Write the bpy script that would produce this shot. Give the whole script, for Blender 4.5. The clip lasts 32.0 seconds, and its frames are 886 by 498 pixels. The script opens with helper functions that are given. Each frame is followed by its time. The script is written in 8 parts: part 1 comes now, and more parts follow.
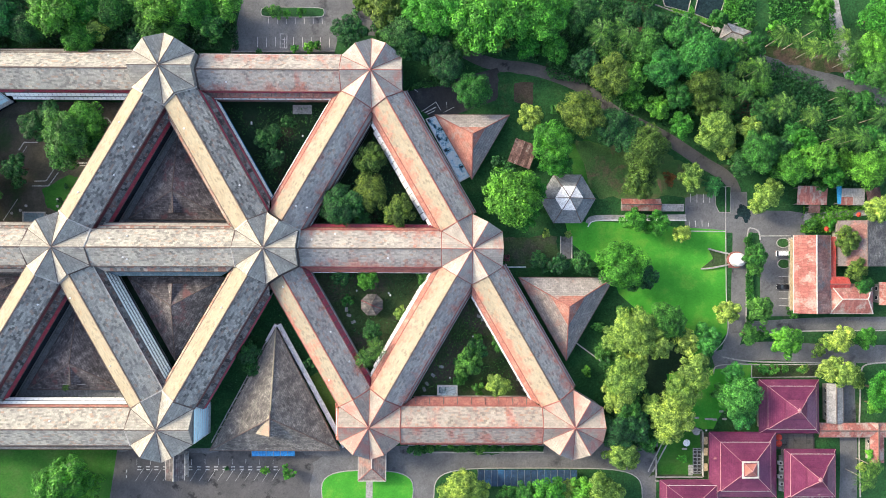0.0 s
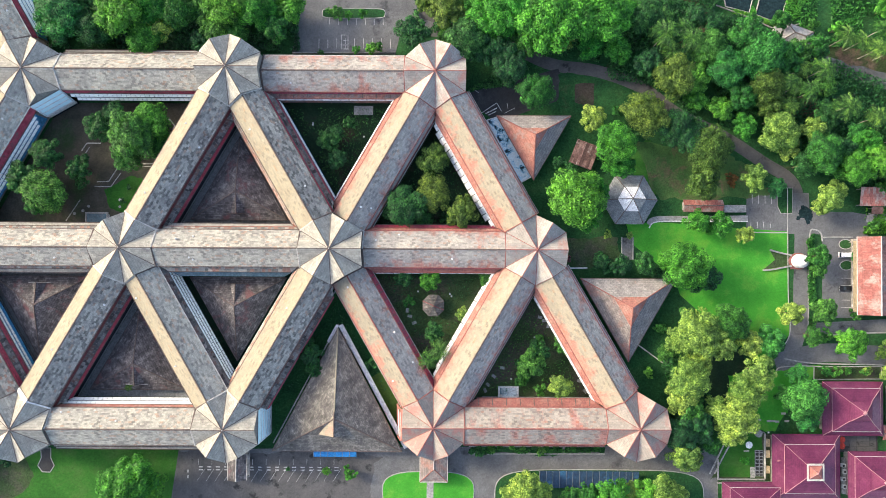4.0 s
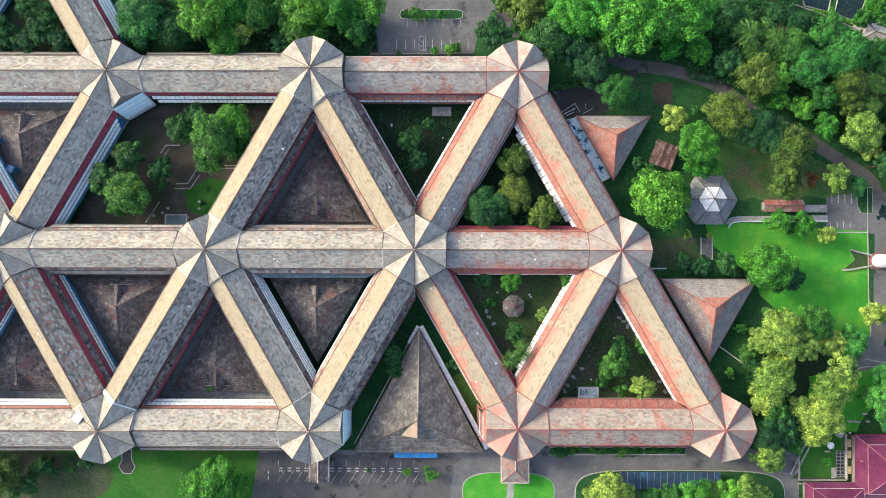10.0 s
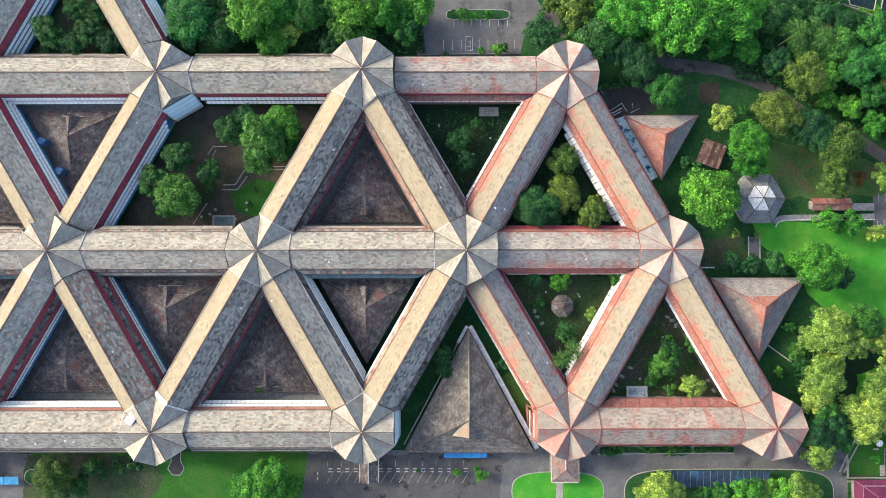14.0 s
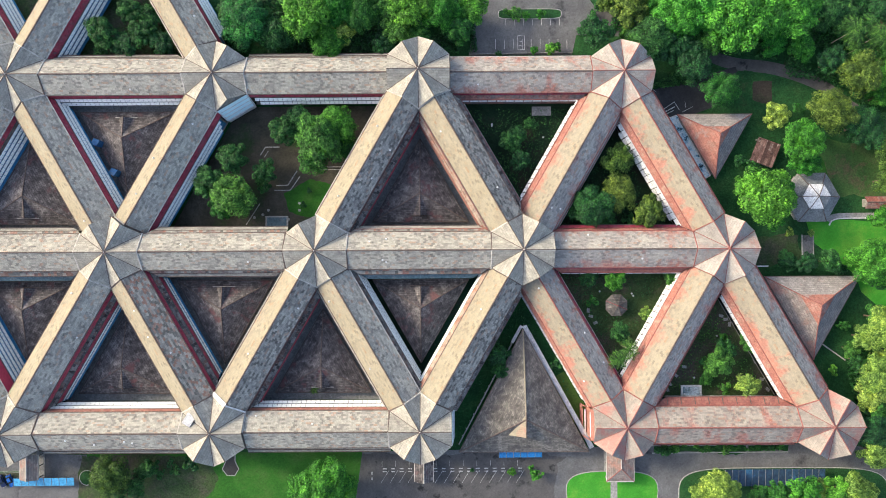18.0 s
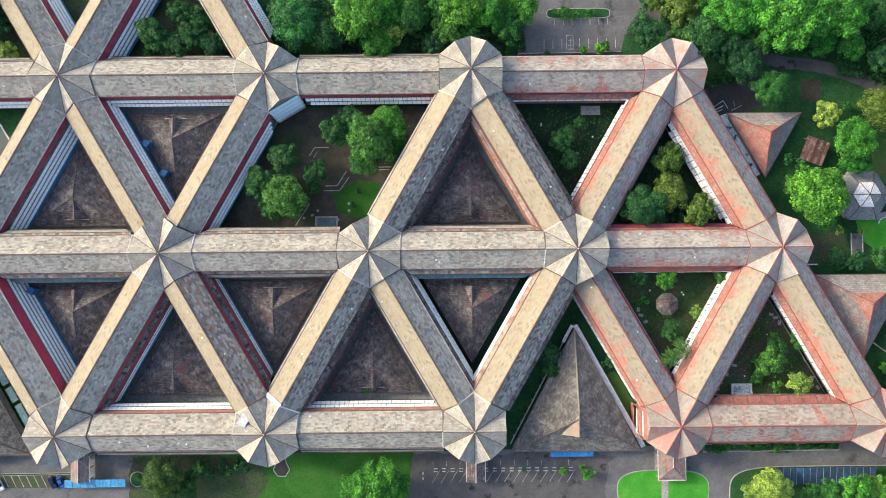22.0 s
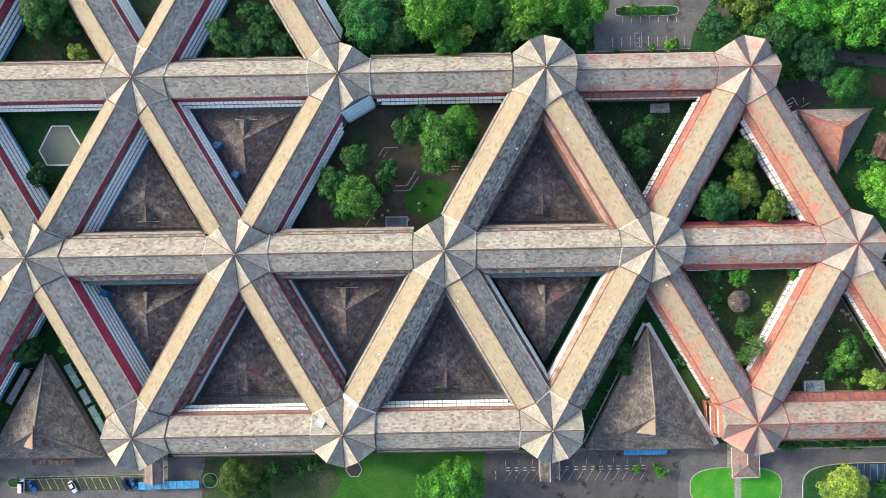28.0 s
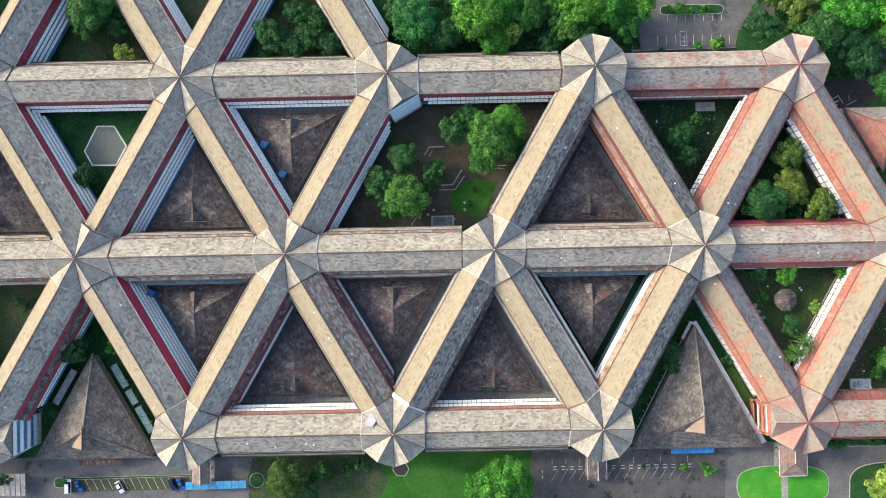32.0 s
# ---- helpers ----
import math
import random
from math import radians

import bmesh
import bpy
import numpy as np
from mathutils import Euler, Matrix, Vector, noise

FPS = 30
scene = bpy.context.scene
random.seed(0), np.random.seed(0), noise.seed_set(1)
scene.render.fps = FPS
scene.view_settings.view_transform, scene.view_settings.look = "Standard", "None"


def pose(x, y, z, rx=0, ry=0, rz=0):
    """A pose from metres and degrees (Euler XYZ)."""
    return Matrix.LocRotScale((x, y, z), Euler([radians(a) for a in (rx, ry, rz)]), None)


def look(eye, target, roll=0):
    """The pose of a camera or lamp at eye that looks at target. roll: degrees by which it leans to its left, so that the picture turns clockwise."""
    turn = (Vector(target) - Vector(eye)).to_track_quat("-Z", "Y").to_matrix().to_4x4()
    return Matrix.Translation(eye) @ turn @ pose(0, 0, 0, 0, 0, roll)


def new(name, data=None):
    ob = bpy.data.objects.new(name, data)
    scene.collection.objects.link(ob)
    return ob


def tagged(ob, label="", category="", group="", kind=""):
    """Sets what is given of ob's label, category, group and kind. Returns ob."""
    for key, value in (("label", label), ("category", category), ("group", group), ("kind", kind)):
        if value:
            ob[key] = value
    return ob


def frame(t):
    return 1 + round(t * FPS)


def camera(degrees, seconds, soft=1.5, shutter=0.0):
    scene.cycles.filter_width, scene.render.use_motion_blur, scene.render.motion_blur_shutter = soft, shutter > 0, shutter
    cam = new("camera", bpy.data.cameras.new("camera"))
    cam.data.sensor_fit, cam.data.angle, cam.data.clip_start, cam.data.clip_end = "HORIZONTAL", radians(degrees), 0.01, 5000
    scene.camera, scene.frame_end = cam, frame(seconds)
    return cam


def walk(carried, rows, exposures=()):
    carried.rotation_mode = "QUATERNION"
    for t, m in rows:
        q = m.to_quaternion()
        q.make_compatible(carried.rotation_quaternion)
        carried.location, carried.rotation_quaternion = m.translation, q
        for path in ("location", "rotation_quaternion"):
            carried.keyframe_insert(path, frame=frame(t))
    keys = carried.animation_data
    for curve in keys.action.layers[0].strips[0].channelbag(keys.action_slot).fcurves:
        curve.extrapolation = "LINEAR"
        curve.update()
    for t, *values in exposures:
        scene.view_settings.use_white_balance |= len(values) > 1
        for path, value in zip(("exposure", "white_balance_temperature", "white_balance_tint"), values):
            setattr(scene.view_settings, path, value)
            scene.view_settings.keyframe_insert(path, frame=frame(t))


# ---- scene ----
cam = camera(73.0, 32.0, soft=0.5)
# seconds, eye, turn in degrees about x, y and z (all zero: straight down)
PATH = [
    (0.0, -11.62, -3.03, 213.56, 0.836, -0.480, 0.233),
    (1.0, -16.55, -3.53, 213.62, 0.989, -0.315, 0.240),
    (2.0, -21.79, -3.31, 213.54, 0.957, -0.222, 0.315),
    (3.0, -26.88, -3.25, 213.43, 0.948, -0.147, 0.337),
    (4.0, -31.83, -3.38, 213.37, 0.986, -0.088, 0.324),
    (5.0, -36.68, -3.54, 213.39, 1.032, -0.034, 0.304),
    (6.0, -41.39, -3.59, 213.41, 1.055, 0.028, 0.289),
    (7.0, -45.94, -3.52, 213.41, 1.046, 0.097, 0.275),
    (8.0, -50.33, -3.37, 213.38, 1.020, 0.159, 0.251),
    (9.0, -54.61, -3.24, 213.35, 0.995, 0.197, 0.211),
    (10.0, -58.85, -3.16, 213.35, 0.984, 0.201, 0.155),
    (11.0, -63.12, -3.15, 213.38, 0.989, 0.172, 0.088),
    (12.0, -67.47, -3.17, 213.43, 0.999, 0.126, 0.018),
    (13.0, -71.93, -3.18, 213.48, 1.003, 0.083, -0.051),
    (14.0, -76.49, -3.13, 213.51, 0.989, 0.061, -0.115),
    (15.0, -81.11, -3.02, 213.52, 0.957, 0.066, -0.175),
    (16.0, -85.76, -2.86, 213.51, 0.912, 0.094, -0.232),
    (17.0, -90.42, -2.69, 213.50, 0.869, 0.130, -0.289),
    (18.0, -95.07, -2.56, 213.51, 0.838, 0.157, -0.348),
    (19.0, -99.68, -2.50, 213.54, 0.827, 0.162, -0.407),
    (20.0, -104.24, -2.50, 213.57, 0.834, 0.144, -0.469),
    (21.0, -108.72, -2.53, 213.59, 0.849, 0.111, -0.530),
    (22.0, -113.11, -2.57, 213.59, 0.861, 0.080, -0.594),
    (23.0, -117.39, -2.56, 213.55, 0.858, 0.067, -0.662),
    (24.0, -121.56, -2.50, 213.50, 0.840, 0.078, -0.735),
    (25.0, -125.64, -2.38, 213.47, 0.812, 0.110, -0.814),
    (26.0, -129.69, -2.26, 213.47, 0.786, 0.146, -0.895),
    (27.0, -133.75, -2.16, 213.51, 0.771, 0.171, -0.974),
    (28.0, -137.86, -2.10, 213.55, 0.764, 0.177, -1.045),
    (29.0, -142.01, -2.05, 213.56, 0.752, 0.173, -1.110),
    (30.0, -146.16, -1.98, 213.55, 0.727, 0.173, -1.178),
    (31.0, -150.26, -1.93, 213.61, 0.716, 0.175, -1.239),
    (32.0, -154.33, -2.12, 213.57, 0.782, 0.156, -1.204),
]
walk(cam, [(t, pose(x, y, z, rx, ry, rz)) for t, x, y, z, rx, ry, rz in PATH],
     exposures=[(0.0, 0.95), (8.0, 0.82), (18.0, 0.67), (32.0, 0.59)])


# ---------------------------------------------------------------- light
SUN_FROM = Vector((-0.86, 0.32, 0.425)).normalized()
world = bpy.data.worlds.new("morning_sky")
world.use_nodes = True
scene.world = world
sky = world.node_tree.nodes.new("ShaderNodeTexSky")
sky.sky_type, sky.sun_disc = "NISHITA", False
sky.sun_elevation = math.asin(SUN_FROM.z)
sky.sun_rotation = math.atan2(SUN_FROM.x, SUN_FROM.y)
sky.air_density, sky.dust_density = 0.75, 2.8
sky.ozone_density = 0.2
backing = world.node_tree.nodes["Background"]
backing.inputs["Strength"].default_value = 0.238
world.node_tree.links.new(sky.outputs["Color"], backing.inputs["Color"])
sun = new("sun", bpy.data.lights.new("sun", "SUN"))
sun.data.energy, sun.data.angle, sun.data.color = 2.25, radians(10.0), (1.0, 0.87, 0.64)
sun.matrix_world = look(SUN_FROM * 400, (0, 0, 0))


# ---------------------------------------------------------------- materials
def ramp(nt, stops, fac):
    node = nt.nodes.new("ShaderNodeValToRGB")
    el = node.color_ramp.elements
    while len(el) < len(stops):
        el.new(0.5)
    for e, (p, c) in zip(el, stops):
        e.position, e.color = p, (*c, 1)
    nt.links.new(fac, node.inputs["Fac"])
    return node.outputs["Color"]


def mixed(nt, mode, fac, a, b):
    node = nt.nodes.new("ShaderNodeMix")
    node.data_type, node.blend_type = "RGBA", mode
    for i, v in ((0, fac), (6, a), (7, b)):
        if isinstance(v, (int, float)):
            node.inputs[i].default_value = v
        elif isinstance(v, tuple):
            node.inputs[i].default_value = (*v, 1)
        else:
            nt.links.new(v, node.inputs[i])
    return node.outputs[2]


def noise_at(nt, scale, detail=4.0, rough=0.6, stretch=None):
    tex = nt.nodes.new("ShaderNodeTexNoise")
    tex.inputs["Scale"].default_value, tex.inputs["Detail"].default_value = scale, detail
    tex.inputs["Roughness"].default_value = rough
    co = nt.nodes.new("ShaderNodeTexCoord").outputs["Object"]
    shift = nt.nodes.new("ShaderNodeVectorMath")
    shift.operation = "MULTIPLY_ADD"
    nt.links.new(nt.nodes.new("ShaderNodeObjectInfo").outputs["Random"], shift.inputs[0])
    shift.inputs[1].default_value = (173.0, 91.0, 37.0)
    nt.links.new(co, shift.inputs[2])
    co = shift.outputs["Vector"]
    if stretch:
        mp = nt.nodes.new("ShaderNodeMapping")
        mp.inputs["Scale"].default_value = stretch
        nt.links.new(co, mp.inputs["Vector"])
        co = mp.outputs["Vector"]
    nt.links.new(co, tex.inputs["Vector"])
    return tex.outputs["Fac"]


def surface(name, stops, scale=0.5, rough=0.8, bump=0.3, fine=6.0, stain=None, stain_scale=0.12, stain_at=(0.5, 0.62),
            bricks=None, metal=0.0, vary=0.0, stretch=None, marks=None, grit=0.75, pieces=0.0, mottle=0.8, stain_stretch=None, eave=0.0, odd=0.0):
    """A procedural surface: a ramp over coarse noise, fine grain, stains with their own edge, laid pieces and bump."""
    m = bpy.data.materials.new(name)
    m.use_nodes = True
    nt = m.node_tree
    bs = nt.nodes["Principled BSDF"]
    bs.inputs["Roughness"].default_value, bs.inputs["Metallic"].default_value = rough, metal
    bs.inputs["Specular IOR Level"].default_value = 0.25
    col = ramp(nt, stops, noise_at(nt, scale, 6, 0.65, stretch))
    grain = noise_at(nt, fine, 3, 0.6)
    height = grain
    if bricks:
        w, h, mortar, spread = bricks
        br = nt.nodes.new("ShaderNodeTexBrick")
        br.inputs["Scale"].default_value = 1.0
        br.inputs["Brick Width"].default_value, br.inputs["Row Height"].default_value = w, h
        br.inputs["Mortar Size"].default_value, br.inputs["Mortar Smooth"].default_value = mortar, 0.3
        lo, hi = 1 - spread, 1 + spread * 0.6
        br.inputs["Color1"].default_value, br.inputs["Color2"].default_value = (lo, lo, lo, 1), (hi, hi * 0.99, hi * 0.97, 1)
        br.inputs["Mortar"].default_value = (lo * 0.8, lo * 0.8, lo * 0.8, 1)
        nt.links.new(nt.nodes.new("ShaderNodeTexCoord").outputs["Object"], br.inputs["Vector"])
        col = mixed(nt, "MULTIPLY", 1.0, col, br.outputs["Color"])
    if stain:
        patch = nt.nodes.new("ShaderNodeMapRange")
        patch.inputs[1].default_value, patch.inputs[2].default_value = stain_at
        lay = noise_at(nt, stain_scale, 7, 0.68, stain_stretch)
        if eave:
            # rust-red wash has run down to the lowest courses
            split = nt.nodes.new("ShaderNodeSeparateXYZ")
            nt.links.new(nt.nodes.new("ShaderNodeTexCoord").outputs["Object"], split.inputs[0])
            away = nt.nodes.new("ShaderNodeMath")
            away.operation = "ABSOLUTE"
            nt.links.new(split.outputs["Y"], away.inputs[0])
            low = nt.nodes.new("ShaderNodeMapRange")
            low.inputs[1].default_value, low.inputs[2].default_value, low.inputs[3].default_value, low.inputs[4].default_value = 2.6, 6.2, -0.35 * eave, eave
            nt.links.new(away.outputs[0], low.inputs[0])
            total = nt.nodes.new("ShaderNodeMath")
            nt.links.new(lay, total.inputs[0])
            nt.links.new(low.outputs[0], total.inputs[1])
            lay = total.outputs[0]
        nt.links.new(lay, patch.inputs[0])
        col = mixed(nt, "MIX", patch.outputs[0], col, stain)
    if marks:
        spots = nt.nodes.new("ShaderNodeMapRange")
        spots.inputs[1].default_value, spots.inputs[2].default_value = 0.64, 0.76
        nt.links.new(noise_at(nt, 0.9, 5, 0.75), spots.inputs[0])
        col = mixed(nt, "MIX", spots.outputs[0], col, marks)
    col = mixed(nt, "MULTIPLY", grit, col, ramp(nt, [(0.3, (0.45, 0.45, 0.45)), (0.7, (1.45, 1.45, 1.45))], grain))
    col = mixed(nt, "MULTIPLY", grit * mottle, col, ramp(nt, [(0.32, (0.5, 0.5, 0.5)), (0.68, (1.4, 1.4, 1.4))], noise_at(nt, 1.3, 4, 0.7)))
    if pieces:
        geo = nt.nodes.new("ShaderNodeNewGeometry")
        lo, hi = 1 - pieces, 1 + pieces * 0.7
        tone = ramp(nt, [(0.0, (lo * 0.8,) * 3), (0.15, (lo, lo, lo * 1.02)), (0.5, (1.0, 1.0, 1.0)), (0.88 - odd, (hi, hi * 0.99, hi * 0.96)), (0.96 - odd, (1.0, 0.78 - odd, 0.7 - odd))], geo.outputs["Random Per Island"])
        col = mixed(nt, "MULTIPLY", 1.0, col, tone)
    if vary:
        info = nt.nodes.new("ShaderNodeObjectInfo")
        col = mixed(nt, "MULTIPLY", 1.0, col, ramp(nt, [(0.0, (1 - vary,) * 3), (1.0, (1 + vary,) * 3)], info.outputs["Random"]))
    nt.links.new(col, bs.inputs["Base Color"])
    if bump:
        bp = nt.nodes.new("ShaderNodeBump")
        bp.inputs["Strength"].default_value, bp.inputs["Distance"].default_value = bump, 0.12
        nt.links.new(height, bp.inputs["Height"])
        nt.links.new(bp.outputs["Normal"], bs.inputs["Normal"])
    return m


def foliage(name, dark, light, gloss=0.55):
    m = bpy.data.materials.new(name)
    m.use_nodes = True
    nt = m.node_tree
    bs = nt.nodes["Principled BSDF"]
    bs.inputs["Roughness"].default_value = gloss
    bs.inputs["Specular IOR Level"].default_value = 0.3
    geo = nt.nodes.new("ShaderNodeNewGeometry")
    col = ramp(nt, [(0.0, tuple(a * 0.8 for a in dark)), (0.5, tuple(a * 0.55 + b * 0.4 for a, b in zip(dark, light))), (1.0, tuple(b * 1.05 for b in light))], geo.outputs["Random Per Island"])
    info = nt.nodes.new("ShaderNodeObjectInfo")
    hue = nt.nodes.new("ShaderNodeHueSaturation")
    swing = nt.nodes.new("ShaderNodeMapRange")
    swing.inputs[3].default_value, swing.inputs[4].default_value = 0.488, 0.522
    nt.links.new(info.outputs["Random"], swing.inputs[0])
    nt.links.new(swing.outputs[0], hue.inputs["Hue"])
    value = nt.nodes.new("ShaderNodeMapRange")
    value.inputs[3].default_value, value.inputs[4].default_value = 1.2, 0.8
    nt.links.new(info.outputs["Random"], value.inputs[0])
    nt.links.new(value.outputs[0], hue.inputs["Value"])
    nt.links.new(mixed(nt, "MULTIPLY", 0.8, col, ramp(nt, [(0.34, (0.36, 0.42, 0.48)), (0.5, (1.0, 1.0, 1.0)), (0.66, (1.9, 1.6, 1.25))], noise_at(nt, 0.42, 4))), hue.inputs["Color"])
    nt.links.new(hue.outputs["Color"], bs.inputs["Base Color"])
    tr = nt.nodes.new("ShaderNodeBsdfTranslucent")
    nt.links.new(hue.outputs["Color"], tr.inputs["Color"])
    mx = nt.nodes.new("ShaderNodeMixShader")
    mx.inputs[0].default_value = 0.24
    nt.links.new(bs.outputs[0], mx.inputs[1])
    nt.links.new(tr.outputs[0], mx.inputs[2])
    nt.links.new(mx.outputs[0], nt.nodes["Material Output"].inputs["Surface"])
    return m


ROOF_WEST = surface("weathered_roof_sheets", [(0.3, (0.298, 0.289, 0.255)), (0.5, (0.391, 0.379, 0.331)), (0.7, (0.480, 0.461, 0.392))], 0.16, 0.85, 0.35, 5,
                    stain=(0.20, 0.185, 0.175), stain_scale=0.35, stain_at=(0.56, 0.72), bricks=(1.5, 0.72, 0.04, 0.2), marks=(0.30, 0.15, 0.10), grit=0.5, mottle=0.5)
ROOF_WEST_TILES = surface("laid_weathered_roof_sheets", [(0.3, (0.298, 0.289, 0.255)), (0.5, (0.391, 0.379, 0.331)), (0.7, (0.480, 0.461, 0.392))], 0.16, 0.85, 0.35, 5,
                    stain=(0.20, 0.185, 0.175), stain_scale=0.35, stain_at=(0.56, 0.72), pieces=0.26, marks=(0.30, 0.15, 0.10), grit=0.6, mottle=0.5)
ROOF_DARK = surface("dark_roof_sheets", [(0.3, (0.225, 0.222, 0.205)), (0.5, (0.309, 0.302, 0.272)), (0.7, (0.405, 0.393, 0.347))], 0.16, 0.85, 0.35, 5,
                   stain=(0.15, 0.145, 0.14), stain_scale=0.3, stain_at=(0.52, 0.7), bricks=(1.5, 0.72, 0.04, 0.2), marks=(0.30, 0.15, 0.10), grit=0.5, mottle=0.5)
ROOF_DARK_TILES = surface("laid_dark_roof_sheets", [(0.3, (0.225, 0.222, 0.205)), (0.5, (0.309, 0.302, 0.272)), (0.7, (0.405, 0.393, 0.347))], 0.16, 0.85, 0.35, 5,
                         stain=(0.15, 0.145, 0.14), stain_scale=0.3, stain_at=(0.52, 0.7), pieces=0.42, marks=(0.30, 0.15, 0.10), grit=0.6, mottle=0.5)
ROOF_MOSAIC_TILES = surface("laid_patched_roof_sheets", [(0.3, (0.241, 0.233, 0.211)), (0.5, (0.323, 0.313, 0.277)), (0.7, (0.407, 0.387, 0.337))], 0.16, 0.85, 0.35, 5,
                            stain=(0.27, 0.16, 0.14), stain_scale=0.16, stain_at=(0.55, 0.66), pieces=0.42, odd=0.14, marks=(0.30, 0.15, 0.10), grit=0.5, mottle=0.5)
ROOF_EAST = surface("faded_red_roof_sheets", [(0.3, (0.287, 0.270, 0.250)), (0.5, (0.371, 0.348, 0.318)), (0.7, (0.451, 0.423, 0.371))], 0.13, 0.85, 0.35, 5,
                    stain=(0.40, 0.20, 0.165), stain_scale=0.2, stain_at=(0.54, 0.70), bricks=(1.5, 0.72, 0.04, 0.14), marks=(0.24, 0.2, 0.18), grit=0.45, mottle=0.5, stain_stretch=(1.0, 0.45, 1.0))
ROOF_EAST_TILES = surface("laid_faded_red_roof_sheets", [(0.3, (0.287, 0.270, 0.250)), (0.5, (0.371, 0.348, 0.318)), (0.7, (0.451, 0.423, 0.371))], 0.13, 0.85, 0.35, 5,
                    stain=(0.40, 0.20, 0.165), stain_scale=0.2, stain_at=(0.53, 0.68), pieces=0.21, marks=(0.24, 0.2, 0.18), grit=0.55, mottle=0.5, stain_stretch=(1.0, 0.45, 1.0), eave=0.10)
# east roof sheets for sun-facing slopes: sunlight is in the cream, the pink wash is stain
ROOF_EAST_SUNLIT = surface("sunlit_pink_roof_sheets", [(0.3, (0.291, 0.260, 0.194)), (0.6, (0.343, 0.306, 0.232)), (0.8, (0.318, 0.272, 0.207))], 0.2, 0.85, 0.3, 5,
                         stain=(0.44, 0.215, 0.16), stain_scale=0.22, stain_at=(0.55, 0.70), bricks=(1.5, 0.72, 0.04, 0.12), grit=0.35, mottle=0.35, stain_stretch=(1.0, 0.5, 1.0))
ROOF_EAST_SUNLIT_TILES = surface("laid_sunlit_pink_roof_sheets", [(0.3, (0.291, 0.260, 0.194)), (0.6, (0.343, 0.306, 0.232)), (0.8, (0.318, 0.272, 0.207))], 0.2, 0.85, 0.3, 5,
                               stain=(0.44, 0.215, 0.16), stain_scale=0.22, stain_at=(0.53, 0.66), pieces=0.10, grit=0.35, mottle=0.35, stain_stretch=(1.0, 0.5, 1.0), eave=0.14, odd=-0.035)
RUSTY = [(0.3, (0.255, 0.228, 0.205)), (0.5, (0.33, 0.298, 0.262)), (0.7, (0.385, 0.35, 0.305))]
ROOF_RUSTY = surface("rust_washed_roof_sheets", RUSTY, 0.15, 0.85, 0.35, 5, stain=(0.38, 0.20, 0.17), stain_scale=0.16, stain_stretch=(1.0, 0.45, 1.0), stain_at=(0.49, 0.62),
                     bricks=(1.5, 0.72, 0.04, 0.14), marks=(0.26, 0.2, 0.18), grit=0.45, mottle=0.5)
ROOF_RUSTY_TILES = surface("laid_rust_washed_roof_sheets", RUSTY, 0.15, 0.85, 0.35, 5, stain=(0.38, 0.20, 0.17), stain_scale=0.16, stain_stretch=(1.0, 0.45, 1.0), stain_at=(0.49, 0.62),
                           pieces=0.22, marks=(0.26, 0.2, 0.18), grit=0.45, mottle=0.5)
# west roof sheets for sun-facing slopes, the sunlit look put into their colour
ROOF_SUNLIT = surface("sunlit_cream_roof_sheets", [(0.3, (0.305, 0.266, 0.190)), (0.6, (0.353, 0.316, 0.232)), (0.8, (0.322, 0.280, 0.208))], 0.2, 0.85, 0.3, 5,
                    stain=(0.36, 0.25, 0.18), stain_scale=0.8, stain_at=(0.63, 0.72), bricks=(1.5, 0.72, 0.05, 0.18), grit=0.35, mottle=0.3)
ROOF_SUNLIT_TILES = surface("laid_sunlit_cream_roof_sheets", [(0.3, (0.305, 0.266, 0.190)), (0.6, (0.353, 0.316, 0.232)), (0.8, (0.322, 0.280, 0.208))], 0.2, 0.85, 0.3, 5,
                    stain=(0.36, 0.25, 0.18), stain_scale=0.8, stain_at=(0.63, 0.72), pieces=0.10, grit=0.35, mottle=0.3, odd=-0.035)
ROOF_BROWN = surface("dark_plum_brown_shingles", [(0.3, (0.087, 0.078, 0.079)), (0.5, (0.148, 0.135, 0.136)), (0.7, (0.287, 0.266, 0.258))], 0.5, 0.85, 0.4, 5, stretch=(1.0, 0.3, 1.0),
                     stain=(0.17, 0.085, 0.085), stain_scale=0.16, stain_at=(0.56, 0.66), bricks=(1.3, 0.62, 0.05, 0.45), marks=(0.24, 0.225, 0.22), grit=0.6)
ROOF_GREYRED = surface("grey_and_rust_shingles", [(0.3, (0.19, 0.165, 0.155)), (0.5, (0.27, 0.235, 0.215)), (0.7, (0.36, 0.315, 0.285))], 0.3, 0.85, 0.4, 5,
                       stain=(0.34, 0.18, 0.145), stain_scale=0.2, stain_at=(0.50, 0.66), bricks=(1.3, 0.65, 0.05, 0.24), grit=0.5)
ROOF_RED = surface("rust_red_shingles", [(0.3, (0.33, 0.135, 0.105)), (0.5, (0.40, 0.18, 0.14)), (0.7, (0.40, 0.25, 0.20))], 0.3, 0.85, 0.4, 5,
                   stain=(0.34, 0.28, 0.25), stain_scale=0.25, stain_at=(0.54, 0.68), bricks=(1.3, 0.65, 0.04, 0.16), grit=0.5)
ROOF_ASH = surface("pale_ash_grey_shingles", [(0.3, (0.26, 0.24, 0.225)), (0.5, (0.34, 0.315, 0.295)), (0.7, (0.41, 0.375, 0.345))], 0.3, 0.85, 0.4, 5,
                   stain=(0.36, 0.22, 0.18), stain_scale=0.2, stain_at=(0.58, 0.74), bricks=(1.3, 0.65, 0.05, 0.2), grit=0.5)
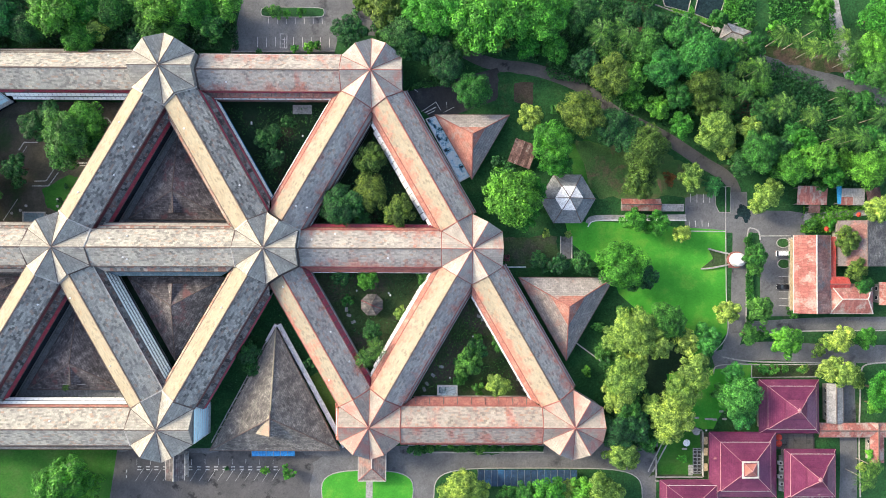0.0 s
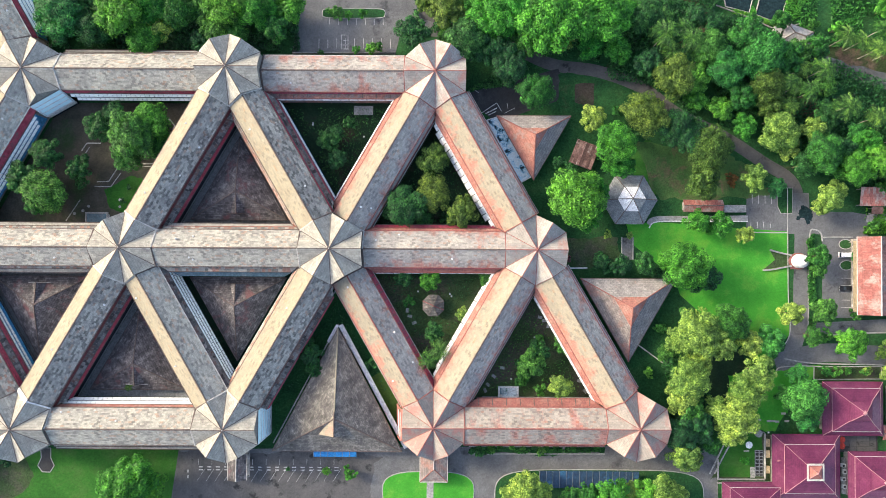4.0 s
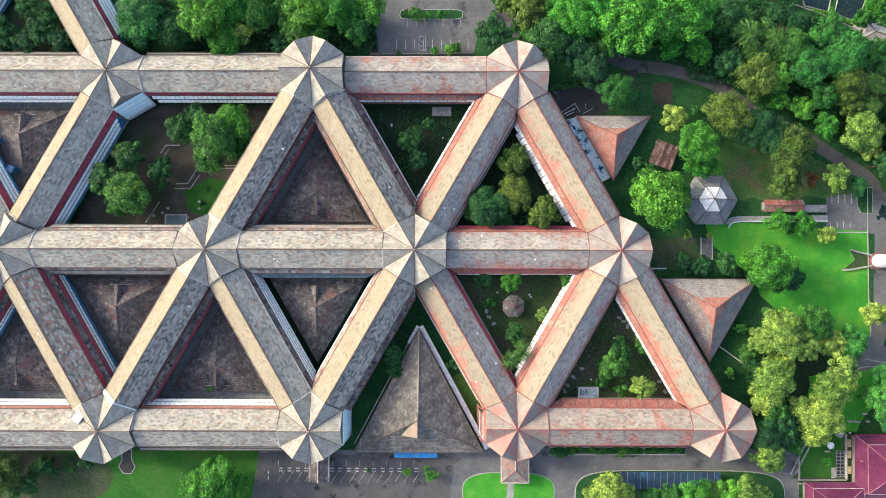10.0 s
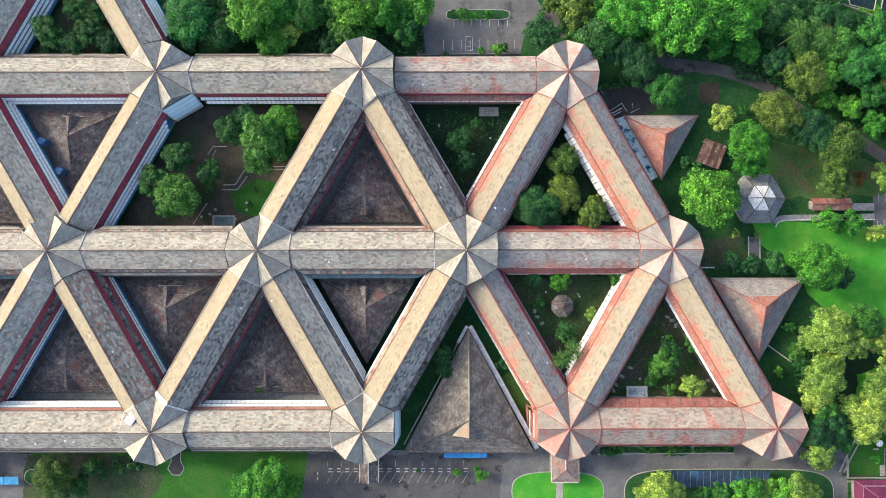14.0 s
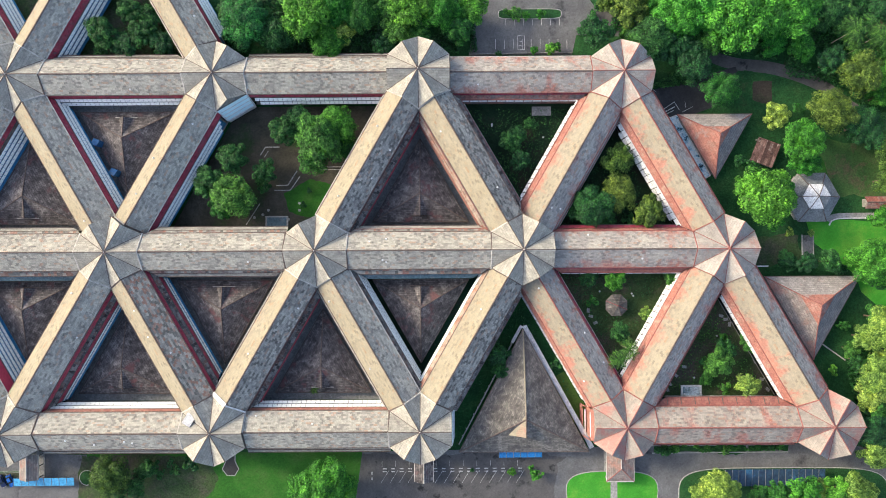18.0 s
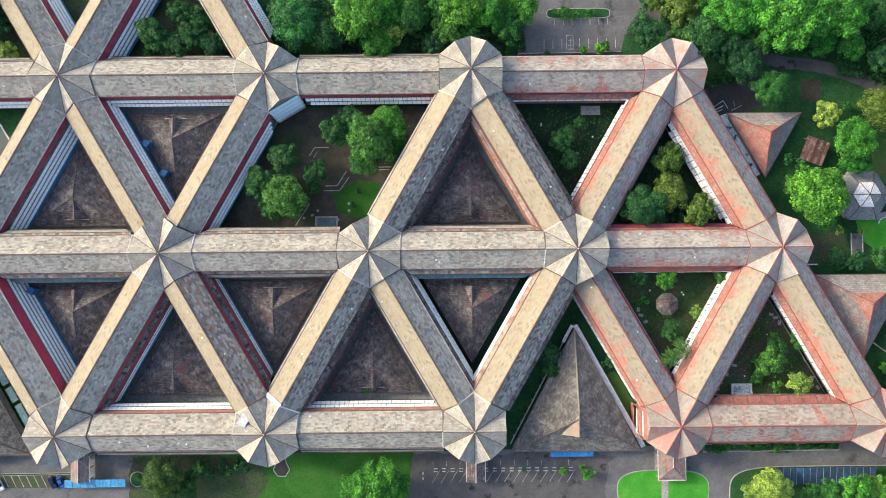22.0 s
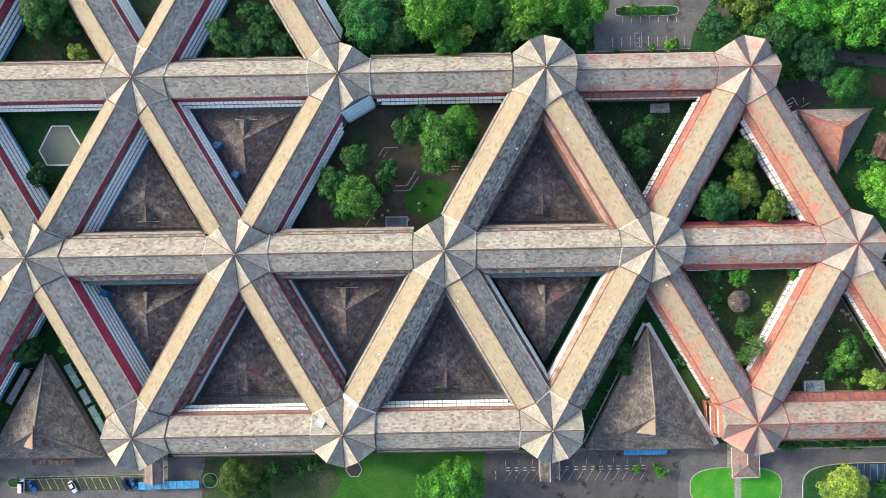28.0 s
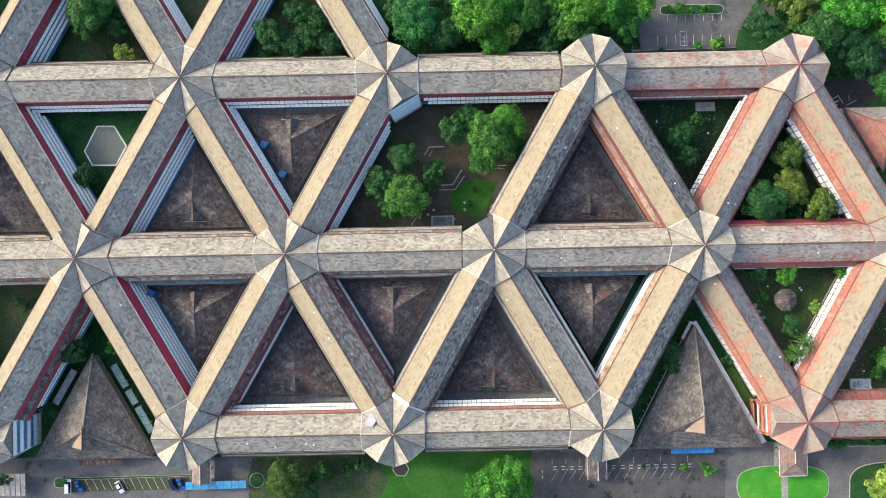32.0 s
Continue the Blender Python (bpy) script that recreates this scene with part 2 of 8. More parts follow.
ROOF_STEEL = surface("blue_grey_shingles", [(0.3, (0.17, 0.175, 0.18)), (0.5, (0.25, 0.25, 0.25)), (0.7, (0.33, 0.32, 0.31))], 0.3, 0.85, 0.4, 5,
                     stain=(0.16, 0.14, 0.13), stain_scale=0.3, stain_at=(0.55, 0.7), bricks=(1.6, 0.8, 0.09, 0.22), grit=0.5)
HALL_ROOF = surface("grey_brown_hall_shingles", [(0.3, (0.111, 0.106, 0.099)), (0.5, (0.183, 0.172, 0.158)), (0.7, (0.304, 0.286, 0.258))], 0.35, 0.85, 0.4, 5, stretch=(1.0, 0.45, 1.0),
                    stain=(0.09, 0.085, 0.086), stain_scale=0.3, stain_at=(0.54, 0.68), bricks=(1.1, 0.55, 0.05, 0.36), marks=(0.25, 0.16, 0.135), grit=0.7)
MAROON = surface("maroon_painted_sheet", [(0.3, (0.319, 0.047, 0.075)), (0.5, (0.437, 0.068, 0.104)), (0.7, (0.295, 0.105, 0.130))], 0.35, 0.7, 0.25, 6,
                 stain=(0.17, 0.12, 0.12), stain_scale=0.5, stain_at=(0.56, 0.68), bricks=(1.6, 0.7, 0.03, 0.14))
ORANGE = surface("orange_red_painted_sheet", [(0.3, (0.38, 0.155, 0.12)), (0.5, (0.46, 0.20, 0.155)), (0.7, (0.44, 0.26, 0.20))], 0.3, 0.75, 0.25, 6,
                 stain=(0.5, 0.36, 0.27), stain_scale=0.35, stain_at=(0.55, 0.7), bricks=(1.6, 0.7, 0.02, 0.1))
BRICK_RED = surface("brick_red_painted_sheet", [(0.3, (0.26, 0.10, 0.085)), (0.5, (0.34, 0.135, 0.11)), (0.7, (0.36, 0.19, 0.155))], 0.3, 0.75, 0.25, 6,
                    stain=(0.17, 0.08, 0.075), stain_scale=0.35, stain_at=(0.56, 0.7), bricks=(1.6, 0.7, 0.03, 0.12), grit=0.5)
CRIMSON = surface("fresh_crimson_paint", [(0.3, (0.46, 0.045, 0.09)), (0.7, (0.58, 0.07, 0.115))], 0.35, 0.6, 0.2, 6, stain=(0.3, 0.08, 0.09), stain_scale=0.4, stain_at=(0.6, 0.72), grit=0.3)
DARK_MAROON = surface("dull_dark_maroon_paint", [(0.3, (0.10, 0.03, 0.035)), (0.7, (0.17, 0.055, 0.06))], 0.6, 0.75, 0.25, 6, stain=(0.07, 0.06, 0.06), stain_scale=0.5, stain_at=(0.55, 0.65))
LEDGE_TILES = surface("laid_mixed_ledge_sheets", [(0.3, (0.129, 0.125, 0.120)), (0.5, (0.189, 0.181, 0.172)), (0.7, (0.258, 0.245, 0.228))], 0.2, 0.85, 0.35, 5,
                      stain=(0.11, 0.09, 0.085), stain_scale=0.3, stain_at=(0.5, 0.62), pieces=0.5, odd=0.06, marks=(0.2, 0.08, 0.07), grit=0.5, mottle=0.6)
RUST_LEDGE_TILES = surface("laid_rusty_ledge_sheets", [(0.3, (0.336, 0.235, 0.190)), (0.5, (0.426, 0.325, 0.258)), (0.7, (0.470, 0.392, 0.314))], 0.2, 0.85, 0.35, 5,
                           stain=(0.4, 0.19, 0.13), stain_scale=0.3, stain_at=(0.5, 0.62), pieces=0.3, grit=0.5, mottle=0.5)
MAROON_RIB = surface("dark_red_rib", [(0.3, (0.26, 0.04, 0.045)), (0.7, (0.34, 0.07, 0.07))], 1.0, 0.7, 0.2, 8)
RED_CAP = surface("red_ridge_tile", [(0.3, (0.25, 0.085, 0.075)), (0.7, (0.33, 0.14, 0.118))], 1.0, 0.8, 0.3, 8)
GREY_CAP = surface("dark_ridge_tile", [(0.3, (0.10, 0.082, 0.075)), (0.7, (0.19, 0.145, 0.125))], 0.8, 0.85, 0.3, 8)
PALE_CAP = surface("pale_mortar_cap", [(0.3, (0.42, 0.4, 0.37)), (0.7, (0.62, 0.59, 0.54))], 0.8, 0.85, 0.3, 8)
WHITE = surface("white_paint", [(0.3, (0.66, 0.67, 0.66)), (0.7, (0.8, 0.8, 0.79))], 0.6, 0.6, 0.1, 8, stain=(0.45, 0.46, 0.45), stain_scale=0.8, stain_at=(0.62, 0.75), vary=0.1)
LOUVRE = surface("blue_white_louvre", [(0.3, (0.92, 0.96, 0.90)), (0.7, (0.95, 0.97, 0.93))], 0.4, 0.3, 0.1, 8, stain=(0.55, 0.66, 0.72), stain_scale=0.6, stain_at=(0.66, 0.8), vary=0.05, grit=0.15)
TEAL_GLASS = surface("dull_teal_glass", [(0.3, (0.07, 0.13, 0.16)), (0.7, (0.14, 0.21, 0.24))], 0.3, 0.3, 0.1, 4, stain=(0.2, 0.22, 0.22), stain_scale=0.3, stain_at=(0.55, 0.7))
BAY_PANEL = surface("pale_cyan_bay_panel", [(0.3, (0.66, 0.92, 0.96)), (0.7, (0.78, 0.95, 0.98))], 0.3, 0.25, 0.05, 8, vary=0.05, grit=0.15)
BLUE_GLASS = surface("blue_tinted_glass", [(0.3, (0.05, 0.22, 0.42)), (0.7, (0.10, 0.34, 0.56))], 0.3, 0.15, 0.05, 4)
WALL = surface("grey_render", [(0.3, (0.22, 0.21, 0.195)), (0.7, (0.32, 0.305, 0.28))], 0.3, 0.9, 0.2, 6, stain=(0.15, 0.14, 0.13), stain_scale=0.3, stain_at=(0.58, 0.75))
CONCRETE = surface("grey_concrete", [(0.3, (0.26, 0.26, 0.255)), (0.7, (0.40, 0.395, 0.38))], 0.5, 0.9, 0.3, 6, stain=(0.16, 0.16, 0.155), stain_scale=0.3, stain_at=(0.56, 0.72))
KERB = surface("pale_kerb_concrete", [(0.3, (0.28, 0.28, 0.265)), (0.7, (0.44, 0.44, 0.415))], 0.6, 0.9, 0.2, 6)
ASPHALT = surface("asphalt", [(0.3, (0.105, 0.108, 0.112)), (0.5, (0.14, 0.143, 0.146)), (0.7, (0.185, 0.187, 0.188))], 0.12, 0.9, 0.3, 4,
                  stain=(0.045, 0.046, 0.05), stain_scale=0.10, stain_at=(0.58, 0.68), marks=(0.12, 0.118, 0.115), grit=0.45)
# darker asphalt: carries tree and building shade on roads; also dark flagstones
DIM_ASPHALT = surface("dim_asphalt", [(0.3, (0.07, 0.07, 0.071)), (0.7, (0.125, 0.122, 0.12))], 0.15, 0.85, 0.3, 4, stain=(0.03, 0.031, 0.033), stain_scale=0.16, stain_at=(0.56, 0.64), grit=0.4)
# dark paving and pits; on the east yard it stands in for building shade
DARK_ASPHALT = surface("dark_asphalt", [(0.3, (0.03, 0.031, 0.033)), (0.7, (0.06, 0.06, 0.061))], 0.15, 0.85, 0.3, 4, stain=(0.085, 0.083, 0.08), stain_scale=0.12, stain_at=(0.58, 0.7), grit=0.4)
ROAD_PAINT = surface("road_paint", [(0.3, (0.42, 0.42, 0.41)), (0.7, (0.66, 0.66, 0.64))], 1.5, 0.8, 0.1, 8, stain=(0.2, 0.2, 0.195), stain_scale=0.9, stain_at=(0.52, 0.62))
GRASS = surface("rough_grass", [(0.3, (0.010, 0.050, 0.017)), (0.5, (0.018, 0.082, 0.023)), (0.7, (0.038, 0.105, 0.03))], 0.09, 0.95, 0.6, 2.2,
                stain=(0.075, 0.082, 0.04), stain_scale=0.07, stain_at=(0.62, 0.74))
LAWN = surface("mown_lawn", [(0.3, (0.034, 0.23, 0.02)), (0.5, (0.055, 0.30, 0.028)), (0.7, (0.095, 0.34, 0.036))], 0.10, 0.95, 0.5, 2.5,
               stain=(0.13, 0.33, 0.04), stain_scale=0.10, stain_at=(0.5, 0.72), grit=0.3)
# LAWN made darker: shade is put into this green
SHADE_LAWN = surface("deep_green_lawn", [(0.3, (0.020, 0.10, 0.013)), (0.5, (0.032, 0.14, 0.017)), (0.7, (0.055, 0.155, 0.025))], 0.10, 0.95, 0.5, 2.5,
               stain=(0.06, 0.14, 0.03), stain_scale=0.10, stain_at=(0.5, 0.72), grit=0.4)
WORN_LAWN = surface("worn_garden_grass", [(0.3, (0.035, 0.10, 0.028)), (0.5, (0.06, 0.135, 0.035)), (0.7, (0.10, 0.14, 0.05))], 0.12, 0.95, 0.5, 2.5, stain=(0.14, 0.105, 0.065), stain_scale=0.11, stain_at=(0.52, 0.66), grit=0.5)
# grass with sunlight mixed into its olive tone
OLIVE_LAWN = surface("sunlit_olive_grass", [(0.3, (0.06, 0.125, 0.022)), (0.5, (0.095, 0.165, 0.03)), (0.7, (0.14, 0.185, 0.045))], 0.12, 0.95, 0.5, 2.5, stain=(0.05, 0.11, 0.025), stain_scale=0.12, stain_at=(0.5, 0.68), grit=0.45)
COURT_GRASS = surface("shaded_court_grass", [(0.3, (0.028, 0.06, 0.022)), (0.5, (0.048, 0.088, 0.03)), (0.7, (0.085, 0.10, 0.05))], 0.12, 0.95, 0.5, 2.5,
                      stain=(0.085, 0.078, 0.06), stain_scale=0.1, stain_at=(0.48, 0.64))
FOAM_WATER = surface("foaming_blue_water", [(0.38, (0.01, 0.018, 0.025)), (0.42, (0.10, 0.28, 0.40)), (0.455, (0.46, 0.72, 0.84)), (0.52, (0.82, 0.92, 0.95))], 0.33, 0.3, 0.2, 4, grit=0.3)
GARDEN_EARTH = surface("bare_brown_garden_earth", [(0.3, (0.042, 0.045, 0.032)), (0.5, (0.07, 0.066, 0.05)), (0.7, (0.105, 0.095, 0.075))], 0.15, 0.95, 0.4, 3,
                       stain=(0.035, 0.065, 0.025), stain_scale=0.07, stain_at=(0.52, 0.64), grit=0.5)
# grass with the shade of courts and trees mixed into its colour
SHADE_GRASS = surface("shade_darkened_grass", [(0.3, (0.010, 0.028, 0.015)), (0.5, (0.017, 0.044, 0.02)), (0.7, (0.035, 0.055, 0.028))], 0.12, 0.95, 0.5, 2.5, stain=(0.04, 0.036, 0.028), stain_scale=0.12, stain_at=(0.54, 0.68), grit=0.5)
MOSSY = surface("mossy_parking_ground", [(0.3, (0.06, 0.07, 0.045)), (0.7, (0.10, 0.105, 0.07))], 0.3, 0.9, 0.3, 4, stain=(0.05, 0.085, 0.03), stain_scale=0.3, stain_at=(0.5, 0.64), grit=0.5)
SOIL = surface("bare_soil", [(0.3, (0.09, 0.065, 0.045)), (0.5, (0.13, 0.09, 0.06)), (0.7, (0.2, 0.145, 0.1))], 0.15, 0.95, 0.5, 3, stain=(0.05, 0.075, 0.025), stain_scale=0.14, stain_at=(0.44, 0.58))
DARK_SOIL = surface("dark_brown_soil", [(0.3, (0.03, 0.026, 0.022)), (0.7, (0.06, 0.05, 0.04))], 0.2, 0.9, 0.4, 3, stain=(0.03, 0.045, 0.02), stain_scale=0.15, stain_at=(0.52, 0.64))
PURPLE = surface("wine_red_metal_roof", [(0.3, (0.095, 0.022, 0.055)), (0.5, (0.135, 0.030, 0.073)), (0.7, (0.18, 0.048, 0.092))], 0.12, 0.26, 0.15, 3,
                 stain=(0.40, 0.22, 0.17), stain_scale=0.22, stain_stretch=(1.0, 0.6, 1.0), stain_at=(0.66, 0.76), bricks=(60.0, 0.55, 0.03, 0.06), marks=(0.26, 0.09, 0.11), grit=0.35)
PINK_CAP = surface("pale_pink_ridge", [(0.3, (0.34, 0.15, 0.18)), (0.7, (0.46, 0.25, 0.26))], 0.8, 0.7, 0.2, 8)
RUST_ROOF = surface("rusty_red_sheets", [(0.3, (0.276, 0.105, 0.088)), (0.5, (0.368, 0.138, 0.116)), (0.7, (0.377, 0.231, 0.198))], 0.22, 0.75, 0.3, 5,
                    stain=(0.37, 0.30, 0.26), stain_scale=0.3, stain_stretch=(0.8, 0.5, 1.0), stain_at=(0.50, 0.60), bricks=(0.9, 2.6, 0.05, 0.2), marks=(0.2, 0.075, 0.07), grit=0.6)
OLD_SHEET = surface("old_brown_sheets", [(0.3, (0.075, 0.045, 0.042)), (0.5, (0.13, 0.075, 0.066)), (0.7, (0.24, 0.16, 0.14))], 0.3, 0.8, 0.3, 5,
                    stain=(0.3, 0.27, 0.25), stain_scale=0.4, stain_at=(0.56, 0.66), bricks=(0.9, 1.8, 0.03, 0.2), vary=0.4)
GREY_SHEET = surface("grey_fibre_sheets", [(0.3, (0.27, 0.27, 0.265)), (0.7, (0.42, 0.41, 0.40))], 0.3, 0.85, 0.3, 5, stain=(0.2, 0.16, 0.14), stain_scale=0.4, stain_at=(0.58, 0.7), bricks=(1.0, 2.2, 0.04, 0.12))
OLD_RED = surface("faded_red_and_brown_sheets", [(0.3, (0.17, 0.10, 0.09)), (0.5, (0.30, 0.15, 0.125)), (0.7, (0.36, 0.25, 0.21))], 0.18, 0.8, 0.3, 5,
                  stain=(0.19, 0.165, 0.16), stain_scale=0.13, stain_at=(0.48, 0.58), bricks=(0.9, 2.4, 0.03, 0.25))
RED_SHEET = surface("bright_red_sheets", [(0.3, (0.42, 0.06, 0.05)), (0.7, (0.52, 0.10, 0.08))], 0.4, 0.7, 0.25, 6, stain=(0.36, 0.13, 0.11), stain_scale=0.4, stain_at=(0.5, 0.7), bricks=(0.9, 3.0, 0.03, 0.15))
CREAM = surface("cream_painted_sheet", [(0.3, (0.42, 0.33, 0.2)), (0.7, (0.56, 0.46, 0.30))], 0.4, 0.7, 0.2, 6, stain=(0.3, 0.25, 0.18), stain_scale=0.5, stain_at=(0.58, 0.72), vary=0.1)
TEAL_SHEET = surface("teal_grey_sheet", [(0.3, (0.080, 0.176, 0.200)), (0.7, (0.144, 0.256, 0.272))], 0.5, 0.5, 0.2, 8, stain=(0.2, 0.23, 0.23), stain_scale=0.4, stain_at=(0.5, 0.65), vary=0.15)
TARP = surface("light_blue_tarpaulin", [(0.3, (0.03, 0.28, 0.55)), (0.7, (0.07, 0.42, 0.68))], 0.5, 0.5, 0.3, 6)
DEEP_BLUE = surface("dull_blue_paint", [(0.3, (0.02, 0.10, 0.25)), (0.7, (0.04, 0.17, 0.36))], 0.5, 0.6, 0.2, 6, stain=(0.1, 0.16, 0.22), stain_scale=0.5, stain_at=(0.55, 0.7))
SLATE = surface("dark_slate", [(0.3, (0.16, 0.18, 0.185)), (0.5, (0.21, 0.23, 0.235)), (0.7, (0.28, 0.295, 0.30))], 0.3, 0.7, 0.3, 5, bricks=(1.2, 0.6, 0.03, 0.14))
BLUE = surface("blue_corrugated_sheet", [(0.3, (0.02, 0.17, 0.46)), (0.7, (0.04, 0.27, 0.60))], 0.5, 0.45, 0.2, 8, stain=(0.10, 0.30, 0.5), stain_scale=0.5, stain_at=(0.58, 0.75), vary=0.12)
PALE_BLUE = surface("pale_blue_sheet", [(0.3, (0.05, 0.30, 0.58)), (0.7, (0.11, 0.42, 0.68))], 0.5, 0.4, 0.2, 8, stain=(0.06, 0.24, 0.42), stain_scale=0.4, stain_at=(0.55, 0.75), vary=0.12)
NAVY = surface("dark_navy_sheet", [(0.3, (0.020, 0.042, 0.085)), (0.7, (0.04, 0.085, 0.15))], 0.5, 0.5, 0.2, 8, stain=(0.05, 0.17, 0.32), stain_scale=0.12, stain_at=(0.52, 0.7), vary=0.15)
STEEL = surface("grey_steel", [(0.3, (0.25, 0.26, 0.27)), (0.7, (0.4, 0.41, 0.42))], 1.0, 0.45, 0.1, 8, metal=0.6)
BARK = surface("bark", [(0.3, (0.08, 0.06, 0.045)), (0.7, (0.2, 0.155, 0.115))], 2.0, 0.95, 0.6, 9)
PALM_BARK = surface("pale_palm_bark", [(0.3, (0.24, 0.21, 0.17)), (0.7, (0.42, 0.38, 0.32))], 1.5, 0.95, 0.5, 9)
WATER = surface("dark_pond_water", [(0.3, (0.012, 0.025, 0.028)), (0.7, (0.02, 0.04, 0.042))], 0.2, 0.08, 0.03, 1.5)
PIT_WATER = surface("basin_with_foam", [(0.35, (0.04, 0.075, 0.09)), (0.46, (0.16, 0.25, 0.29)), (0.55, (0.55, 0.64, 0.67))], 0.22, 0.25, 0.15, 3)
COURT_PAD = surface("green_grey_court", [(0.3, (0.135, 0.17, 0.155)), (0.7, (0.165, 0.20, 0.18))], 0.3, 0.85, 0.1, 6, grit=0.15)
GLASS = surface("dark_window_glass", [(0.3, (0.015, 0.022, 0.03)), (0.7, (0.03, 0.042, 0.055))], 0.4, 0.08, 0.0, 4)
RUBBER = surface("black_rubber", [(0.3, (0.012, 0.012, 0.012)), (0.7, (0.03, 0.03, 0.03))], 3.0, 0.85, 0.1, 9)
CAR_WHITE = surface("white_car_paint", [(0.3, (0.74, 0.75, 0.76)), (0.7, (0.82, 0.82, 0.82))], 0.6, 0.25, 0.0, 6)
CAR_BLACK = surface("black_car_paint", [(0.3, (0.012, 0.013, 0.016)), (0.7, (0.025, 0.027, 0.03))], 0.6, 0.22, 0.0, 6)
CAR_BLUE = surface("blue_car_paint", [(0.3, (0.015, 0.09, 0.36)), (0.7, (0.02, 0.13, 0.45))], 0.6, 0.25, 0.0, 6)
CAR_NAVY = surface("navy_car_paint", [(0.3, (0.012, 0.022, 0.07)), (0.7, (0.02, 0.035, 0.1))], 0.6, 0.25, 0.0, 6)
PARASOL = surface("red_parasol_cloth", [(0.3, (0.5, 0.05, 0.035)), (0.7, (0.62, 0.08, 0.05))], 1.0, 0.8, 0.1, 8)
LEAF = {
    "g": foliage("mid_green_leaves", (0.016, 0.089, 0.017), (0.097, 0.313, 0.051)),
    "b": foliage("bright_green_leaves", (0.025, 0.140, 0.015), (0.129, 0.414, 0.046)),
    "v": foliage("vivid_green_leaves", (0.017, 0.142, 0.017), (0.100, 0.415, 0.045)),
    "d": foliage("deep_green_leaves", (0.009, 0.053, 0.019), (0.052, 0.209, 0.049)),
    "y": foliage("yellow_green_leaves", (0.085, 0.19, 0.03), (0.39, 0.57, 0.12)),
    "o": foliage("olive_leaves", (0.041, 0.090, 0.016), (0.162, 0.275, 0.048)),
    "t": foliage("blue_green_leaves", (0.014, 0.106, 0.024), (0.074, 0.340, 0.064)),
    "r": foliage("russet_leaves", (0.16, 0.06, 0.02), (0.42, 0.17, 0.05)),
    "p": foliage("palm_fronds", (0.010, 0.058, 0.018), (0.15, 0.34, 0.05)),
}


# ---------------------------------------------------------------- building blocks
def part(name, shape, material, parent, label=""):
    """One mesh object under a thing, a part or a piece of the setting. shape: (verts, faces) or a mesh to share."""
    me = shape
    if isinstance(shape, tuple):
        me = bpy.data.meshes.new(name)
        me.from_pydata([tuple(v) for v in shape[0]], [], shape[1])
        me.materials.append(material)
        me.update()
    ob = new(name, me)
    ob.parent = parent
    if label:
        ob["label"] = label
    return ob


def thing(name, m, label, category, group="", kind=""):
    ob = new(name)
    ob.matrix_basis = m
    ob.empty_display_size = 0.5
    return tagged(ob, label, category, group, kind)


def solid(name, shape, material, label, category, group="", kind="", m=None):
    ob = part(name, shape, material, None)
    if m:
        ob.matrix_basis = m
    return tagged(ob, label, category, group, kind)


def joined(*shapes):
    vs, fs = [], []
    for v, f in shapes:
        n = len(vs)
        vs += [tuple(p) for p in v]
        fs += [[i + n for i in q] for q in f]
    return vs, fs


def box(x0, x1, y0, y1, z0, z1):
    v = [(x, y, z) for z in (z0, z1) for y in (y0, y1) for x in (x0, x1)]
    return v, [(0, 2, 3, 1), (4, 5, 7, 6), (0, 1, 5, 4), (2, 6, 7, 3), (0, 4, 6, 2), (1, 3, 7, 5)]


def prism(poly, z0, z1):
    """A flat polygon, raised from z0 to z1."""
    area = sum(a[0] * b[1] - b[0] * a[1] for a, b in zip(poly, poly[1:] + poly[:1]))
    p = list(poly) if area > 0 else list(poly)[::-1]
    n = len(p)
    v = [(*q[:2], z0) for q in p] + [(*q[:2], z1) for q in p]
    return v, [list(range(n))[::-1], list(range(n, 2 * n))] + [(i, (i + 1) % n, n + (i + 1) % n, n + i) for i in range(n)]


def sheet(poly, thick):
    """A thin plate with a 3D outline, given as seen from above, counter-clockwise, thickened downwards."""
    n = len(poly)
    v = [tuple(q) for q in poly] + [(q[0], q[1], q[2] - thick) for q in poly]
    return v, [list(range(n)), list(range(n, 2 * n))[::-1]] + [(i, n + i, n + (i + 1) % n, (i + 1) % n) for i in range(n)]


def bar(p, q, w, h):
    """A rounded-over cap or beam from p to q: w wide, h high above the line, with chamfered shoulders."""
    p, q = Vector(p), Vector(q)
    d = (q - p).normalized()
    side = d.cross(Vector((0, 0, 1)))
    side = side.normalized() if side.length > 1e-4 else Vector((1, 0, 0))
    up = side.cross(d).normalized()
    prof = [(-w / 2, -h * 0.5), (-w / 2, h * 0.4), (-w / 4, h), (w / 4, h), (w / 2, h * 0.4), (w / 2, -h * 0.5)]
    v = [e + side * a + up * b for e in (p, q) for a, b in prof]
    return v, [(i, i + 1, i + 7, i + 6) for i in range(5)] + [(5, 0, 6, 11), (5, 4, 3, 2, 1, 0), (6, 7, 8, 9, 10, 11)]


def tube(p, q, r0, r1, n=8):
    p, q = Vector(p), Vector(q)
    d = (q - p).normalized()
    a = d.orthogonal().normalized()
    b = d.cross(a)
    v = [e + (a * math.cos(t) + b * math.sin(t)) * r for e, r in ((p, r0), (q, r1)) for t in [2 * math.pi * i / n for i in range(n)]]
    return v, [(i, (i + 1) % n, n + (i + 1) % n, n + i) for i in range(n)] + [list(range(n))[::-1], list(range(n, 2 * n))]


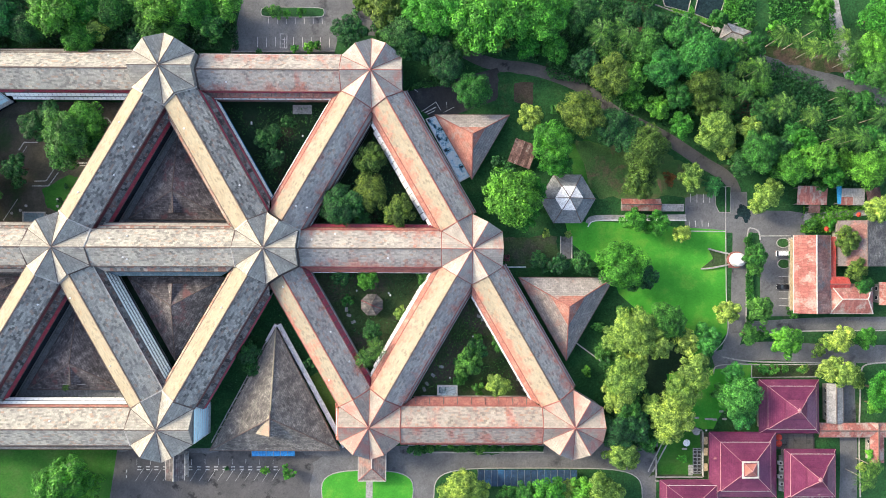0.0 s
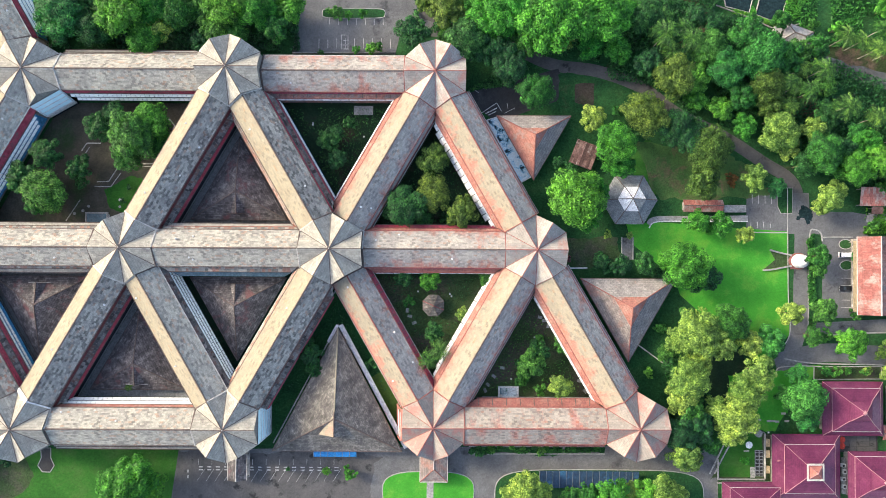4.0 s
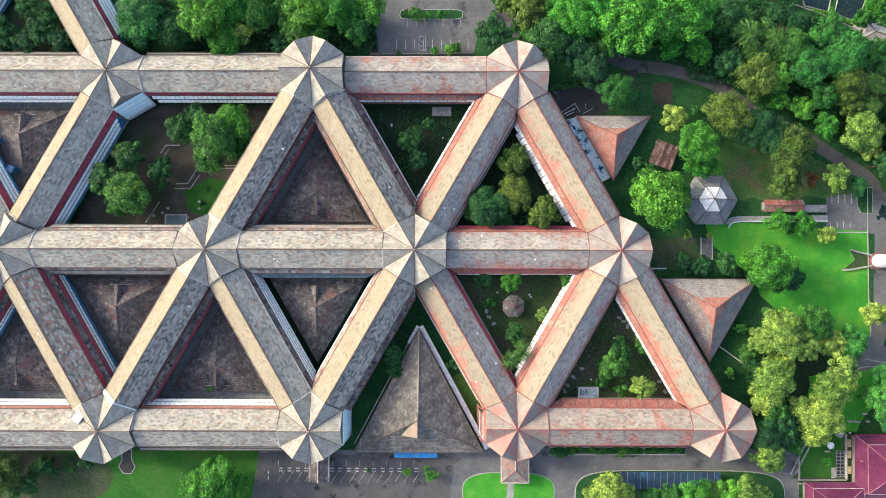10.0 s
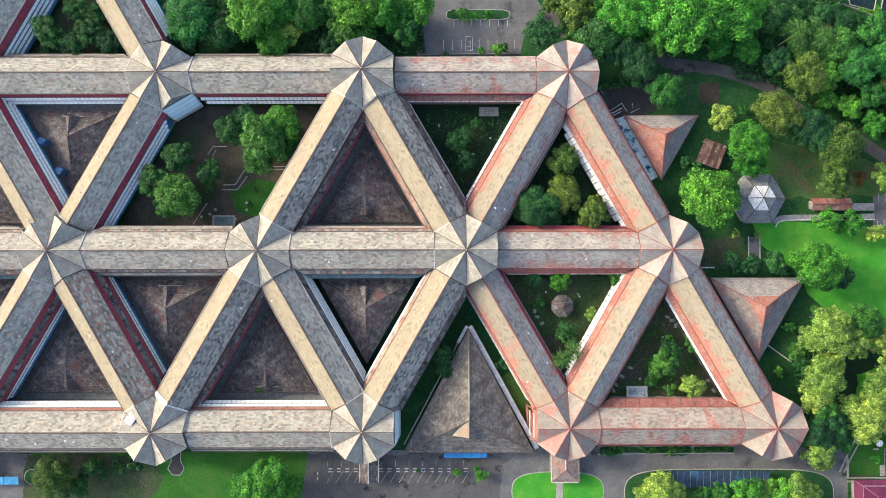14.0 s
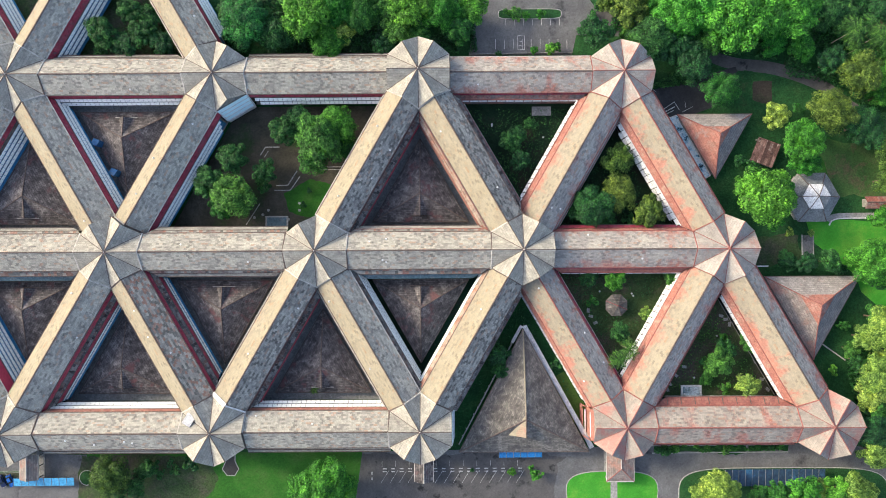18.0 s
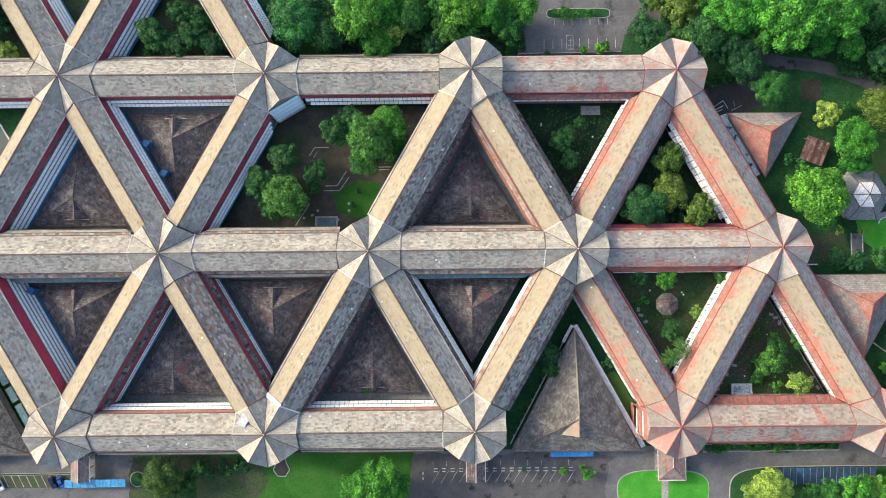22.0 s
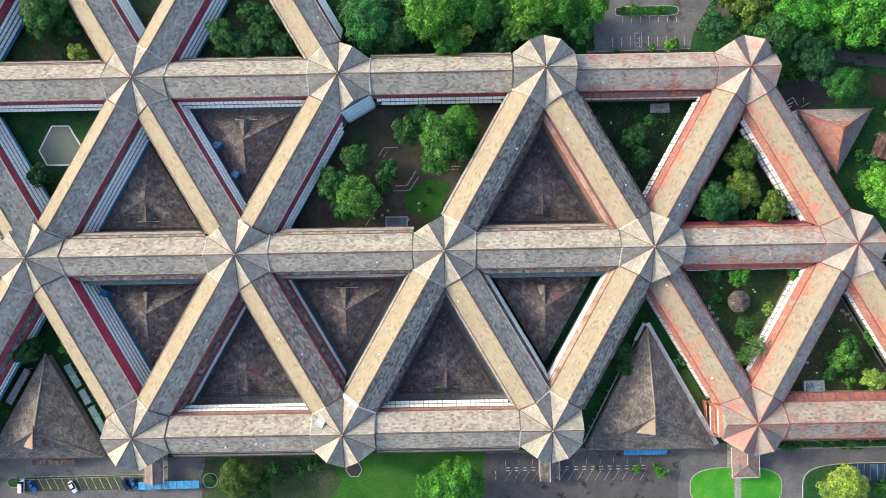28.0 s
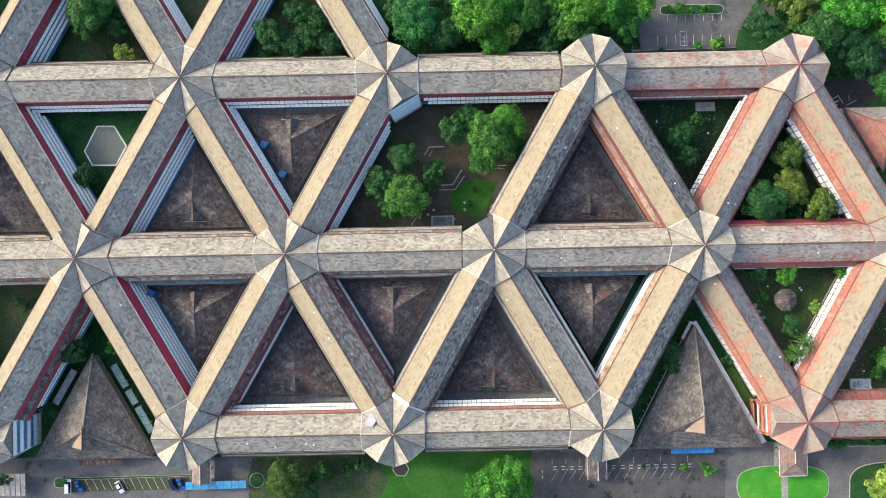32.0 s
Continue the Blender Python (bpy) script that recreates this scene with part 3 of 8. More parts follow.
def smooth_line(pts, steps=6):
    """Points along a soft curve through a few corners."""
    out = []
    n = len(pts)
    for i in range(n - 1):
        a, b, c, d = (Vector(pts[max(0, min(n - 1, i + k))]).to_2d() for k in (-1, 0, 1, 2))
        for s in range(steps):
            t = s / steps
            out.append(0.5 * (2 * b + (c - a) * t + (2 * a - 5 * b + 4 * c - d) * t * t + (3 * b - a - 3 * c + d) * t ** 3))
    return out + [Vector(pts[-1]).to_2d()]


def ribbon(pts, width, z0, z1, steps=6):
    """A strip of even width along a soft curve: (verts, faces)."""
    line = smooth_line(pts, steps)
    left, right = [], []
    for i, p in enumerate(line):
        d = (line[min(i + 1, len(line) - 1)] - line[max(i - 1, 0)]).normalized()
        s = Vector((-d.y, d.x)) * width / 2
        left.append(p + s)
        right.append(p - s)
    v = [(p.x, p.y, z) for row, z in ((left, z1), (right, z1), (left, z0), (right, z0)) for p in row]
    n = len(line)
    f = []
    for i in range(n - 1):
        f += [(i, n + i, n + i + 1, i + 1), (2 * n + i, i, i + 1, 2 * n + i + 1), (n + i, 3 * n + i, 3 * n + i + 1, n + i + 1)]
    return v, f + [(0, 2 * n, 3 * n, n), (n - 1, 2 * n - 1, 4 * n - 1, 3 * n - 1)]


def ring(cx, cy, rx, ry, n=28, turn=0.0, a0=0.0, a1=360.0):
    pts = []
    for i in range(n):
        t = radians(a0 + (a1 - a0) * i / (n if a1 - a0 == 360 else n - 1))
        x, y = rx * math.cos(t), ry * math.sin(t)
        c, s = math.cos(radians(turn)), math.sin(radians(turn))
        pts.append((cx + x * c - y * s, cy + x * s + y * c))
    return pts


# ---------------------------------------------------------------- the triangular office complex
SPAN = 69.0                       # from hub to hub
ROW = SPAN * math.sqrt(3) / 2
APOTHEM, EAVE, DROP = 10.4, 6.25, 3.9     # hub size; half width and fall of a roof
HUBS = {}
for k in range(7):
    HUBS["M", k] = Vector((-k * SPAN, 0))
    HUBS["T", k] = Vector((-(k + 0.5) * SPAN, ROW))
    HUBS["B", k] = Vector((-(k - 0.5) * SPAN, -ROW))
    HUBS["U", k] = Vector((-k * SPAN, 2 * ROW))
HIGH = {("M", 0): 13.9, ("T", 0): 14.3, ("B", 0): 13.4, ("B", 1): 13.2, ("T", 1): 18.0, ("M", 1): 17.2, ("T", 2): 14.9, ("T", 3): 14.9,
        ("T", 4): 15.0, ("B", 2): 16.5, ("U", 3): 15.0, ("U", 4): 15.0}
EAST = {("M", 0), ("T", 0), ("B", 0), ("B", 1)}
LINKS = [(("M", k), ("M", k + 1)) for k in range(6)] + [(("T", k), ("T", k + 1)) for k in range(5)]
LINKS += [(("T", k), ("M", k)) for k in (0, 1, 3, 4, 5)] + [(("T", k), ("M", k + 1)) for k in (0, 1, 2, 3, 4)]
LINKS += [(("M", k), ("B", k)) for k in range(6)] + [(("M", k), ("B", k + 1)) for k in range(6)]
LINKS += [(("B", 0), ("B", 1)), (("B", 2), ("B", 3)), (("B", 3), ("B", 4)), (("B", 5), ("B", 6))]
LINKS += [(("T", k), ("U", k + 1)) for k in (2, 3, 4)] + [(("T", k), ("U", k)) for k in (3, 4)]
LINKS = [(a, b) for a, b in LINKS if a in HUBS and b in HUBS and min(HUBS[a].x, HUBS[b].x) > -400]
JOINED = {frozenset(p) for p in LINKS}


def top_of(h):
    return HIGH.get(h, 17.2)


def neighbour(h, degrees):
    """The hub that lies one span away in that direction, if a wing leads there."""
    p = HUBS[h] + Vector((math.cos(radians(degrees)), math.sin(radians(degrees)))) * SPAN
    for o, q in HUBS.items():
        if (q - p).length < 1.0 and frozenset((h, o)) in JOINED:
            return o
    return None


def slope_side(s, z0, u0, u1, z1, ends, inset):
    """A roof plane on side s (+1, -1) from (u0, z0) to (u1, z1), mitred at its ends."""
    lo0, lo1 = (-SPAN / 2 + max(inset, u * math.sqrt(3) if ends[0] else inset) for u in (u0, u1))
    hi0, hi1 = (SPAN / 2 - max(inset, u * math.sqrt(3) if ends[1] else inset) for u in (u0, u1))
    poly = [(lo0, s * u0, z0), (hi0, s * u0, z0), (hi1, s * u1, z1), (lo1, s * u1, z1)]
    return poly if s > 0 else poly[::-1]


DARKER_EAST = ({("T", 1), ("M", 2)}, {("M", 1), ("B", 2)}, {("M", 2), ("B", 3)}, {("T", 1), ("M", 1)})     # wings whose east slopes take the darker sheets
TILED = {ROOF_RUSTY: ROOF_RUSTY_TILES, ROOF_DARK: ROOF_DARK_TILES, ROOF_WEST: ROOF_WEST_TILES, ROOF_EAST: ROOF_EAST_TILES, ROOF_SUNLIT: ROOF_SUNLIT_TILES, ROOF_EAST_SUNLIT: ROOF_EAST_SUNLIT_TILES}


def laid_sheets(half, s, z0, u1, z1, seed, size=(1.15, 0.58)):
    """Overlapping roof sheets on one slope, each with its own edges, slightly uneven."""
    rng = random.Random(seed)
    n, rows = round(2 * half / size[0]), round(u1 / size[1])
    step, row = 2 * half / n, u1 / rows
    fall = (z0 - z1) / u1
    vs, fs = [], []
    for r in range(rows):
        off = 0.5 * step * (r % 2)
        for c in range(-1, n):
            x0, x1 = max(-half, -half + c * step + off), min(half, -half + (c + 1) * step + off)
            if x1 - x0 < 0.2:
                continue
            x0, x1 = x0 + 0.02, x1 - 0.02
            a, b = r * row - 0.03, (r + 1) * row + 0.05
            lift = 0.05 + rng.uniform(0, 0.035)
            top = [(x0, a, z0 - fall * a + 0.015), (x1, a, z0 - fall * a + 0.015), (x1, b, z0 - fall * b + lift), (x0, b, z0 - fall * b + lift)]
            k = len(vs)
            vs += [(x, s * u, z) for x, u, z in top] + [(x, s * u, z - 0.05) for x, u, z in top]
            quads = [(0, 1, 2, 3), (3, 2, 6, 7), (0, 3, 7, 4), (2, 1, 5, 6)]
            fs += [tuple(k + i for i in (q if s > 0 else q[::-1])) for q in quads]
    return vs, fs


PANELS = {}


def panel_mesh(length, width, fall, material):
    key = (round(length, 2), round(width, 2), round(fall, 2), material.name)
    if key not in PANELS:
        me = bpy.data.meshes.new("sunshade_panel")
        L = length / 2 - (0.055 if material is LOUVRE else 0.14)
        v, f = sheet([(-L, 0, 0), (L, 0, 0), (L, -width, -fall), (-L, -width, -fall)], 0.07)
        lip = box(-L, L, -width - 0.05, -width + 0.03, -fall - 0.16, -fall + 0.02)
        v, f = joined((v, f), lip)
        me.from_pydata(v, [], f)
        me.materials.append(material)
        PANELS[key] = me
    return PANELS[key]


# wing sides that carry sunshades: the pair of hubs and the compass side that they face
SHADED = {"E": [("M2", "B2"), ("M4", "B4"), ("T3", "M3"), ("T2", "M3"), ("T3", "M4"), ("T4", "M4"), ("T2", "U3"), ("T3", "U3"), ("T3", "U4"), ("T4", "U4"), ("M5", "B5")],
          "W": [("T0", "M0"), ("M0", "B1"), ("T0", "M1"), ("M1", "B1"), ("M1", "B2"), ("M0", "B0"), ("M4", "B5")],
          "S": [("T0", "T1"), ("M0", "M1"), ("T1", "T2"), ("T2", "T3"), ("T3", "T4"), ("M1", "M2"), ("M3", "M4")], "N": [("B2", "B3"), ("B3", "B4")]}


def shaded_side(a, b, s):
    turn = (HUBS[b] - HUBS[a]).normalized() * s
    out = Vector((-turn.y, turn.x))
    way = ("E" if out.x > 0 else "W") if abs(out.x) > 0.3 else ("N" if out.y > 0 else "S")
    pair = {a[0] + str(a[1]), b[0] + str(b[1])}
    return any(set(p) == pair for p in SHADED[way])


def way_out(turn, s):
    x = math.cos(radians(turn + 90 * s))
    return "E" if x > 0.3 else "W" if x < -0.3 else "H"


def orange_side(a, b, s):
    """The one high wing whose west terrace is painted orange-red."""
    turn = math.degrees(math.atan2((HUBS[b] - HUBS[a]).y, (HUBS[b] - HUBS[a]).x))
    return {a, b} == {("T", 1), ("M", 1)} and way_out(turn, s) == "W"


def sun_side(turn, s):
    """Sun-facing slopes, north-west and south-west: sunlight is put into their cream sheets."""
    out = turn + 90 * s
    return abs((out - 180 + 180) % 360 - 180) < 40


def panel_rows(w, s, u, z, rows, size, deep, fall, step, skin, pitch_z=0.0):
    """Rows of sunshade panels from (u, z) outwards and down."""
    run = SPAN / 2 - u * math.sqrt(3) - 0.3
    most = int(2 * run / size)
    pitch = 2 * run / most
    for r in range(rows):
        uu = u + r * step
        n = most - 2 * math.ceil(r * step * math.sqrt(3) / pitch)
        run = n * pitch / 2
        me = panel_mesh(pitch, deep, fall, skin)
        for i in range(n):
            ob = part("sunshade_panel", me, skin, w)
            ob.matrix_basis = pose(-run + (i + 0.5) * pitch, s * uu, z - r * (pitch_z or fall + 0.14), 0, 0, 0 if s < 0 else 180)


def louvre_rows(w, s, u0, z0, u1, z1, rows, size, behind=BLUE_GLASS, cover=0.42):
    """A slanted glazed facade behind rows of tilted panels that step out and down from (u0, z0) to (u1, z1)."""
    du, dz = (u1 - u0) / rows, (z0 - z1) / rows
    part("glazing", sheet(slope_side(s, z0, u0 - 0.3, u1 + (0.05 if behind == BLUE_GLASS else -0.3), z1 - 0.8, (True, True), APOTHEM), 0.1), behind, w, "slanted tinted glazing")
    for r in range(rows):
        uu, zz = u0 + r * du, z0 - r * dz
        run = SPAN / 2 - uu * math.sqrt(3) - 0.3
        n = int(2 * run / size)
        pitch = 2 * run / n
        me = panel_mesh(pitch, du * 0.9, dz * cover, LOUVRE)
        for i in range(n):
            ob = part("sunshade_panel", me, LOUVRE, w)
            ob.matrix_basis = pose(-run + (i + 0.5) * pitch, s * uu, zz, 0, 0, 0 if s < 0 else 180)
        part("panel_rail", bar((-run, s * (uu - 0.05), zz - 0.02), (run, s * (uu - 0.05), zz - 0.02), 0.12, 0.12), STEEL, w)


# facades that differ from the rest, by the side that they face
FACADES = {("E", frozenset({("M", 2), ("B", 3)})): "bare", ("E", frozenset({("M", 1), ("B", 2)})): "bare", ("E", frozenset({("M", 1), ("B", 1)})): "bare", ("E", frozenset({("T", 1), ("M", 2)})): "bare",
           ("E", frozenset({("T", 2), ("M", 3)})): "slim", ("E", frozenset({("T", 3), ("M", 3)})): "slim", ("E", frozenset({("T", 3), ("M", 4)})): "worn",
           ("E", frozenset({("M", 4), ("B", 4)})): "fresh", ("E", frozenset({("M", 2), ("B", 2)})): "narrow", ("W", frozenset({("M", 1), ("B", 2)})): "narrow"}


def ledge_sheets(s, u0, z0, u1, z1, joins, seed):
    """Two courses of uneven sheets on a narrow ledge roof."""
    rng = random.Random(seed)
    vs, fs = [], []
    for r in range(2):
        a, b = u0 + (u1 - u0) * r / 2, u0 + (u1 - u0) * (r + 1) / 2 + 0.04
        za, zb = z0 + (z1 - z0) * r / 2, z0 + (z1 - z0) * (r + 1) / 2
        lo, hi = (e * (SPAN / 2 - max(APOTHEM, b * math.sqrt(3) if j else APOTHEM)) for e, j in ((-1, joins[0]), (1, joins[1])))
        x = lo
        while x < hi - 0.3:
            e = min(hi, x + rng.choice((0.9, 1.15, 1.15, 1.4)))
            lift = rng.uniform(0.03, 0.09)
            top = [(x + 0.03, a, za + 0.03), (e - 0.03, a, za + 0.03), (e - 0.03, b, zb + lift), (x + 0.03, b, zb + lift)]
            k = len(vs)
            vs += [(p, s * u, z) for p, u, z in top] + [(p, s * u, z - 0.05) for p, u, z in top]
            fs += [tuple(k + i for i in (q if s > 0 else q[::-1])) for q in [(0, 1, 2, 3), (3, 2, 6, 7), (0, 3, 7, 4), (2, 1, 5, 6)]]
            x = e
    return vs, fs


def steep_side(w, s, H, joins, way, shade, roof_mat, orange, pale, seed, style):
    """A facade that falls steeply from the eave: a painted band, a ledge where there is one, and sunshades."""
    def band(name, u0, z0, u1, z1, mat, label=""):
        ob = part(name, sheet(slope_side(s, z0, u0, u1, z1, joins, APOTHEM - 0.1), 0.14), mat, w, label)
        e = slope_side(s, z1, u1 - 0.02, u1, z1, joins, APOTHEM - 0.1)
        e = [p for p in e if abs(abs(p[1]) - u1) < 0.001]
        part("band_trim", bar(e[0], e[1], 0.22, 0.16), PALE_CAP if pale else GREY_CAP, w)
        return ob

    paint = ORANGE if orange else CRIMSON if style == "fresh" else MAROON
    if not shade:
        if orange:
            band("painted_band", 6.05, H - 4.3, 6.4, H - 5.6, MAROON, "dark red painted band")
            ledge = band("ledge_roof", 6.4, H - 5.7, 8.0, H - 6.9, BRICK_RED, "rusty brown ledge roof")
            tagged(part("ledge_cladding", ledge_sheets(s, 6.4, H - 5.65, 8.0, H - 6.85, joins, seed), RUST_LEDGE_TILES, ledge), kind="stuff")
            for k in range(2):
                part("ledge_rail", bar((-21.5 + k, s * (6.9 + k * 0.6), H - 5.75 - k * 0.45), (21.5 - k, s * (6.9 + k * 0.6), H - 5.75 - k * 0.45), 0.1, 0.1), PALE_CAP, w, "thin pale rail")
            band("painted_band", 8.0, H - 7.0, 8.35, H - 9.4, BRICK_RED, "brick-red painted band")
            top = H - 9.5
        elif pale:
            band("painted_band", 6.05, H - 4.3, 7.6, H - 6.6, MAROON, "broad dark red painted band")
            top = H - 6.7
            for i in range(14):
                x = -19.5 + i * 3.0
                part("stained_rib", bar((x, s * 6.3, H - 4.55), (x, s * 7.55, H - 6.45), 0.3, 0.1), GREY_CAP, w, "dark stained rib")
        else:
            dull = style == "bare"
            band("painted_band", 6.05, H - 4.3, 6.25 if dull else 6.6, H - 6.3, DARK_MAROON if dull else paint, "dark maroon painted edge" if dull else "maroon painted band")
            ledge = band("ledge_roof", 6.3 if dull else 6.6, H - 6.35, 8.1, H - 7.3, roof_mat, "weathered grey ledge roof")
            tagged(part("ledge_cladding", ledge_sheets(s, 6.3 if dull else 6.6, H - 6.3, 8.1, H - 7.25, joins, seed), LEDGE_TILES, ledge), kind="stuff")
            band("painted_band", 8.1, H - 7.4, 8.35 if dull else 8.6, H - 9.6 if dull else H - 8.8, MAROON, "dark red painted edge" if dull else "maroon painted band")
            top = H - 9.8 if dull else H - 8.9
            if not dull:
                louvre_rows(w, s, 8.65, H - 8.8, 9.05, H - 11.4, 2, 1.7, BLUE_GLASS, 0.5)
    elif way == "W" and pale:
        band("painted_band", 6.05, H - 4.3, 7.1, H - 7.4, paint, "painted band under the eave")
        top = H - 7.5
        panel_rows(w, s, 7.2, H - 7.5, 1, 2.2, 0.3, 2.0, 0.3, WHITE)
    elif style == "narrow":
        part("eave_line", bar((-SPAN / 2 + 11.5, s * 6.2, H - 4.3), (SPAN / 2 - 11.5, s * 6.2, H - 4.3), 0.25, 0.2), DARK_MAROON, w)
        ledge = band("ledge_roof", 6.2, H - 4.6, 7.45, H - 5.9, ROOF_DARK, "dark ledge roof of uneven sheets")
        tagged(part("ledge_cladding", ledge_sheets(s, 6.2, H - 4.55, 7.45, H - 5.85, joins, seed), LEDGE_TILES if way == "E" else RUST_LEDGE_TILES, ledge), kind="stuff")
        top = H - 6.1
        louvre_rows(w, s, 7.5, H - 6.1, 8.9 if way == "E" else 8.2, H - 11.0 if way == "E" else H - 9.4, 4 if way == "E" else 3, 1.6, GLASS, 0.4)
    elif way == "E":
        high = H > 15.5
        u1, z1 = 7.3 if high else 7.05, H - 7.4 if high else H - 6.6
        if style == "worn":
            band("painted_band", 6.05, H - 4.2, 6.75, H - 5.9, paint, "worn maroon painted band")
            ledge = band("ledge_roof", 6.75, H - 5.95, u1, z1, ROOF_DARK, "dark ledge roof of uneven sheets")
            tagged(part("ledge_cladding", ledge_sheets(s, 6.75, H - 5.9, u1, z1 + 0.05, joins, seed), LEDGE_TILES, ledge), kind="stuff")
        else:
            band("painted_band", 6.05, H - 4.2, u1, z1, paint, "painted band under the eave")
        top = H - 7.5
        louvre_rows(w, s, 7.4 if high else 7.15, H - 7.6 if high else H - 6.8, 9.0 if style == "slim" else 9.7, 4.8 if style == "slim" else 3.2, 5 if high else 3 if style == "slim" else 4, 1.6)
    else:
        band("painted_band", 6.05, H - 4.3, 6.7, H - 6.4, paint, "painted band under the eave")
        top = H - 6.6
        louvre_rows(w, s, 6.8, H - 6.6, 8.5, H - 9.6, 3 if way == "W" else 2, 1.6, GLASS)
    wall_u = 6.65
    L = SPAN / 2 - wall_u * math.sqrt(3)
    part("wall", box(-L, L, min(s * 6.2, s * wall_u), max(s * 6.2, s * wall_u), 0, top - 0.3), WALL, w)
    part("glazing", box(-L + 0.6, L - 0.6, min(s * wall_u, s * (wall_u + 0.06)), max(s * wall_u, s * (wall_u + 0.06)), 0.5, top - 0.4), BLUE_GLASS if shade else GLASS, w, "blue-tinted glazing" if shade else "dark window band")


def wing(a, b, serial):
    pa, pb = HUBS[a], HUBS[b]
    turn = math.degrees(math.atan2((pb - pa).y, (pb - pa).x))
    mid = (pa + pb) / 2
    east = a in EAST or b in EAST
    both = a in EAST and b in EAST
    H = min(top_of(a), top_of(b)) - (0.3 if both else 0.55)
    rnd = random.Random(serial)
    tone = "grey and beige sheet roof, faded red streaks" if east else "weathered grey-beige sheet roof over blue-white sunshades"
    w = thing("building_wing", pose(mid.x, mid.y, 0, 0, 0, turn), "long gabled office wing, " + tone, "building", "office wings between hubs")
    pair = {a, b}
    roof_mat = ROOF_RUSTY if pair == {("B", 0), ("B", 1)} else ROOF_EAST if east else ROOF_WEST
    sloped = both or pair == {("T", 0), ("M", 1)}
    cap = RED_CAP if east else GREY_CAP
    half = SPAN / 2 - APOTHEM
    for s in (1, -1):
        joins = (bool(neighbour(a, turn + 60 * s)), bool(neighbour(b, turn + 180 - 60 * s)))
        court = any(joins)
        main = slope_side(s, H, 0.0, EAVE, H - DROP, (False, False), APOTHEM - 0.15)
        skin_mat = (ROOF_EAST_SUNLIT if east else ROOF_SUNLIT) if sun_side(turn, s) else ROOF_DARK if pair in DARKER_EAST and way_out(turn, s) == "E" else roof_mat
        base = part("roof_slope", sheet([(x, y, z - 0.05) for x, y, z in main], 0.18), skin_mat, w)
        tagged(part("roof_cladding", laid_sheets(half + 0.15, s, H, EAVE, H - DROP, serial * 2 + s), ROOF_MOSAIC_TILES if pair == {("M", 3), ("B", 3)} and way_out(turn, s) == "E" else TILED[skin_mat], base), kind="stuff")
        edge = [p for p in main if abs(abs(p[1]) - EAVE) < 0.01]
        part("gutter", bar(edge[0], edge[1], 0.34, 0.16), PALE_CAP if shaded_side(a, b, s) and not east and way_out(turn, s) == "E" or east and a[0] == b[0] == "T" and s * math.cos(radians(turn)) > 0 else cap, w, "red gutter" if east else "weathered gutter")
        # clerestory wall under the eave
        part("clerestory_wall", box(-half, half, s * 5.55 - 0.12, s * 5.55 + 0.12, H - 6.4, H - DROP - 0.1), WALL, w)
        shade = shaded_side(a, b, s)
        red_tier = both and a[0] == b[0] == "B"
        way = way_out(turn, s)
        sunny = both or way == "W" or shade and a[0] == "B"
        level = a[0] == b[0] == "M" or (way == "H" and east)
        if not sloped and not level and (way == "E" and (not east or pair == {("M", 1), ("B", 1)}) or shade or orange_side(a, b, s)):
            steep_side(w, s, H, joins, way, shade, roof_mat, sunny, east, serial * 3 + s, FACADES.get((way, frozenset(pair)), ""))
            continue
        lean = ORANGE if sunny else MAROON
        reach = 8.8 if red_tier and s * math.cos(radians(turn)) > 0 else 8.0 if shade else 6.5 if east and a[0] == b[0] == "T" and s * math.cos(radians(turn)) > 0 else 6.9 if way == "W" else 7.3
        low = slope_side(s, H - 4.9, 5.65, reach, H - 4.9 - (reach - 5.65) * 0.42, joins, APOTHEM - 0.1)
        flank = way_out(turn, s) == "H" and east and a[0] != "B"

        part("lower_roof", sheet(low, 0.16), roof_mat if reach < 7 or level and not east else OLD_RED if flank and a[0] == "T" else ORANGE if flank and s * math.cos(radians(turn)) > 0 else BRICK_RED if flank else BRICK_RED if red_tier else lean if shade or (way_out(turn, s) == "E" and not east) else roof_mat, w, "orange-red lower roof strip" if both else "maroon lower roof strip" if shade else "")
        if not east and (level or reach < 7):
            low_z = H - 4.9 - (reach - 5.65) * 0.42
            tagged(part("ledge_cladding", ledge_sheets(s, 5.8, H - 4.86, reach, low_z + 0.03, joins, serial * 5 + s), ROOF_MOSAIC_TILES if level else ROOF_WEST_TILES, w), kind="stuff")
        edge = [p for p in low if abs(p[1]) > 6]
        if flank:
            top = [p for p in low if abs(p[1]) < 7]
            part("upper_flashing", bar((top[0][0], s * 6.25, H - 5.1), (top[1][0], s * 6.25, H - 5.1), 0.6, 0.1), MAROON, w)
        if red_tier and reach > 8.5 or flank and a[0] == "T":
            for i in range(9):
                x = -19.0 + i * 4.75
                k = (H - 4.9 - (reach - 5.65) * 0.42)
                part("stained_rib", bar((x, s * 6.5, H - 5.15), (x, s * (reach - 0.1), k + 0.06), 0.28, 0.07), GREY_CAP, w, "dark stained rib")
        part("lower_gutter", bar(edge[0], edge[1], 0.3, 0.18), WHITE if both and shade and not flank else PALE_CAP if reach < 7 else MAROON_RIB if way_out(turn, s) == "E" and not east else BRICK_RED if pair == {("M", 1), ("M", 2)} and s * math.cos(radians(turn)) > 0 else cap, w)
        west = way_out(turn, s) == "W"
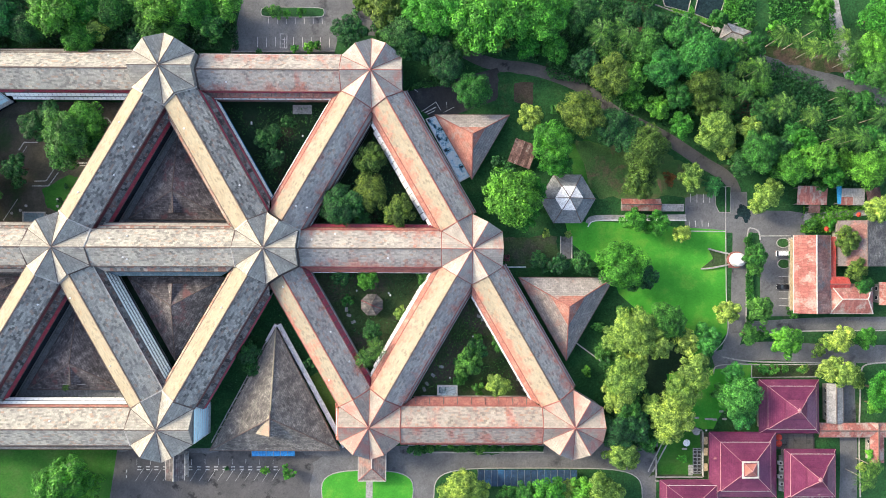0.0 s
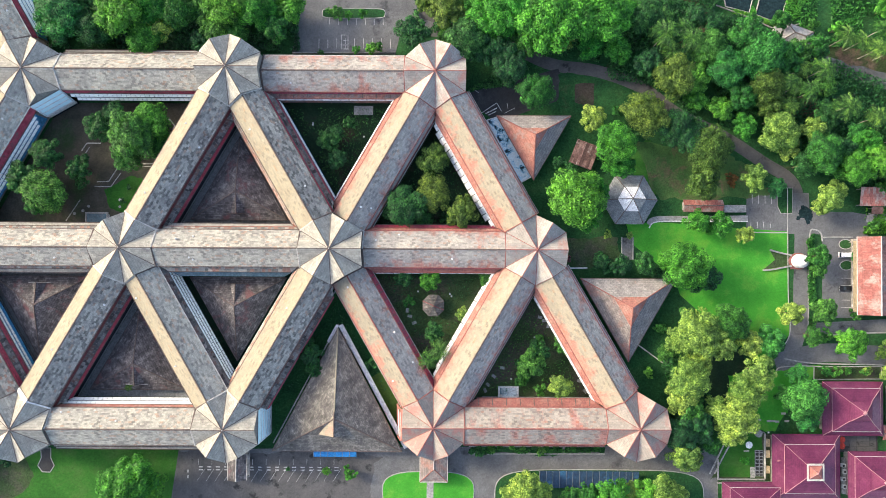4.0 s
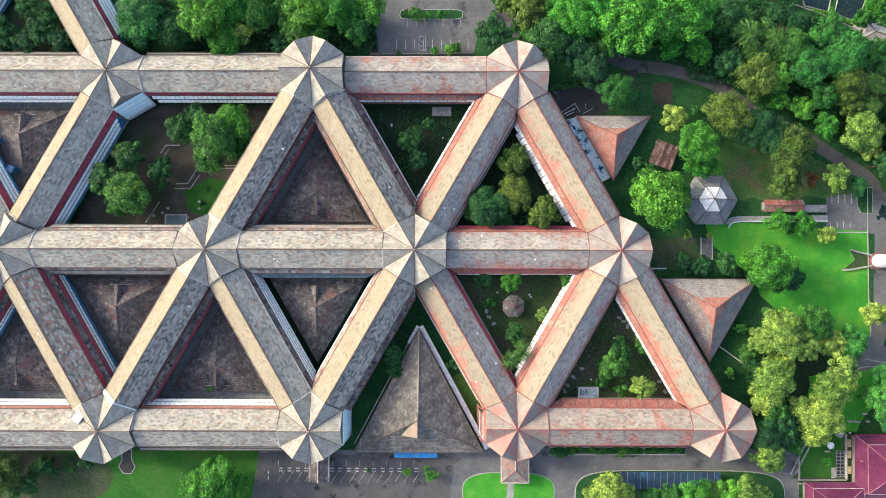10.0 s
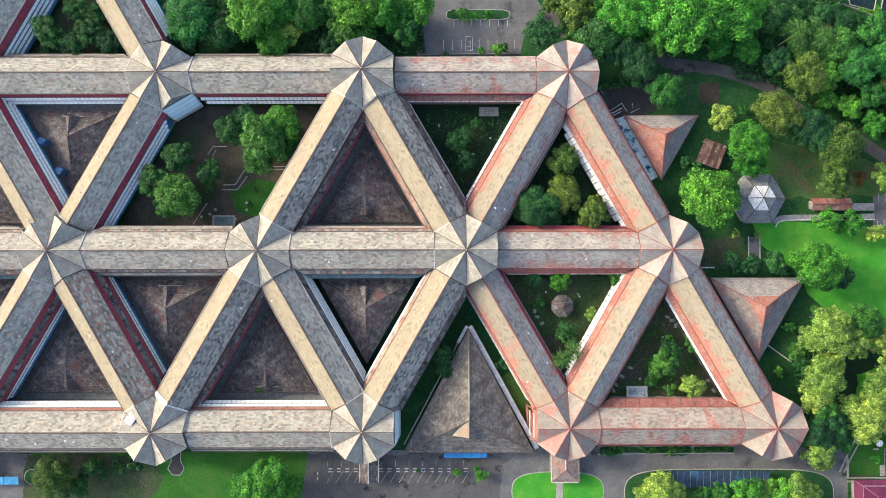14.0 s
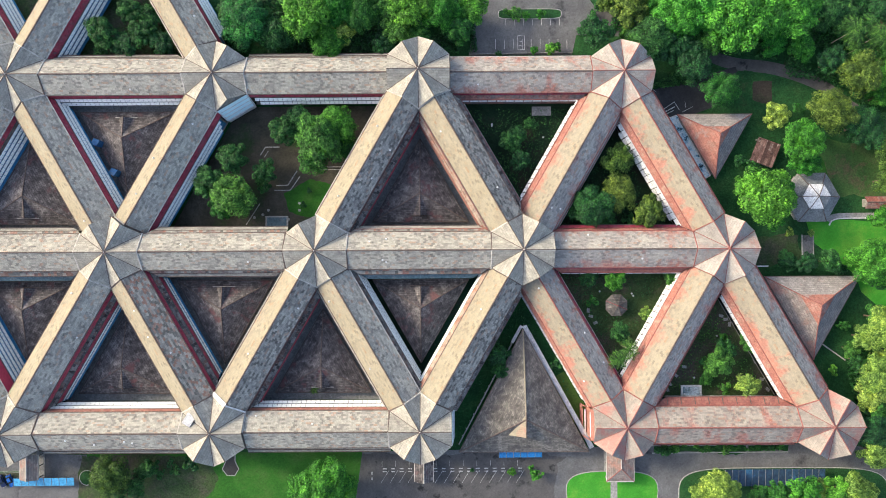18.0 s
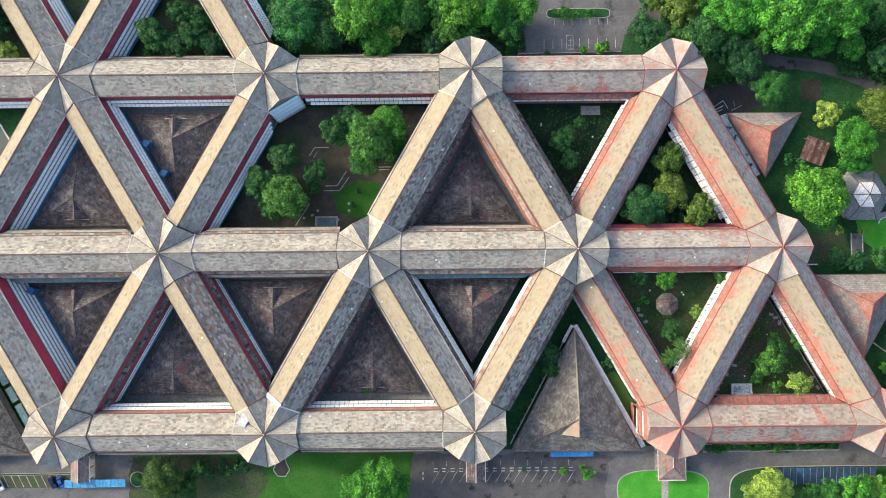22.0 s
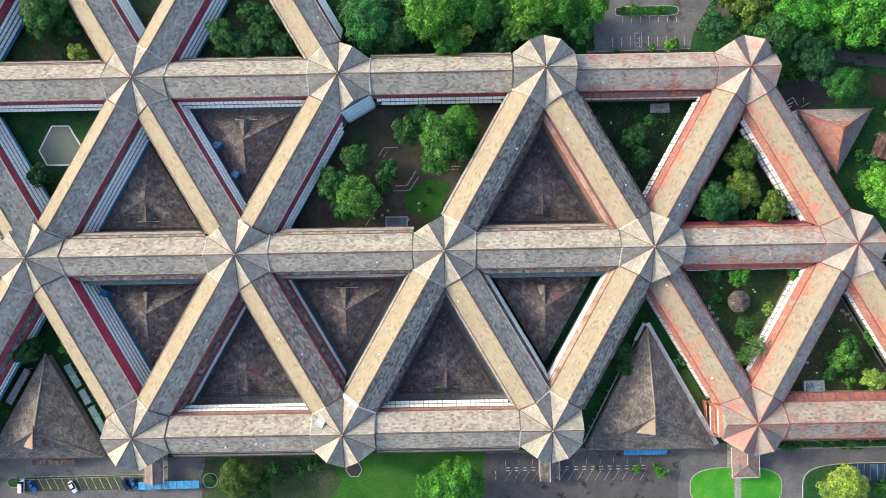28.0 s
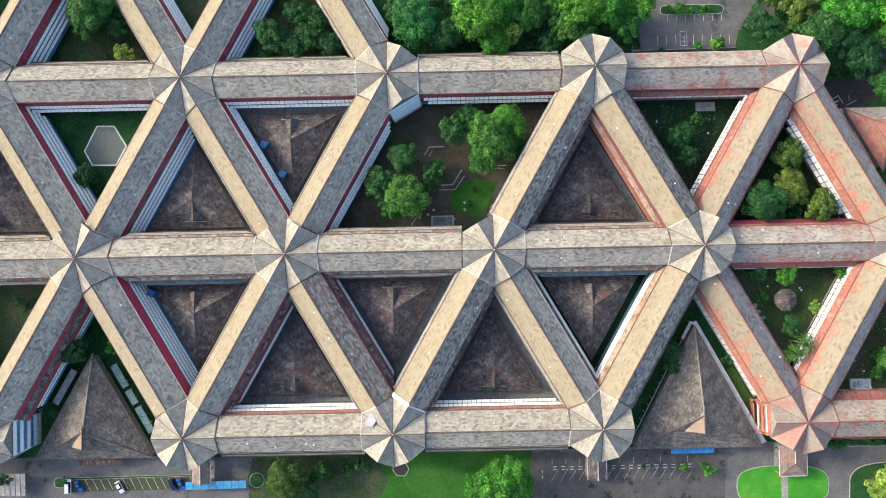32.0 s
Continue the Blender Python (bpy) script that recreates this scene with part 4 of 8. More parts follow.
        if not shade and not west and not red_tier and reach > 7:
            outer = way_out(turn, s) == "E" and not east
            drain = east and way == "E"
            tier = slope_side(s, H - 5.9 if outer else H - 6.2, 7.2 if outer else 7.1, 8.9 if outer else 7.7 if drain else 8.5, H - 6.8, joins, APOTHEM - 0.1)
            part("terrace_roof", sheet(tier, 0.14), GREY_CAP if drain else lean if east else roof_mat, w, "stained terrace roof")
            edge = [p for p in tier if abs(p[1]) > 7.5]
            part("terrace_edge", bar(edge[0], edge[1], 0.7 if outer else 0.16 if drain else 0.22, 0.3 if not drain else 0.16), WHITE if east and way_out(turn, s) == "E" else MAROON if way_out(turn, s) == "E" else GREY_CAP, w)
        # body: storeys with window bands
        wall_u = 7.35
        L = SPAN / 2 - (wall_u * math.sqrt(3) if court else APOTHEM)
        body = part("wall", box(-L, L, min(s * 6.9, s * wall_u), max(s * 6.9, s * wall_u), 0, H - 6.4), WALL, w)
        for floor_z in (1.0, 4.6, 8.2):
            if floor_z + 2 < H - 6.3:
                part("window_band", box(-L + 1, L - 1, min(s * wall_u, s * (wall_u + 0.05)), max(s * wall_u, s * (wall_u + 0.05)), floor_z, floor_z + 1.7), GLASS, w)
        if not shade:
            continue
        # sunshade panels in rows before tinted glass, stepping out a little as they fall
        flat_roof = a[0] == b[0] == "M" and not east
        if flat_roof:
            strip = slope_side(s, H - 7.2, 7.4, 9.6, H - 7.8, joins, APOTHEM)
            part("glass_canopy", sheet(strip, 0.12), TEAL_GLASS, w, "dull teal glazed canopy")
        if flat_roof:
            continue
        if flank:
            panel_rows(w, s, reach + 0.06, H - 6.0, 1, 2.9, 0.3, 0.8, 0.3, WHITE)
            if a[0] == "T":
                face = slope_side(s, H - 6.9, reach + 0.1, reach + 0.3, H - 10.2, joins, APOTHEM)
                part("painted_band", sheet(face, 0.12), OLD_RED, w, "stained red painted band")
        else:
            thin = pair == {("M", 0), ("B", 0)}
            fine = "T" in (a[0], b[0])
            panel_rows(w, s, reach + 0.06, H - 6.0, 1 if thin else 2, 2.4 if pair == {("T", 0), ("M", 0)} else 1.8 if fine else 2.2, 0.4 if thin else 0.85 if pair == {("T", 0), ("M", 0)} else 0.55, 0.7, 0.7 if pair == {("T", 0), ("M", 0)} else 0.45, WHITE, 1.6)
        for i in range(7):
            x = -14 + i * 28 / 6
            part("bracket", bar((x, s * 7.4, H - 6.4), (x, s * (reach + 0.3), H - 7.4), 0.14, 0.14), STEEL, w)
    part("ridge_cap", bar((-half - 0.1, 0, H + 0.02), (half + 0.1, 0, H + 0.02), 0.5, 0.13), RED_CAP if east and rnd.random() < 0.6 else GREY_CAP, w)
    for end in (-1, 1):
        hub = a if end < 0 else b
        flush = hub in EAST
        for s in (1, -1):
            x = end * (half - 0.05)
            part("seam_cap", bar((x, 0, H + 0.1), (x, s * (EAVE + 0.1), H - DROP + 0.1), 0.36 if flush else 0.5, 0.18), RED_CAP if flush else (PALE_CAP if rnd.random() < 0.6 else GREY_CAP), w)
    part("floor_slab", box(-half, half, -7.0, 7.0, 0.0, 0.2), CONCRETE, w)
    if not both:
        for i in range(rnd.randint(1, 4)):
            x, s, u = rnd.uniform(-half + 3, half - 3), rnd.choice((1, -1)), rnd.uniform(1.5, 5.0)
            z = H - DROP * u / EAVE
            part("roof_vent", joined(tube((x, s * u, z - 0.1), (x, s * u, z + 0.45), 0.2, 0.2), tube((x, s * u, z + 0.45), (x, s * u, z + 0.62), 0.36, 0.14)), WHITE, w, "small white roof vent")


def hub(h):
    p, H = HUBS[h], top_of(h)
    east = h in EAST
    label = "six-sided hub roof of folded gables, " + ("beige and red sheets" if east else "grey and beige sheets")
    w = thing("building_hub", pose(p.x, p.y, 0), label, "building", "hubs of the office complex")
    mat = ROOF_RUSTY if h in (("B", 0), ("B", 1)) else ROOF_EAST if east else ROOF_WEST
    cap = RED_CAP if east else GREY_CAP
    R = APOTHEM / math.cos(radians(30))
    low = H - DROP - 0.25
    for k in range(6):
        a = radians(60 * k)
        out = Vector((math.cos(a), math.sin(a))) * APOTHEM
        ridge = (out.x, out.y, H - 0.12)
        for s in (-1, 1):
            c = radians(60 * k + 30 * s)
            corner = (R * math.cos(c), R * math.sin(c), low)
            tri = [(0, 0, H), ridge, corner] if s > 0 else [(0, 0, H), corner, ridge]
            facet = part("roof_facet", sheet(tri, 0.2), mat, w)
            # turn the texture frame with the fold
            face_m = Matrix.Rotation(a, 4, "Z")
            facet.data.transform(face_m.inverted())
            facet.matrix_basis = face_m
        part("hip_cap", bar((0, 0, H + 0.04), (ridge[0], ridge[1], ridge[2] + 0.04), 0.28, 0.09), cap, w)
        c = radians(60 * k + 30)
        part("valley_cap", bar((0, 0, H + 0.02), (R * math.cos(c), R * math.sin(c), low + 0.03), 0.26, 0.06), GREY_CAP if not east else RED_CAP, w)
        # gable wall under the folded edge
        d = Vector((-math.sin(a), math.cos(a)))
        inner = out * 0.965
        hw = R / 2 * 0.96
        g = [(inner + d * hw).to_3d() + Vector((0, 0, low - 0.3)), inner.to_3d() + Vector((0, 0, H - 0.4)), (inner - d * hw).to_3d() + Vector((0, 0, low - 0.3)),
             (inner - d * hw).to_3d(), (inner + d * hw).to_3d()]
        back = [v - out.normalized().to_3d() * 0.25 for v in g]
        part("wall", ([tuple(v) for v in g + back], [(0, 1, 2, 3, 4), (9, 8, 7, 6, 5)] + [(i, 5 + i, 5 + (i + 1) % 5, (i + 1) % 5) for i in range(5)]), WALL, w)
    part("finial", tube((0, 0, H), (0, 0, H + 0.5), 0.28, 0.1), RED_CAP if east else PALE_CAP, w)


def hub_bay(h, degrees, material, label, red=False, step=0.42, between=None, n=7, z0=2.0):
    """The slanted, glazed stair bay on the free side of a hub."""
    p, H = HUBS[h], top_of(h)
    w = thing("stair_bay", pose(p.x, p.y, 0, 0, 0, degrees), label, "bay", "slanted stair bays")
    z1 = H - 4.4
    n = 4 if red else n
    x1 = 11.2 if red else 10.5
    if red:
        part("lower_roof", sheet([(9.6, -5.6, z1 + 0.4), (11.2, -5.2, z1), (11.2, 5.2, z1), (9.6, 5.6, z1 + 0.4)], 0.15), ORANGE, w)
    for i in range(n):
        if red:
            x, z = 11.25 + i * 0.42, z1 - 0.4 - i * 2.0
            part("fin", bar((x, -4.2, z), (x, 4.2, z), 0.34, 0.3), WHITE if i % 2 == 0 else ORANGE, w, "white slanted fin")
            continue
        k = (z1 - z0) / n
        x, z, half = x1 + i * step, z1 - 0.1 - i * k, 6.0 - 0.07 * i
        slat = [(x, -half, z), (x + step * 0.95, -half + 0.06, z - k * 0.96), (x + step * 0.95, half - 0.06, z - k * 0.96), (x, half, z)]
        part("slat", sheet(slat, 0.08), between if between and i % 2 else material, w)
        part("slat_lip", bar((x + step, -half + 0.1, z - k * 0.97), (x + step, half - 0.1, z - k * 0.97), 0.2, 0.16), WHITE, w, "white slat edge")
    part("wall", box(9.7, 10.9 if red else 10.4, -5.2, 5.2, 0, z1 - 0.2), WALL if not red else ORANGE, w)
    for y in (-5.3, 5.3):
        part("side_frame", bar((x1 - 0.1, y if red else y * 1.09, z1), (12.8 if red else x1 + n * step, y, z0 - 0.2), 0.3, 0.3), ORANGE if red else WHITE, w)
    part("sill", box(12.4 if red else x1 + n * step - 0.3, 13.0 if red else x1 + n * step + 0.2, -5.4, 5.4, z0 - 2.0, z0 - 0.3), ORANGE if red else WHITE, w)
    if z0 > 2:
        part("lower_wall", box(x1 - 0.2, x1 + n * step - 0.3, -5.3, 5.3, 0.0, z0 - 0.3), GLASS, w, "dark glazed base")


def infill(corners_mid, point_up, serial):
    """A low dark roof that fills a court: three hips and a small gablet."""
    w = thing("court_hall", pose(corners_mid.x, corners_mid.y, 0, 0, 0, 0 if point_up else 180), "low triangular hall with dark brown hipped roof in a court", "building", "halls in the courts")
    roof_triangle(w, 9.8, 2.5, 6.7, ROOF_BROWN, GREY_CAP, 7.6, rim=PALE_CAP if serial % 2 else GREY_CAP)
    return w


def roof_triangle(w, r, z0, z1, mat, cap, reach, skins=None, rim=None):
    """Three hipped planes over an equilateral triangle of inradius r, point towards +y, with a gablet over the base."""
    c = [(r * math.sqrt(3), -r), (0, 2 * r), (-r * math.sqrt(3), -r)]
    for i in range(3):
        p, q = c[i], c[(i + 1) % 3]
        a = 30 + 120 * i
        s = part("roof_slope", sheet([(0, 0, z1), (*p, z0), (*q, z0)], 0.2), skins[i] if skins else mat, w)
        m = Matrix.Rotation(radians(a + 90), 4, "Z")
        s.data.transform(m.inverted())
        s.matrix_basis = m
        part("hip_cap", bar((0, 0, z1 + 0.03), (*p, z0 + 0.03), 0.36, 0.1), cap, w)
        e = [(*p, z0 - 0.1), (*q, z0 - 0.1)]
        part("gutter", bar(e[0], e[1], 0.3, 0.14), GREY_CAP, w)
        k = (r - 0.9) / r
        n = Vector((math.cos(radians(a)), math.sin(radians(a))))
        d = Vector((-n.y, n.x))
        mid, L = n * (r - 0.9), (r - 0.9) * math.sqrt(3) - 0.2
        quad = [mid + d * L, mid - d * L, mid - d * L - n * 0.2, mid + d * L - n * 0.2]
        part("wall", prism([tuple(v) for v in quad], 0, z0 - 0.15), WALL, w)
    if not reach:
        return
    # gablet
    zt = z1 - 0.25
    fall = (z1 - z0) / r
    half = 2.6
    y = -reach
    zb = z1 - fall * reach
    ze = zt - 0.28 * fall * reach
    for s in (1, -1):
        tri = [(0, 0.2, zt), (0, y, ze), (s * half, y, zb + 0.12)]
        part("gablet_slope", sheet(tri if s > 0 else tri[::-1], 0.14), mat, w)
    part("gablet_wall", ([(half * 0.92, y + 0.25, zb - 0.2), (-half * 0.92, y + 0.25, zb - 0.2), (0, y + 0.25, ze - 0.14), (half * 0.92, y + 0.45, zb - 0.2), (-half * 0.92, y + 0.45, zb - 0.2), (0, y + 0.45, ze - 0.14)],
                         [(0, 2, 1), (3, 4, 5), (0, 1, 4, 3), (1, 2, 5, 4), (2, 0, 3, 5)]), WALL, w)
    part("gablet_cap", bar((0, 0.3, zt + 0.04), (0, y - 0.15, ze + 0.04), 0.4, 0.12), cap, w)
    part("ledge", bar((-half - 1.3, y - 0.1, zb + 0.1), (half + 1.3, y - 0.1, zb + 0.1), 0.3, 0.16), rim or GREY_CAP, w)


for i, (a, b) in enumerate(LINKS):
    wing(a, b, i)
for h in sorted({h for pair in LINKS for h in pair}):
    hub(h)
hub_bay(("B", 2), 0, BAY_PANEL, "steep blue-white glazed stair bay below a hub roof", step=0.14)
hub_bay(("T", 2), 300, BAY_PANEL, "slanted blue-white glazed stair bay at a garden corner", step=0.55, n=4, z0=4.0)
hub_bay(("B", 5), 0, LOUVRE, "slanted stair bay of white slats and blue glass", step=0.1, between=BLUE_GLASS)
hub_bay(("B", 1), 180, WHITE, "orange-red stair bay with white slanted fins", red=True)


def centre(*hs):
    return sum((HUBS[h] for h in hs), Vector((0, 0))) / 3


HALLS = [(True, ("T", 1), ("M", 1), ("M", 2)), (True, ("T", 3), ("M", 3), ("M", 4)), (True, ("T", 4), ("M", 4), ("M", 5)),
         (False, ("T", 2), ("T", 3), ("M", 3)), (False, ("M", 1), ("M", 2), ("B", 2)), (False, ("M", 2), ("M", 3), ("B", 3)), (False, ("M", 3), ("M", 4), ("B", 4)),
         (True, ("M", 2), ("B", 2), ("B", 3)), (True, ("M", 3), ("B", 3), ("B", 4))]
for i, (up, *hs) in enumerate(HALLS):
    infill(centre(*hs), up, i)

# a white flashing sheet and a pale panel box on one hub
b3 = HUBS["B", 3]
patchy = thing("roof_patch", pose(b3.x, b3.y, 0), "white metal flashing laid over a hub valley", "roof patch")
part("sheet", bar((-0.1, 12.3, 13.15), (5.3, 9.18, 17.05), 1.5, 0.16), WHITE, patchy)
part("seam_strip", bar((5.3, 9.18, 17.05), (10.6, 6.1, 13.2), 0.5, 0.14), WHITE, patchy)
panel = thing("roof_box", pose(b3.x - 7.3, b3.y + 4.2, 15.2, 0, 12, 60), "pale square panel box on a roof slope", "roof box")
part("lid", box(-1.9, 1.9, -1.5, 1.5, 0.25, 0.45), WHITE, panel)
part("frame", joined(box(-1.8, 1.8, -1.4, -1.2, -0.6, 0.25), box(-1.8, 1.8, 1.2, 1.4, -0.6, 0.25)), STEEL, panel)


# ---------------------------------------------------------------- ground, roads, lawns
def ragged(poly, seed):
    """An outline of the same form with an uneven, overgrown edge."""
    out = []
    for p, q in zip(poly, poly[1:] + poly[:1]):
        p, q = Vector(p), Vector(q)
        n = max(1, round((q - p).length / 1.2))
        for i in range(n):
            v = p.lerp(q, i / n)
            k = v.to_3d() * 0.16 + Vector((0, 0, seed))
            f = v.to_3d() * 0.7 + Vector((0, 0, seed))
            out.append((v.x + 1.7 * noise.noise(k) + 0.5 * noise.noise(f), v.y + 1.7 * noise.noise(k + Vector((7, 3, 0))) + 0.5 * noise.noise(f + Vector((5, 9, 0)))))
    return out


def patch(name, poly, z, material, label, category, kind="structure", deep=0.3):
    if name in ("lawn", "yard", "soil_bed", "planting_bed") and len(poly) < 9 and "mown" not in label and "asphalt" not in label:
        poly = ragged(poly, z * 90)
    return solid(name, prism(poly, z - deep, z), material, label, category, kind=kind)


solid("ground", prism([(-1700, -1500), (1500, -1500), (1500, 1500), (-1700, 1500)], -1.0, 0.0), GRASS, "rough dark green grass and earth reaching the horizon", "ground", kind="structure")


def court(hs, inner, material, label, z=0.05):
    c = centre(*hs)
    pts = []
    for h in hs:
        d = HUBS[h] - c
        pts.append(tuple(c + d.normalized() * inner * 2))
    patch("court_floor", pts, z, material, label, "court floor")


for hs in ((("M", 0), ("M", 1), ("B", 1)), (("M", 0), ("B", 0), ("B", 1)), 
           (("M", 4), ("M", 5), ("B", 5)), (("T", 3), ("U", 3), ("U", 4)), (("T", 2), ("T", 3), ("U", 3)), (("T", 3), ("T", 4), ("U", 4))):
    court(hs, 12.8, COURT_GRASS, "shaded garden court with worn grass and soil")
# these courts' shade is painted by a darker grass
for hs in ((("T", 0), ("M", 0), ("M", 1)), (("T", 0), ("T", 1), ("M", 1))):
    court(hs, 12.8, SHADE_GRASS, "garden court with its deep shade put into the grass colour")
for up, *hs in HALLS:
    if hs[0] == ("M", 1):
        court(hs, 12.8, SHADE_GRASS, "overgrown ground round a court hall, shade darkening its colour")
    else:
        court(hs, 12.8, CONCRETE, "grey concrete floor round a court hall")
court((("T", 3), ("T", 4), ("M", 4)), 12.8, GRASS, "green lawn of a closed court")
court((("M", 1), ("B", 1), ("B", 2)), 13.5, GRASS, "narrow grass strips beside the great triangular hall")
court((("M", 4), ("B", 4), ("B", 5)), 13.5, GRASS, "shaded strips beside the west triangular hall")
g1, g2 = centre(("T", 2), ("M", 2), ("M", 3)), centre(("T", 1), ("T", 2), ("M", 2))
patch("court_floor", [(g1.x - 20, g1.y - 12), (g1.x + 34, g1.y - 12), (g2.x + 21, g2.y + 12), (g2.x - 30, g2.y + 12)], 0.05, GARDEN_EARTH, "bare brown earth and worn grass of the wide garden court", "court floor")
# a pool of sunlight painted as brighter grass
patch("lawn", [(-150.2, 13.5), (-151.8, 20.2), (-142.7, 25.6), (-135.2, 23.2), (-140.7, 12.1)], 0.08, SHADE_LAWN, "patch of grass in the wide garden court, sunlight in its colour", "lawn")
# the sunlit strip is painted by this lighter grass
patch("lawn", [(-57.7, -46.1), (-53.3, -43.9), (-45.5, -55.7), (-45.2, -65.1), (-47.8, -64.5)], 0.08, OLIVE_LAWN, "grass strip beside the great hall, sunlight in its olive colour", "lawn")
# south yard
patch("road", [(-322.2, -87.9), (-322.0, -70.3), (-247.6, -70.6), (-246.2, -71.2), (-222.1, -71.9), (-225.0, -92.8)], 0.03, ASPHALT, "worn grey asphalt yard west of the lawn", "road")
patch("road", [(-126.5, -71.3), (-43.5, -70.0), (54.6, -68.8), (66.5, -72.0), (66.2, -93.9), (-127.8, -93.2)], 0.03, ASPHALT, "grey asphalt yard before the entrances", "road")
# the buildings' shadow on the yard, painted as a dark overlay
solid("road_patch", prism(ragged([(-125.5, -72.0), (-78.0, -71.6), (-52.0, -73.0), (-56.0, -76.0), (-57.0, -92.6), (-126.5, -92.8)], 4.0), -0.2, 0.036), DIM_ASPHALT, "building shade painted as darker asphalt before the great hall", "road", kind="structure")
# the wing's shade on this lawn is painted by the darker green
patch("lawn", [(-222.5, -70.9), (-124.7, -71.3), (-127.8, -93.2), (-226.0, -92.8)], 0.06, SHADE_LAWN, "mown lawn south of the wings, shade in its deep green", "lawn")
patch("planting_bed", [(-224.5, -72.1), (-179.9, -71.7), (-175.9, -81.1), (-185.9, -93.0), (-227.0, -92.8)], 0.09, COURT_GRASS, "shaded worn grass under trees", "bed")


def island(name, poly, material, label, category, rim=0.35):
    """A raised patch inside a kerb."""
    w = thing(name, pose(0, 0, 0), label, category, kind="structure")
    part("filling", prism(poly, 0.0, 0.16), material, w)
    n = len(poly)
    for i in range(n):
        p, q = poly[i], poly[(i + 1) % n]
        part("kerb_stone", bar((*p, 0.08), (*q, 0.08), rim, 0.14), KERB, w)


def oval(x0, y0, x1, y1, n=30, sq=3.0):
    pts = []
    for i in range(n):
        t = 2 * math.pi * i / n
        c, s = math.cos(t), math.sin(t)
        pts.append(((x0 + x1) / 2 + (x1 - x0) / 2 * math.copysign(abs(c) ** (2 / sq), c), (y0 + y1) / 2 + (y1 - y0) / 2 * math.copysign(abs(s) ** (2 / sq), s)))
    return pts


island("lawn_island", oval(-52.5, -92.5, -20.0, -78.5), LAWN, "bright green oval lawn inside a pale kerb", "lawn")
island("tree_island", oval(-12.8, -103.6, 61.4, -77.6, 36, 5.0), GRASS, "kerbed island with trees and a shaded car port", "planting")
island("parking_island", [(-292.3, -77.7), (-244.7, -77.4), (-244.7, -77.9), (-291.5, -78.5)], GRASS, "narrow planted parking island", "planting", 0.2)
island("round_bed", ring(-222.6, -79.9, 2.6, 2.6, 16), GRASS, "small round planted bed in the yard", "planting", 0.3)
island("end_bed", oval(-294.6, -81.2, -289.9, -77.7, 14), GRASS, "planted end of a parking row", "planting", 0.25)
# walk over the oval lawn
patch("path", [(-36.8, -82.0), (-34.4, -82.0), (-34.5, -92.6), (-36.9, -92.5)], 0.19, CONCRETE, "concrete path across the oval lawn", "path")


def stripes(name, start, step, count, ahead, width, label):
    for i in range(count):
        p = Vector(start) + Vector(step) * i
        q = p + Vector(ahead)
        d = (q - p).normalized()
        s = Vector((-d.y, d.x)) * width / 2
        solid(name, prism([tuple(p + s), tuple(p - s), tuple(q - s), tuple(q + s)], 0.0, 0.075), ROAD_PAINT, label, "road marking", group="painted parking lines", kind="structure")


def vec(x0, y0, x1, y1):
    return (x1 - x0, y1 - y0)


stripes("bay_line", (-115.3, -77.9), vec(-115.3, -77.9, -112.1, -77.9), 16, vec(-115.3, -77.9, -118.1, -82.3), 0.1, "slanting white painted parking line")
stripes("edge_line", (-117.5, -77.3), vec(-117.5, -77.3, -114.5, -77.3), 17, vec(-117.5, -77.3, -116.1, -77.3), 0.36, "white dash of a painted kerb")
stripes("edge_line", (-117.5, -78.3), vec(-117.5, -78.3, -114.5, -78.3), 17, vec(-117.5, -78.3, -116.1, -78.3), 0.36, "white dash of a painted kerb")
stripes("edge_line", (-121.3, -81.3), vec(-121.3, -81.3, -121.3, -79.3), 2, vec(-121.3, -81.3, -121.3, -80.3), 0.4, "white dash of a painted kerb")
stripes("bay_line", (-117.7, -74.5), vec(-117.7, -74.5, -112.9, -74.5), 11, vec(-117.7, -74.5, -117.7, -76.5), 0.12, "thin white painted parking line")
patch("parking_ground", [(-289.0, -78.6), (-246.6, -78.0), (-246.6, -82.6), (-289.0, -82.8)], 0.04, MOSSY, "mossy worn ground of the parking bays", "road")
stripes("bay_line", (-283.9, -78.3), vec(-283.9, -78.3, -281.2, -78.3), 13, vec(-283.9, -78.3, -281.9, -82.3), 0.16, "slanting white painted parking line")
# north car park
patch("road", [(-86.1, 69.7), (-81.4, 93.1), (-45.1, 93.4), (-39.4, 85.2), (-27.2, 80.2), (-29.2, 76.2), (-47.4, 77.0), (-49.0, 69.9)], 0.03, ASPHALT, "grey asphalt car park behind the wing", "road")
stripes("bay_line", (-76.4, 72.0), vec(-76.4, 72.0, -73.2, 72.0), 9, vec(-76.4, 72.0, -76.4, 75.6), 0.18, "white painted parking line")
stripes("bay_line", (-72.6, 80.5), vec(-72.6, 80.5, -69.4, 80.5), 7, vec(-72.6, 80.5, -72.7, 83.0), 0.18, "white painted parking line")
island("parking_island", oval(-75.3, 82.9, -52.7, 86.4, 20, 5.0), GRASS, "kerbed planting strip in the car park", "planting", 0.3)
solid("low_wall", bar((-85.7, 70.1, 0.3), (-49.0, 70.5, 0.3), 0.4, 0.6), CONCRETE, "low concrete wall along the car park", "wall", kind="structure")
